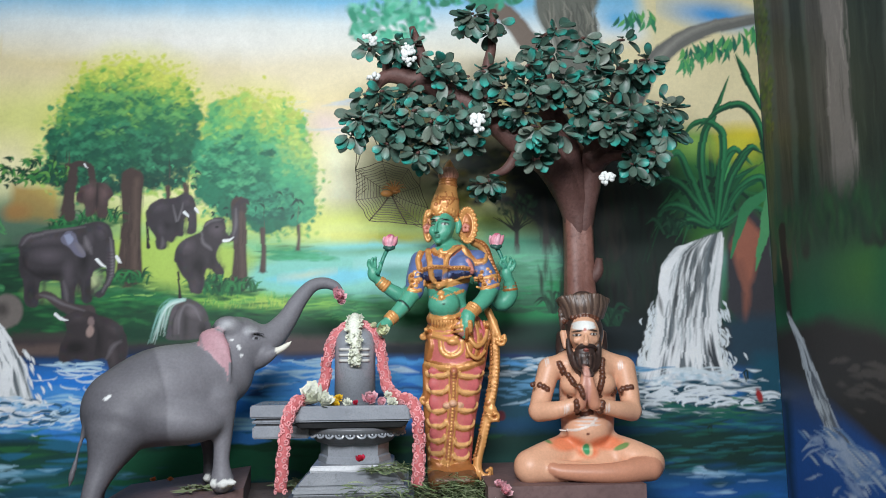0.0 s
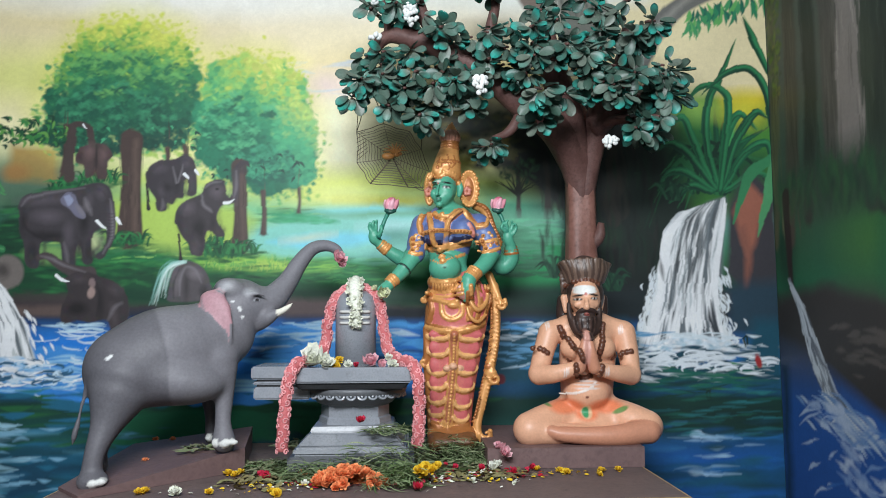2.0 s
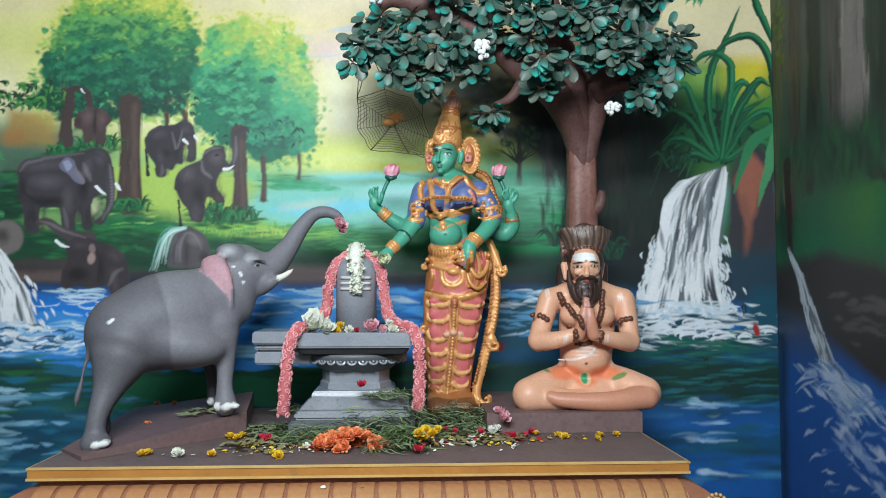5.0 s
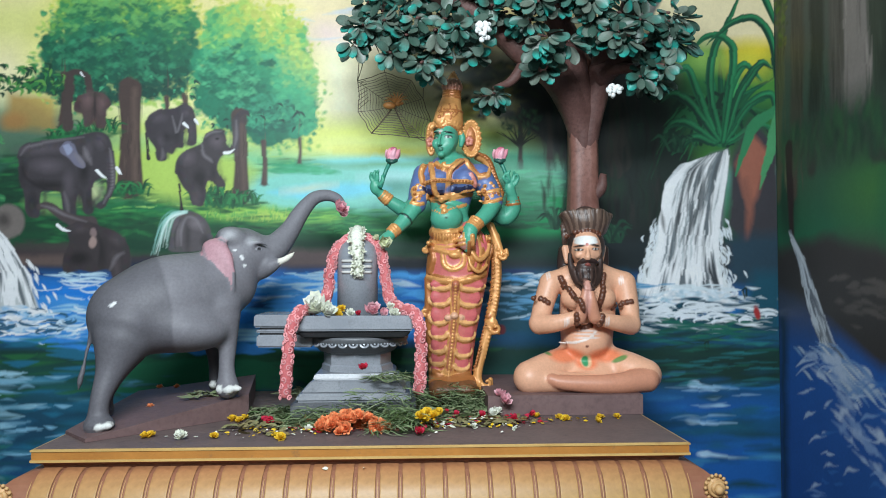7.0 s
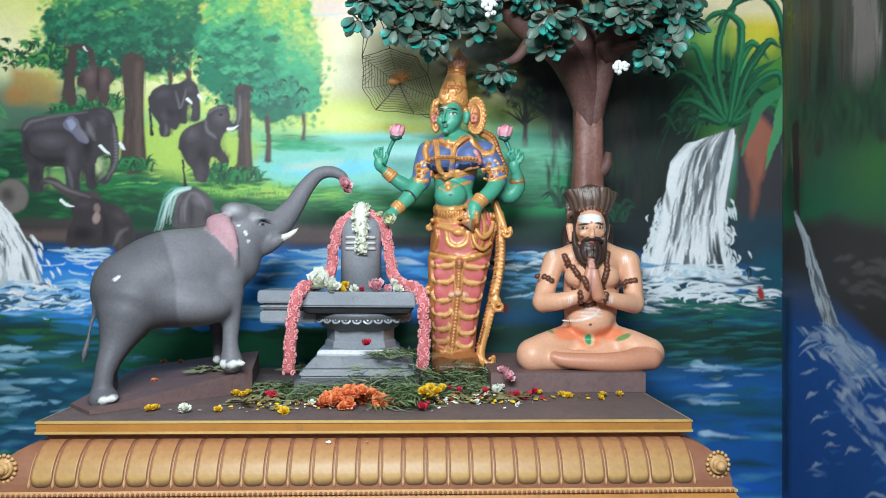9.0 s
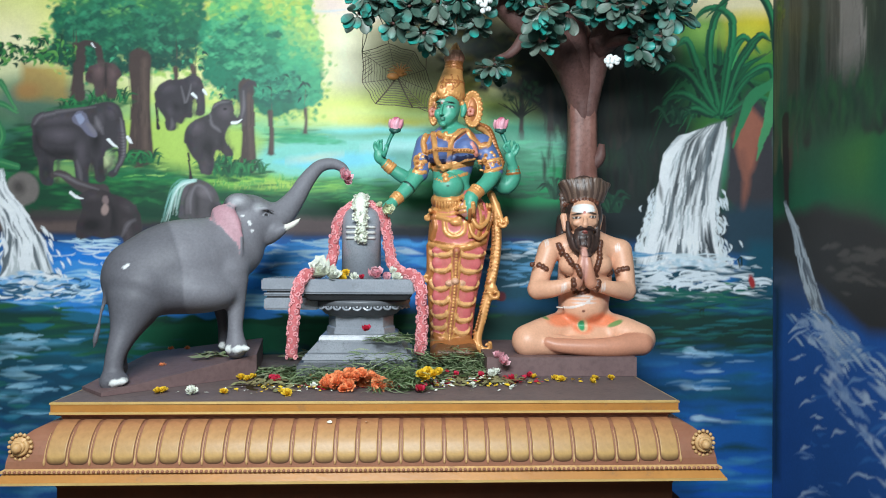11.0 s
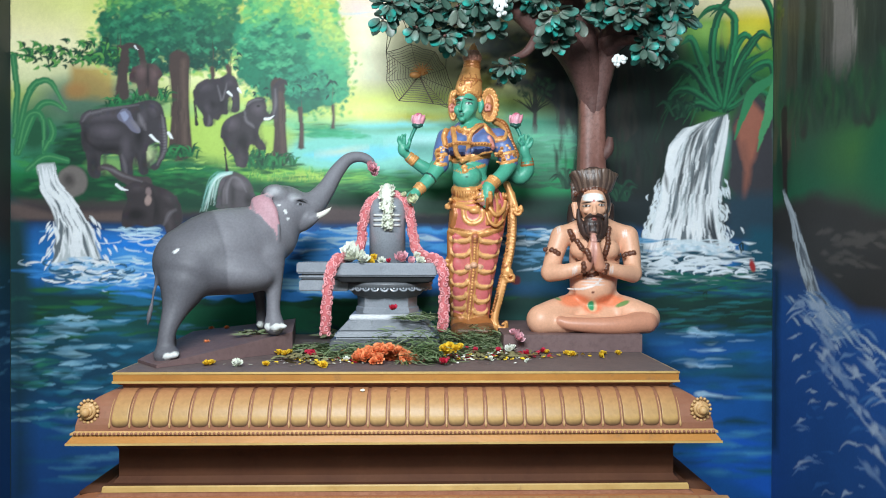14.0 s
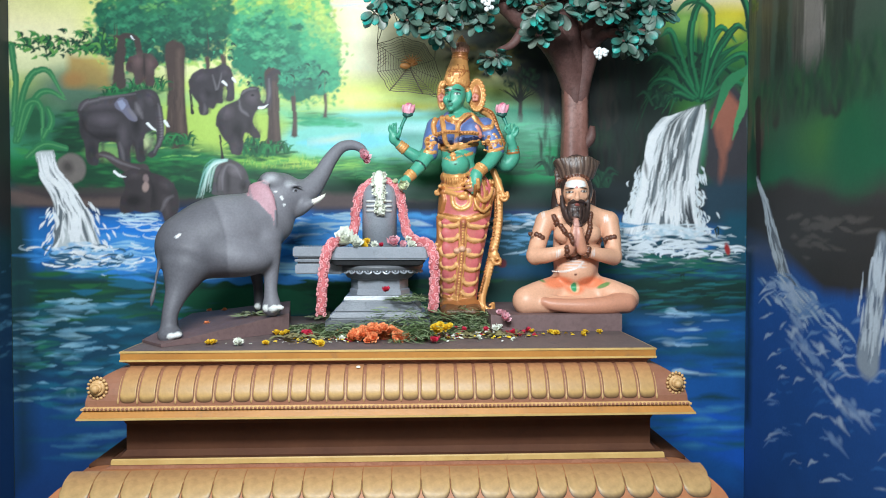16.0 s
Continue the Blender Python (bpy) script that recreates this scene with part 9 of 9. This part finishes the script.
blades("grass_bundle", [((*(-0.145, 2.715, 0.952)[:2], 0.952), 0.12, 0.07, 0.04), ((*(-0.269, 3.156, 0.952)[:2], 0.952), 0.18, 0.12, 0.06), ((-0.124, 2.64, 1.087), 0.1, 0.05, 0.02), ((*(-0.403, 2.728, 0.952)[:2], 0.952), 0.16, 0.1, 0.03), ((*(0.147, 3.135, 0.952)[:2], 0.952), 0.13, 0.12, 0.05), ((*(-0.112, 2.428, 0.952)[:2], 0.952), 0.1, 0.05, 0.08), ((*(-0.216, 2.549, 0.952)[:2], 0.952), 0.2, 0.05, 0.12), ((*(-0.076, 2.56, 0.952)[:2], 0.952), 0.1, 0.06, 0.15), ((*(0.003, 2.978, 0.952)[:2], 0.952), 0.12, 0.1, 0.06), ((*(-0.522, 2.734, 0.952)[:2], 0.952), 0.1, 0.08, 0.03), ((*(-0.383, 2.557, 0.952)[:2], 0.952), 0.12, 0.07, 0.06), ((*(0.164, 2.81, 0.952)[:2], 0.952), 0.09, 0.09, 0.08), ((*(0.083, 2.85, 0.952)[:2], 0.952), 0.07, 0.06, 0.07), ((0.09, 2.82, 0.952), 0.13, 0.05, 0.1)], 900, 0.058, 0.0022, grass_blade, "heap of green offering grass and fern", 3)
blades("leaf_litter", [((*(-0.562, 2.736, 0.952)[:2], 0.952), 0.13, 0.1, 0.02), ((*(-0.334, 2.622, 0.952)[:2], 0.952), 0.28, 0.1, 0.015), ((*(0.074, 2.704, 0.952)[:2], 0.952), 0.17, 0.1, 0.015), ((-0.521, 3.15, 0.955), 0.07, 0.08, 0.03), ((-0.801, 2.787, 1.015), 0.06, 0.05, 0.006)], 260, 0.045, 0.0085, dry_blade, "torn green and brown leaves strewn about", 5)
blades("loose_petals", [((*(-0.233, 2.522, 0.952)[:2], 0.952), 0.3, 0.1, 0.005), ((*(0.163, 2.597, 0.952)[:2], 0.952), 0.25, 0.1, 0.005)], 70, 0.02, 0.007, red_petal, "scattered crimson flower petals", 6)
blades("loose_white_petals", [((*(-0.122, 2.471, 0.952)[:2], 0.952), 0.45, 0.12, 0.004), ((*(-0.556, 2.408, 0.952)[:2], 0.952), 0.3, 0.06, 0.004), ((-0.3, 2.222, 0.887), 0.18, 0.012, 0.002)], 22, 0.012, 0.004, white_petal, "scattered white and cream flower petals", 7)

fern_blade = petal_stuff("fern_blade", (0.06, 0.12, 0.035), (0.14, 0.2, 0.06))
blades("fern_bundle", [(((-0.104, 2.45, 0.977)[0], 2.45, 0.952), 0.07, 0.045, 0.085), (((-0.212, 2.62, 1.07)[0], 2.6, 0.952), 0.12, 0.05, 0.06)], 2600, 0.04, 0.0014, fern_blade, "dark green feathery fern sprigs on the altar", 8)
blades("loose_yellow_petals", [(((-0.517, 2.42, 0.983)[0], 2.44, 0.952), 0.16, 0.07, 0.006), (((0.051, 2.5, 0.995)[0], 2.52, 0.952), 0.24, 0.08, 0.008), (((0.357, 2.55, 0.986)[0], 2.58, 0.952), 0.2, 0.06, 0.004)], 60, 0.016, 0.005, yellow_petal, "scattered yellow marigold petals", 9)
blades("wilted_leaves", [(((-0.532, 2.5, 0.995)[0], 2.5, 0.952), 0.14, 0.09, 0.02), (((0.173, 2.6, 0.987)[0], 2.58, 0.952), 0.2, 0.08, 0.012)], 110, 0.04, 0.01, wilted, "wilted brown and olive leaves strewn about", 10)
white_sprig = [(((-0.004, 2.5, 0.995)[0], 2.5, 0.952), 0.08, 0.05, 0.03), (((-0.155, 2.65, 1.105)[0], 2.63, 1.0), 0.05, 0.03, 0.06), (((0.167, 2.55, 0.986)[0], 2.56, 0.952), 0.06, 0.04, 0.02)]
blades("white_sprigs", white_sprig, 180, 0.02, 0.004, white_petal, "small pale flower sprigs among the grass", 12)

# ---- tree ----
bark = surface("bark", (0.18, 0.075, 0.058), (0.26, 0.125, 0.1), 0.5, scale=9, grain=60, relief=0.9, stain=(0.1, 0.04, 0.032))
bark_dark = surface("bark_dark", (0.1, 0.045, 0.038), (0.15, 0.075, 0.065), 0.6, scale=16, grain=80, relief=0.9)
tree = thing("tree", ((0.623, 3.06, 1.187)[0], 3.06, 0.951), "sculpted tree with red-brown trunk, dark teal leaves and white blossoms", "tree")
trunk_line = [((0.623, 3.06, 1.187)[0], 3.06, 0.952), (0.625, 3.06, 1.484), (0.629, 3.06, 1.714), (0.63, 3.06, 1.969), (0.627, 3.05, 2.129), (0.613, 3.03, 2.24), (0.588, 3, 2.323)]
trunk = part("trunk", tube(trunk_line, [0.08, 0.075, 0.066, 0.062, 0.066, 0.072, 0.05], 20, 8), bark, tree)
for v in trunk.data.vertices:
    a = math.atan2(v.co.y - 3.06, v.co.x - trunk_line[3][0])
    k = 1 + 0.09 * math.sin(a * 4 + v.co.z * 2.5) + 0.05 * math.sin(a * 9 - v.co.z * 4) + 0.09 * noise.noise(v.co * 7)
    v.co.x, v.co.y = trunk_line[3][0] + (v.co.x - trunk_line[3][0]) * k, 3.06 + (v.co.y - 3.06) * k


def limb(pts, radii, name="limb", skin=None):
    ob = part(name, tube(pts, radii, 14, 6), skin or bark_dark, tree)
    for v in ob.data.vertices:
        v.co += Vector(noise.noise_vector(v.co * 14)) * 0.006
    return ob


limb([(0.636, 3.06, 1.899), (0.605, 3.03, 2.08), (0.514, 2.95, 2.224), (0.383, 2.9, 2.3), (0.248, 2.88, 2.406), (0.093, 2.86, 2.487), (-0.039, 2.85, 2.538), (-0.147, 2.84, 2.548), (-0.211, 2.82, 2.479), (-0.231, 2.8, 2.417)], [0.03, 0.062, 0.072, 0.06, 0.052, 0.046, 0.038, 0.028, 0.02, 0.012])
limb([(0.093, 2.86, 2.483), (0.016, 2.85, 2.572), (-0.028, 2.84, 2.658), (-0.05, 2.84, 2.748)], [0.035, 0.03, 0.024, 0.012])
limb([(-0.147, 2.84, 2.543), (-0.158, 2.82, 2.603), (-0.169, 2.82, 2.681)], [0.016, 0.014, 0.008])
limb([(0.228, 2.9, 2.412), (0.247, 2.9, 2.573), (0.267, 2.9, 2.712), (0.277, 2.9, 2.853)], [0.03, 0.024, 0.02, 0.014])
limb([(0.629, 3.05, 1.897), (0.612, 3.02, 2.102), (0.544, 2.92, 2.308), (0.483, 2.88, 2.477), (0.448, 2.86, 2.652)], [0.03, 0.056, 0.06, 0.05, 0.03])
limb([(0.643, 3.05, 1.897), (0.659, 3.02, 2.102), (0.698, 2.95, 2.295), (0.768, 2.9, 2.442), (0.79, 2.88, 2.62)], [0.03, 0.05, 0.052, 0.042, 0.02])
limb([(0.665, 2.96, 2.228), (0.781, 2.88, 2.299), (0.889, 2.8, 2.31), (0.974, 2.76, 2.354)], [0.05, 0.035, 0.024, 0.01])
limb([(0.683, 2.94, 2.246), (0.751, 2.86, 2.236), (0.791, 2.78, 2.194)], [0.03, 0.02, 0.01])
limb([(0.394, 2.9, 2.289), (0.315, 2.9, 2.198), (0.245, 2.88, 2.154)], [0.03, 0.018, 0.008])
limb([(0.159, 2.87, 2.424), (0.174, 2.8, 2.346), (0.085, 2.76, 2.289)], [0.025, 0.018, 0.01])
limb([(0.659, 3.05, 1.759), (0.698, 3.03, 1.803), (0.708, 3.03, 1.854)], [0.03, 0.024, 0.014], "stub")


def leaf_mesh(seed):
    """One oblong leaf, blunt at the tip, on a short stalk; its tip may keep the fresher paint."""
    g = random.Random(seed)
    L, W, curl, verts, faces, cols, n = 0.058 * g.uniform(0.85, 1.15), 0.0215 * g.uniform(0.85, 1.15), g.uniform(-0.1, 0.5), [], [], [], 10
    fresh, dull = (0, 0.1, 0.3, 0.95, 0.55)[seed % 5], (tint(108, 120, 108), tint(58, 86, 74), tint(82, 104, 92))[seed % 3]
    bright = tint(36, 166, 152)
    for side in (0, 1):
        for i in range(n + 1):
            u = (1 - math.cos(math.pi * i / n)) / 2
            w = max(0.0015, W * math.sin(math.pi * i / n) * (0.62 + 0.38 * u))
            for j in range(-2, 3):
                verts.append((0.012 + L * u, j / 2 * w, 0.005 * (abs(j) / 2) ** 2 - curl * 0.04 * u * u - (0.0022 if side else 0) + (0.001 if j == 0 else 0)))
                f = max(0, min(1, (u - 0.25) * 2)) * fresh * (1 - 0.25 * abs(j) / 2)
                cols += [*(dull * (1 - f) + bright * f), 1]
        for i in range(n):
            for j in range(4):
                p = side * (n + 1) * 5 + i * 5 + j
                faces.append((p, p + 1, p + 6, p + 5) if side else (p, p + 5, p + 6, p + 1))
    me = mesh_of("leaf", verts, faces, leaf_paint)
    me.color_attributes.new("Col", "FLOAT_COLOR", "POINT").data.foreach_set("color", cols)
    return me


leaf_paint = painted("leaf_paint", 0.42, 130, 0.3, 0.4, 0.45)
leaves = [leaf_mesh(k) for k in range(15)]
grow = random.Random(5)
spots = []
for c, rx, ry, n, y in (((-0.217, 2.74, 2.354), 0.1, 0.11, 9, 2.74), ((-0.145, 2.74, 2.323), 0.1, 0.1, 6, 2.74), ((-0.146, 2.78, 2.642), 0.13, 0.08, 6, 2.78), ((0, 2.7, 2.291), 0.1, 0.1, 8, 2.72), ((0.087, 2.76, 2.538), 0.08, 0.06, 4, 2.76),
                       ((0.173, 2.68, 2.308), 0.07, 0.06, 4, 2.7), ((0.293, 2.72, 2.483), 0.1, 0.13, 8, 2.74), ((0.44, 2.62, 2.385), 0.15, 0.15, 13, 2.66), ((0.511, 2.74, 2.625), 0.16, 0.09, 6, 2.74), ((0.661, 2.64, 2.416), 0.13, 0.15, 12, 2.68),
                       ((0.768, 2.74, 2.563), 0.08, 0.09, 5, 2.74), ((0.873, 2.72, 2.34), 0.1, 0.08, 7, 2.72), ((0.772, 2.72, 2.178), 0.09, 0.05, 6, 2.72), ((0.384, 2.64, 2.225), 0.05, 0.04, 3, 2.66), ((0.258, 2.95, 2.139), 0.03, 0.02, 2, 2.95), ((0.255, 2.82, 2.745), 0.1, 0.06, 4, 2.82), ((-0.061, 2.84, 2.466), 0.12, 0.04, 3, 2.86)):
    for _ in range(int(n * 1.5)):
        a, r = grow.uniform(0, 6.28), math.sqrt(grow.uniform(0, 1))
        spots.append((c[0] + rx * r * math.cos(a), y + grow.uniform(-0.06, 0.1), c[2] + ry * r * math.sin(a)))
rest_v, rest_f, rest_c, made = [], [], [], 0
order = sorted(spots, key=lambda p: p[1])
for p in order:
    tilt0 = grow.uniform(-1, 1)
    for k in range(grow.randint(6, 9)):
        a = 2 * math.pi * k / 7.5 + tilt0
        way_out = Vector((0.85 * math.cos(a) + grow.uniform(-0.2, 0.2), -0.4 + 0.55 * grow.uniform(-1, 1), 0.7 * math.sin(a) - 0.55)).normalized()
        up = Vector((0.2 * math.cos(a), -1, 0.5)) + Vector([grow.uniform(-0.55, 0.55) for _ in range(3)])
        y = up.cross(way_out).normalized()
        z = way_out.cross(y)
        m = Matrix.Translation(Vector(p) + way_out * 0.008) @ Matrix((way_out, y, z)).transposed().to_4x4() @ Matrix.Scale(grow.uniform(0.75, 1.12), 4)
        me = leaves[grow.randrange(15)]
        if made < 300:
            under("leaf", me, tree, m=m)
            made += 1
        else:
            base = len(rest_v)
            rest_v += [tuple(m @ v.co) for v in me.vertices]
            rest_f += [tuple(base + i for i in q.vertices) for q in me.polygons]
            rest_c += [x for d in me.color_attributes["Col"].data for x in d.color]
crown = mesh_of("crown", rest_v, rest_f, leaf_paint)
crown.color_attributes.new("Col", "FLOAT_COLOR", "POINT").data.foreach_set("color", rest_c)
tagged(under("crown", crown, tree), kind="stuff")
for p in order:
    bm = tube([p, (p[0] + grow.uniform(-0.02, 0.02), p[1] + 0.06, p[2] + 0.02), (p[0] + grow.uniform(-0.04, 0.04), p[1] + 0.13, p[2] + 0.02)], [0.005, 0.006, 0.008], 6, 2)
    part("twig", bm, bark_dark, tree)
bud = bmesh.new()
bmesh.ops.create_icosphere(bud, subdivisions=2, radius=0.0098)
bud_mesh = bpy.data.meshes.new("bud")
bud.to_mesh(bud_mesh)
bud.free()
bud_mesh.materials.append(surface("blossom_white", (0.78, 0.79, 0.77), (0.68, 0.7, 0.68), 0.7, scale=30, grain=150))
bud_mesh.polygons.foreach_set("use_smooth", [True] * len(bud_mesh.polygons))
for c, rx, rz, n in (((-0.066, 2.74, 2.598), 0.024, 0.045, 36), ((-0.216, 2.76, 2.656), 0.026, 0.022, 14), ((-0.196, 2.76, 2.514), 0.024, 0.014, 9), ((0.177, 2.62, 2.293), 0.026, 0.034, 28), ((0.648, 2.66, 2.099), 0.028, 0.02, 22)):
    for _ in range(n):
        a, r = grow.uniform(0, 6.28), math.sqrt(grow.uniform(0, 1))
        under("blossom", bud_mesh, tree, m=Matrix.Translation((c[0] + rx * r * math.cos(a), c[1] - 0.02 * (1 - r * r) + grow.uniform(-0.005, 0.005), c[2] + rz * r * math.sin(a))) @ Matrix.Diagonal((grow.uniform(0.7, 1.1), 0.9, grow.uniform(0.7, 1.1), 1)))

# ---- spider and its web ----
thin_wire = surface("thin_wire", (0.17, 0.135, 0.09), (0.09, 0.07, 0.045), 0.5, scale=25, grain=120)
wire = surface("wire", (0.1, 0.075, 0.05), (0.16, 0.12, 0.07), 0.5, metal=0.3, scale=40, grain=200)
hub = Vector((-0.139, 3.05, 2.125))
web = thing("spider_web", hub, "brown wire spider web hung between branch and crown", "web")
rim = [Vector(q) for q in ((-0.285, 3.06, 2.228), (-0.283, 3.07, 2.104), (-0.229, 3.08, 2.019), (-0.075, 3.08, 2.005), (-0.006, 3.09, 1.991), (0.012, 3.09, 2.074), (-0.021, 3.06, 2.159), (-0.068, 3.05, 2.229), (-0.174, 3.05, 2.261))]
for i, q in enumerate(rim):
    stout = i in (2, 3)
    bm = tube([hub, (hub + q) / 2 + Vector((0, 0, -0.004)), q], [0.0034, 0.0028, 0.0026] if stout else [0.0014, 0.0012, 0.0012], 6, 3)
    part("spoke", bm, wire if stout else thin_wire, web)
for k in range(1, 13):
    f, bm = k / 12, bmesh.new()
    pts = []
    for i, q in enumerate(rim):
        nxt = rim[(i + 1) % len(rim)]
        a, b = hub.lerp(q, f), hub.lerp(nxt, f)
        pts += [a, hub.lerp(a.lerp(b, 0.5), 0.97 + 0.012 * math.sin(k * 3 + i * 2))]
    tube(pts + [pts[0]], [0.0012 if k < 12 else 0.0018] * (len(pts) + 1), 5, 2, bm)
    part("thread", bm, thin_wire if k < 12 else wire, web)
for a, b in ((rim[0], (-0.28, 2.95, 2.384)), (rim[0], (-0.249, 2.9, 2.313)), (rim[8], (-0.225, 2.85, 2.352)), (rim[6], (-0.034, 2.85, 2.291)), (rim[3], (0.003, 3, 1.989))):
    part("hanging_strand", tube([a, (Vector(a) + Vector(b)) / 2 + Vector((0.006, 0, 0)), b], [0.0017] * 3, 5, 4), wire, web)
for k in range(14):
    a, b = rim[0].lerp(rim[1], k / 14), rim[8].lerp(rim[7], k / 30)
    if k % 2:
        part("hanging_strand", tube([a, a.lerp(b, 0.3) + Vector((0, -0.01, -0.004))], [0.0012] * 2, 5, 2), wire, web)
bm = bmesh.new()
for c, r in (((-0.156, 3.035, 2.123), (0.026, 0.016, 0.015)), ((-0.123, 3.035, 2.131), (0.015, 0.012, 0.011)), ((-0.107, 3.033, 2.133), (0.008, 0.008, 0.007))):
    bmesh.ops.create_icosphere(bm, subdivisions=3, radius=1, matrix=Matrix.Translation(c) @ Matrix.Diagonal((*r, 1)))
for k in range(8):
    c = Vector((-0.127, 3.03, 2.129))
    a = radians((40, 62, 84, 106, 128, 150, 20, 165)[k])
    tube([c, c + Vector((0.025 * math.cos(a), -0.016, 0.022 * math.sin(a) + 0.006)), c + Vector((0.052 * math.cos(a), 0.004, 0.05 * math.sin(a)))], [0.0035, 0.0028, 0.0018], 6, 3, bm)
tagged(part("spider_figure", bm, surface("spider_paint", (0.5, 0.22, 0.06), (0.36, 0.14, 0.04), 0.4, scale=30, grain=120), None), "small orange-brown spider figure sitting on the wire web", "figurine")
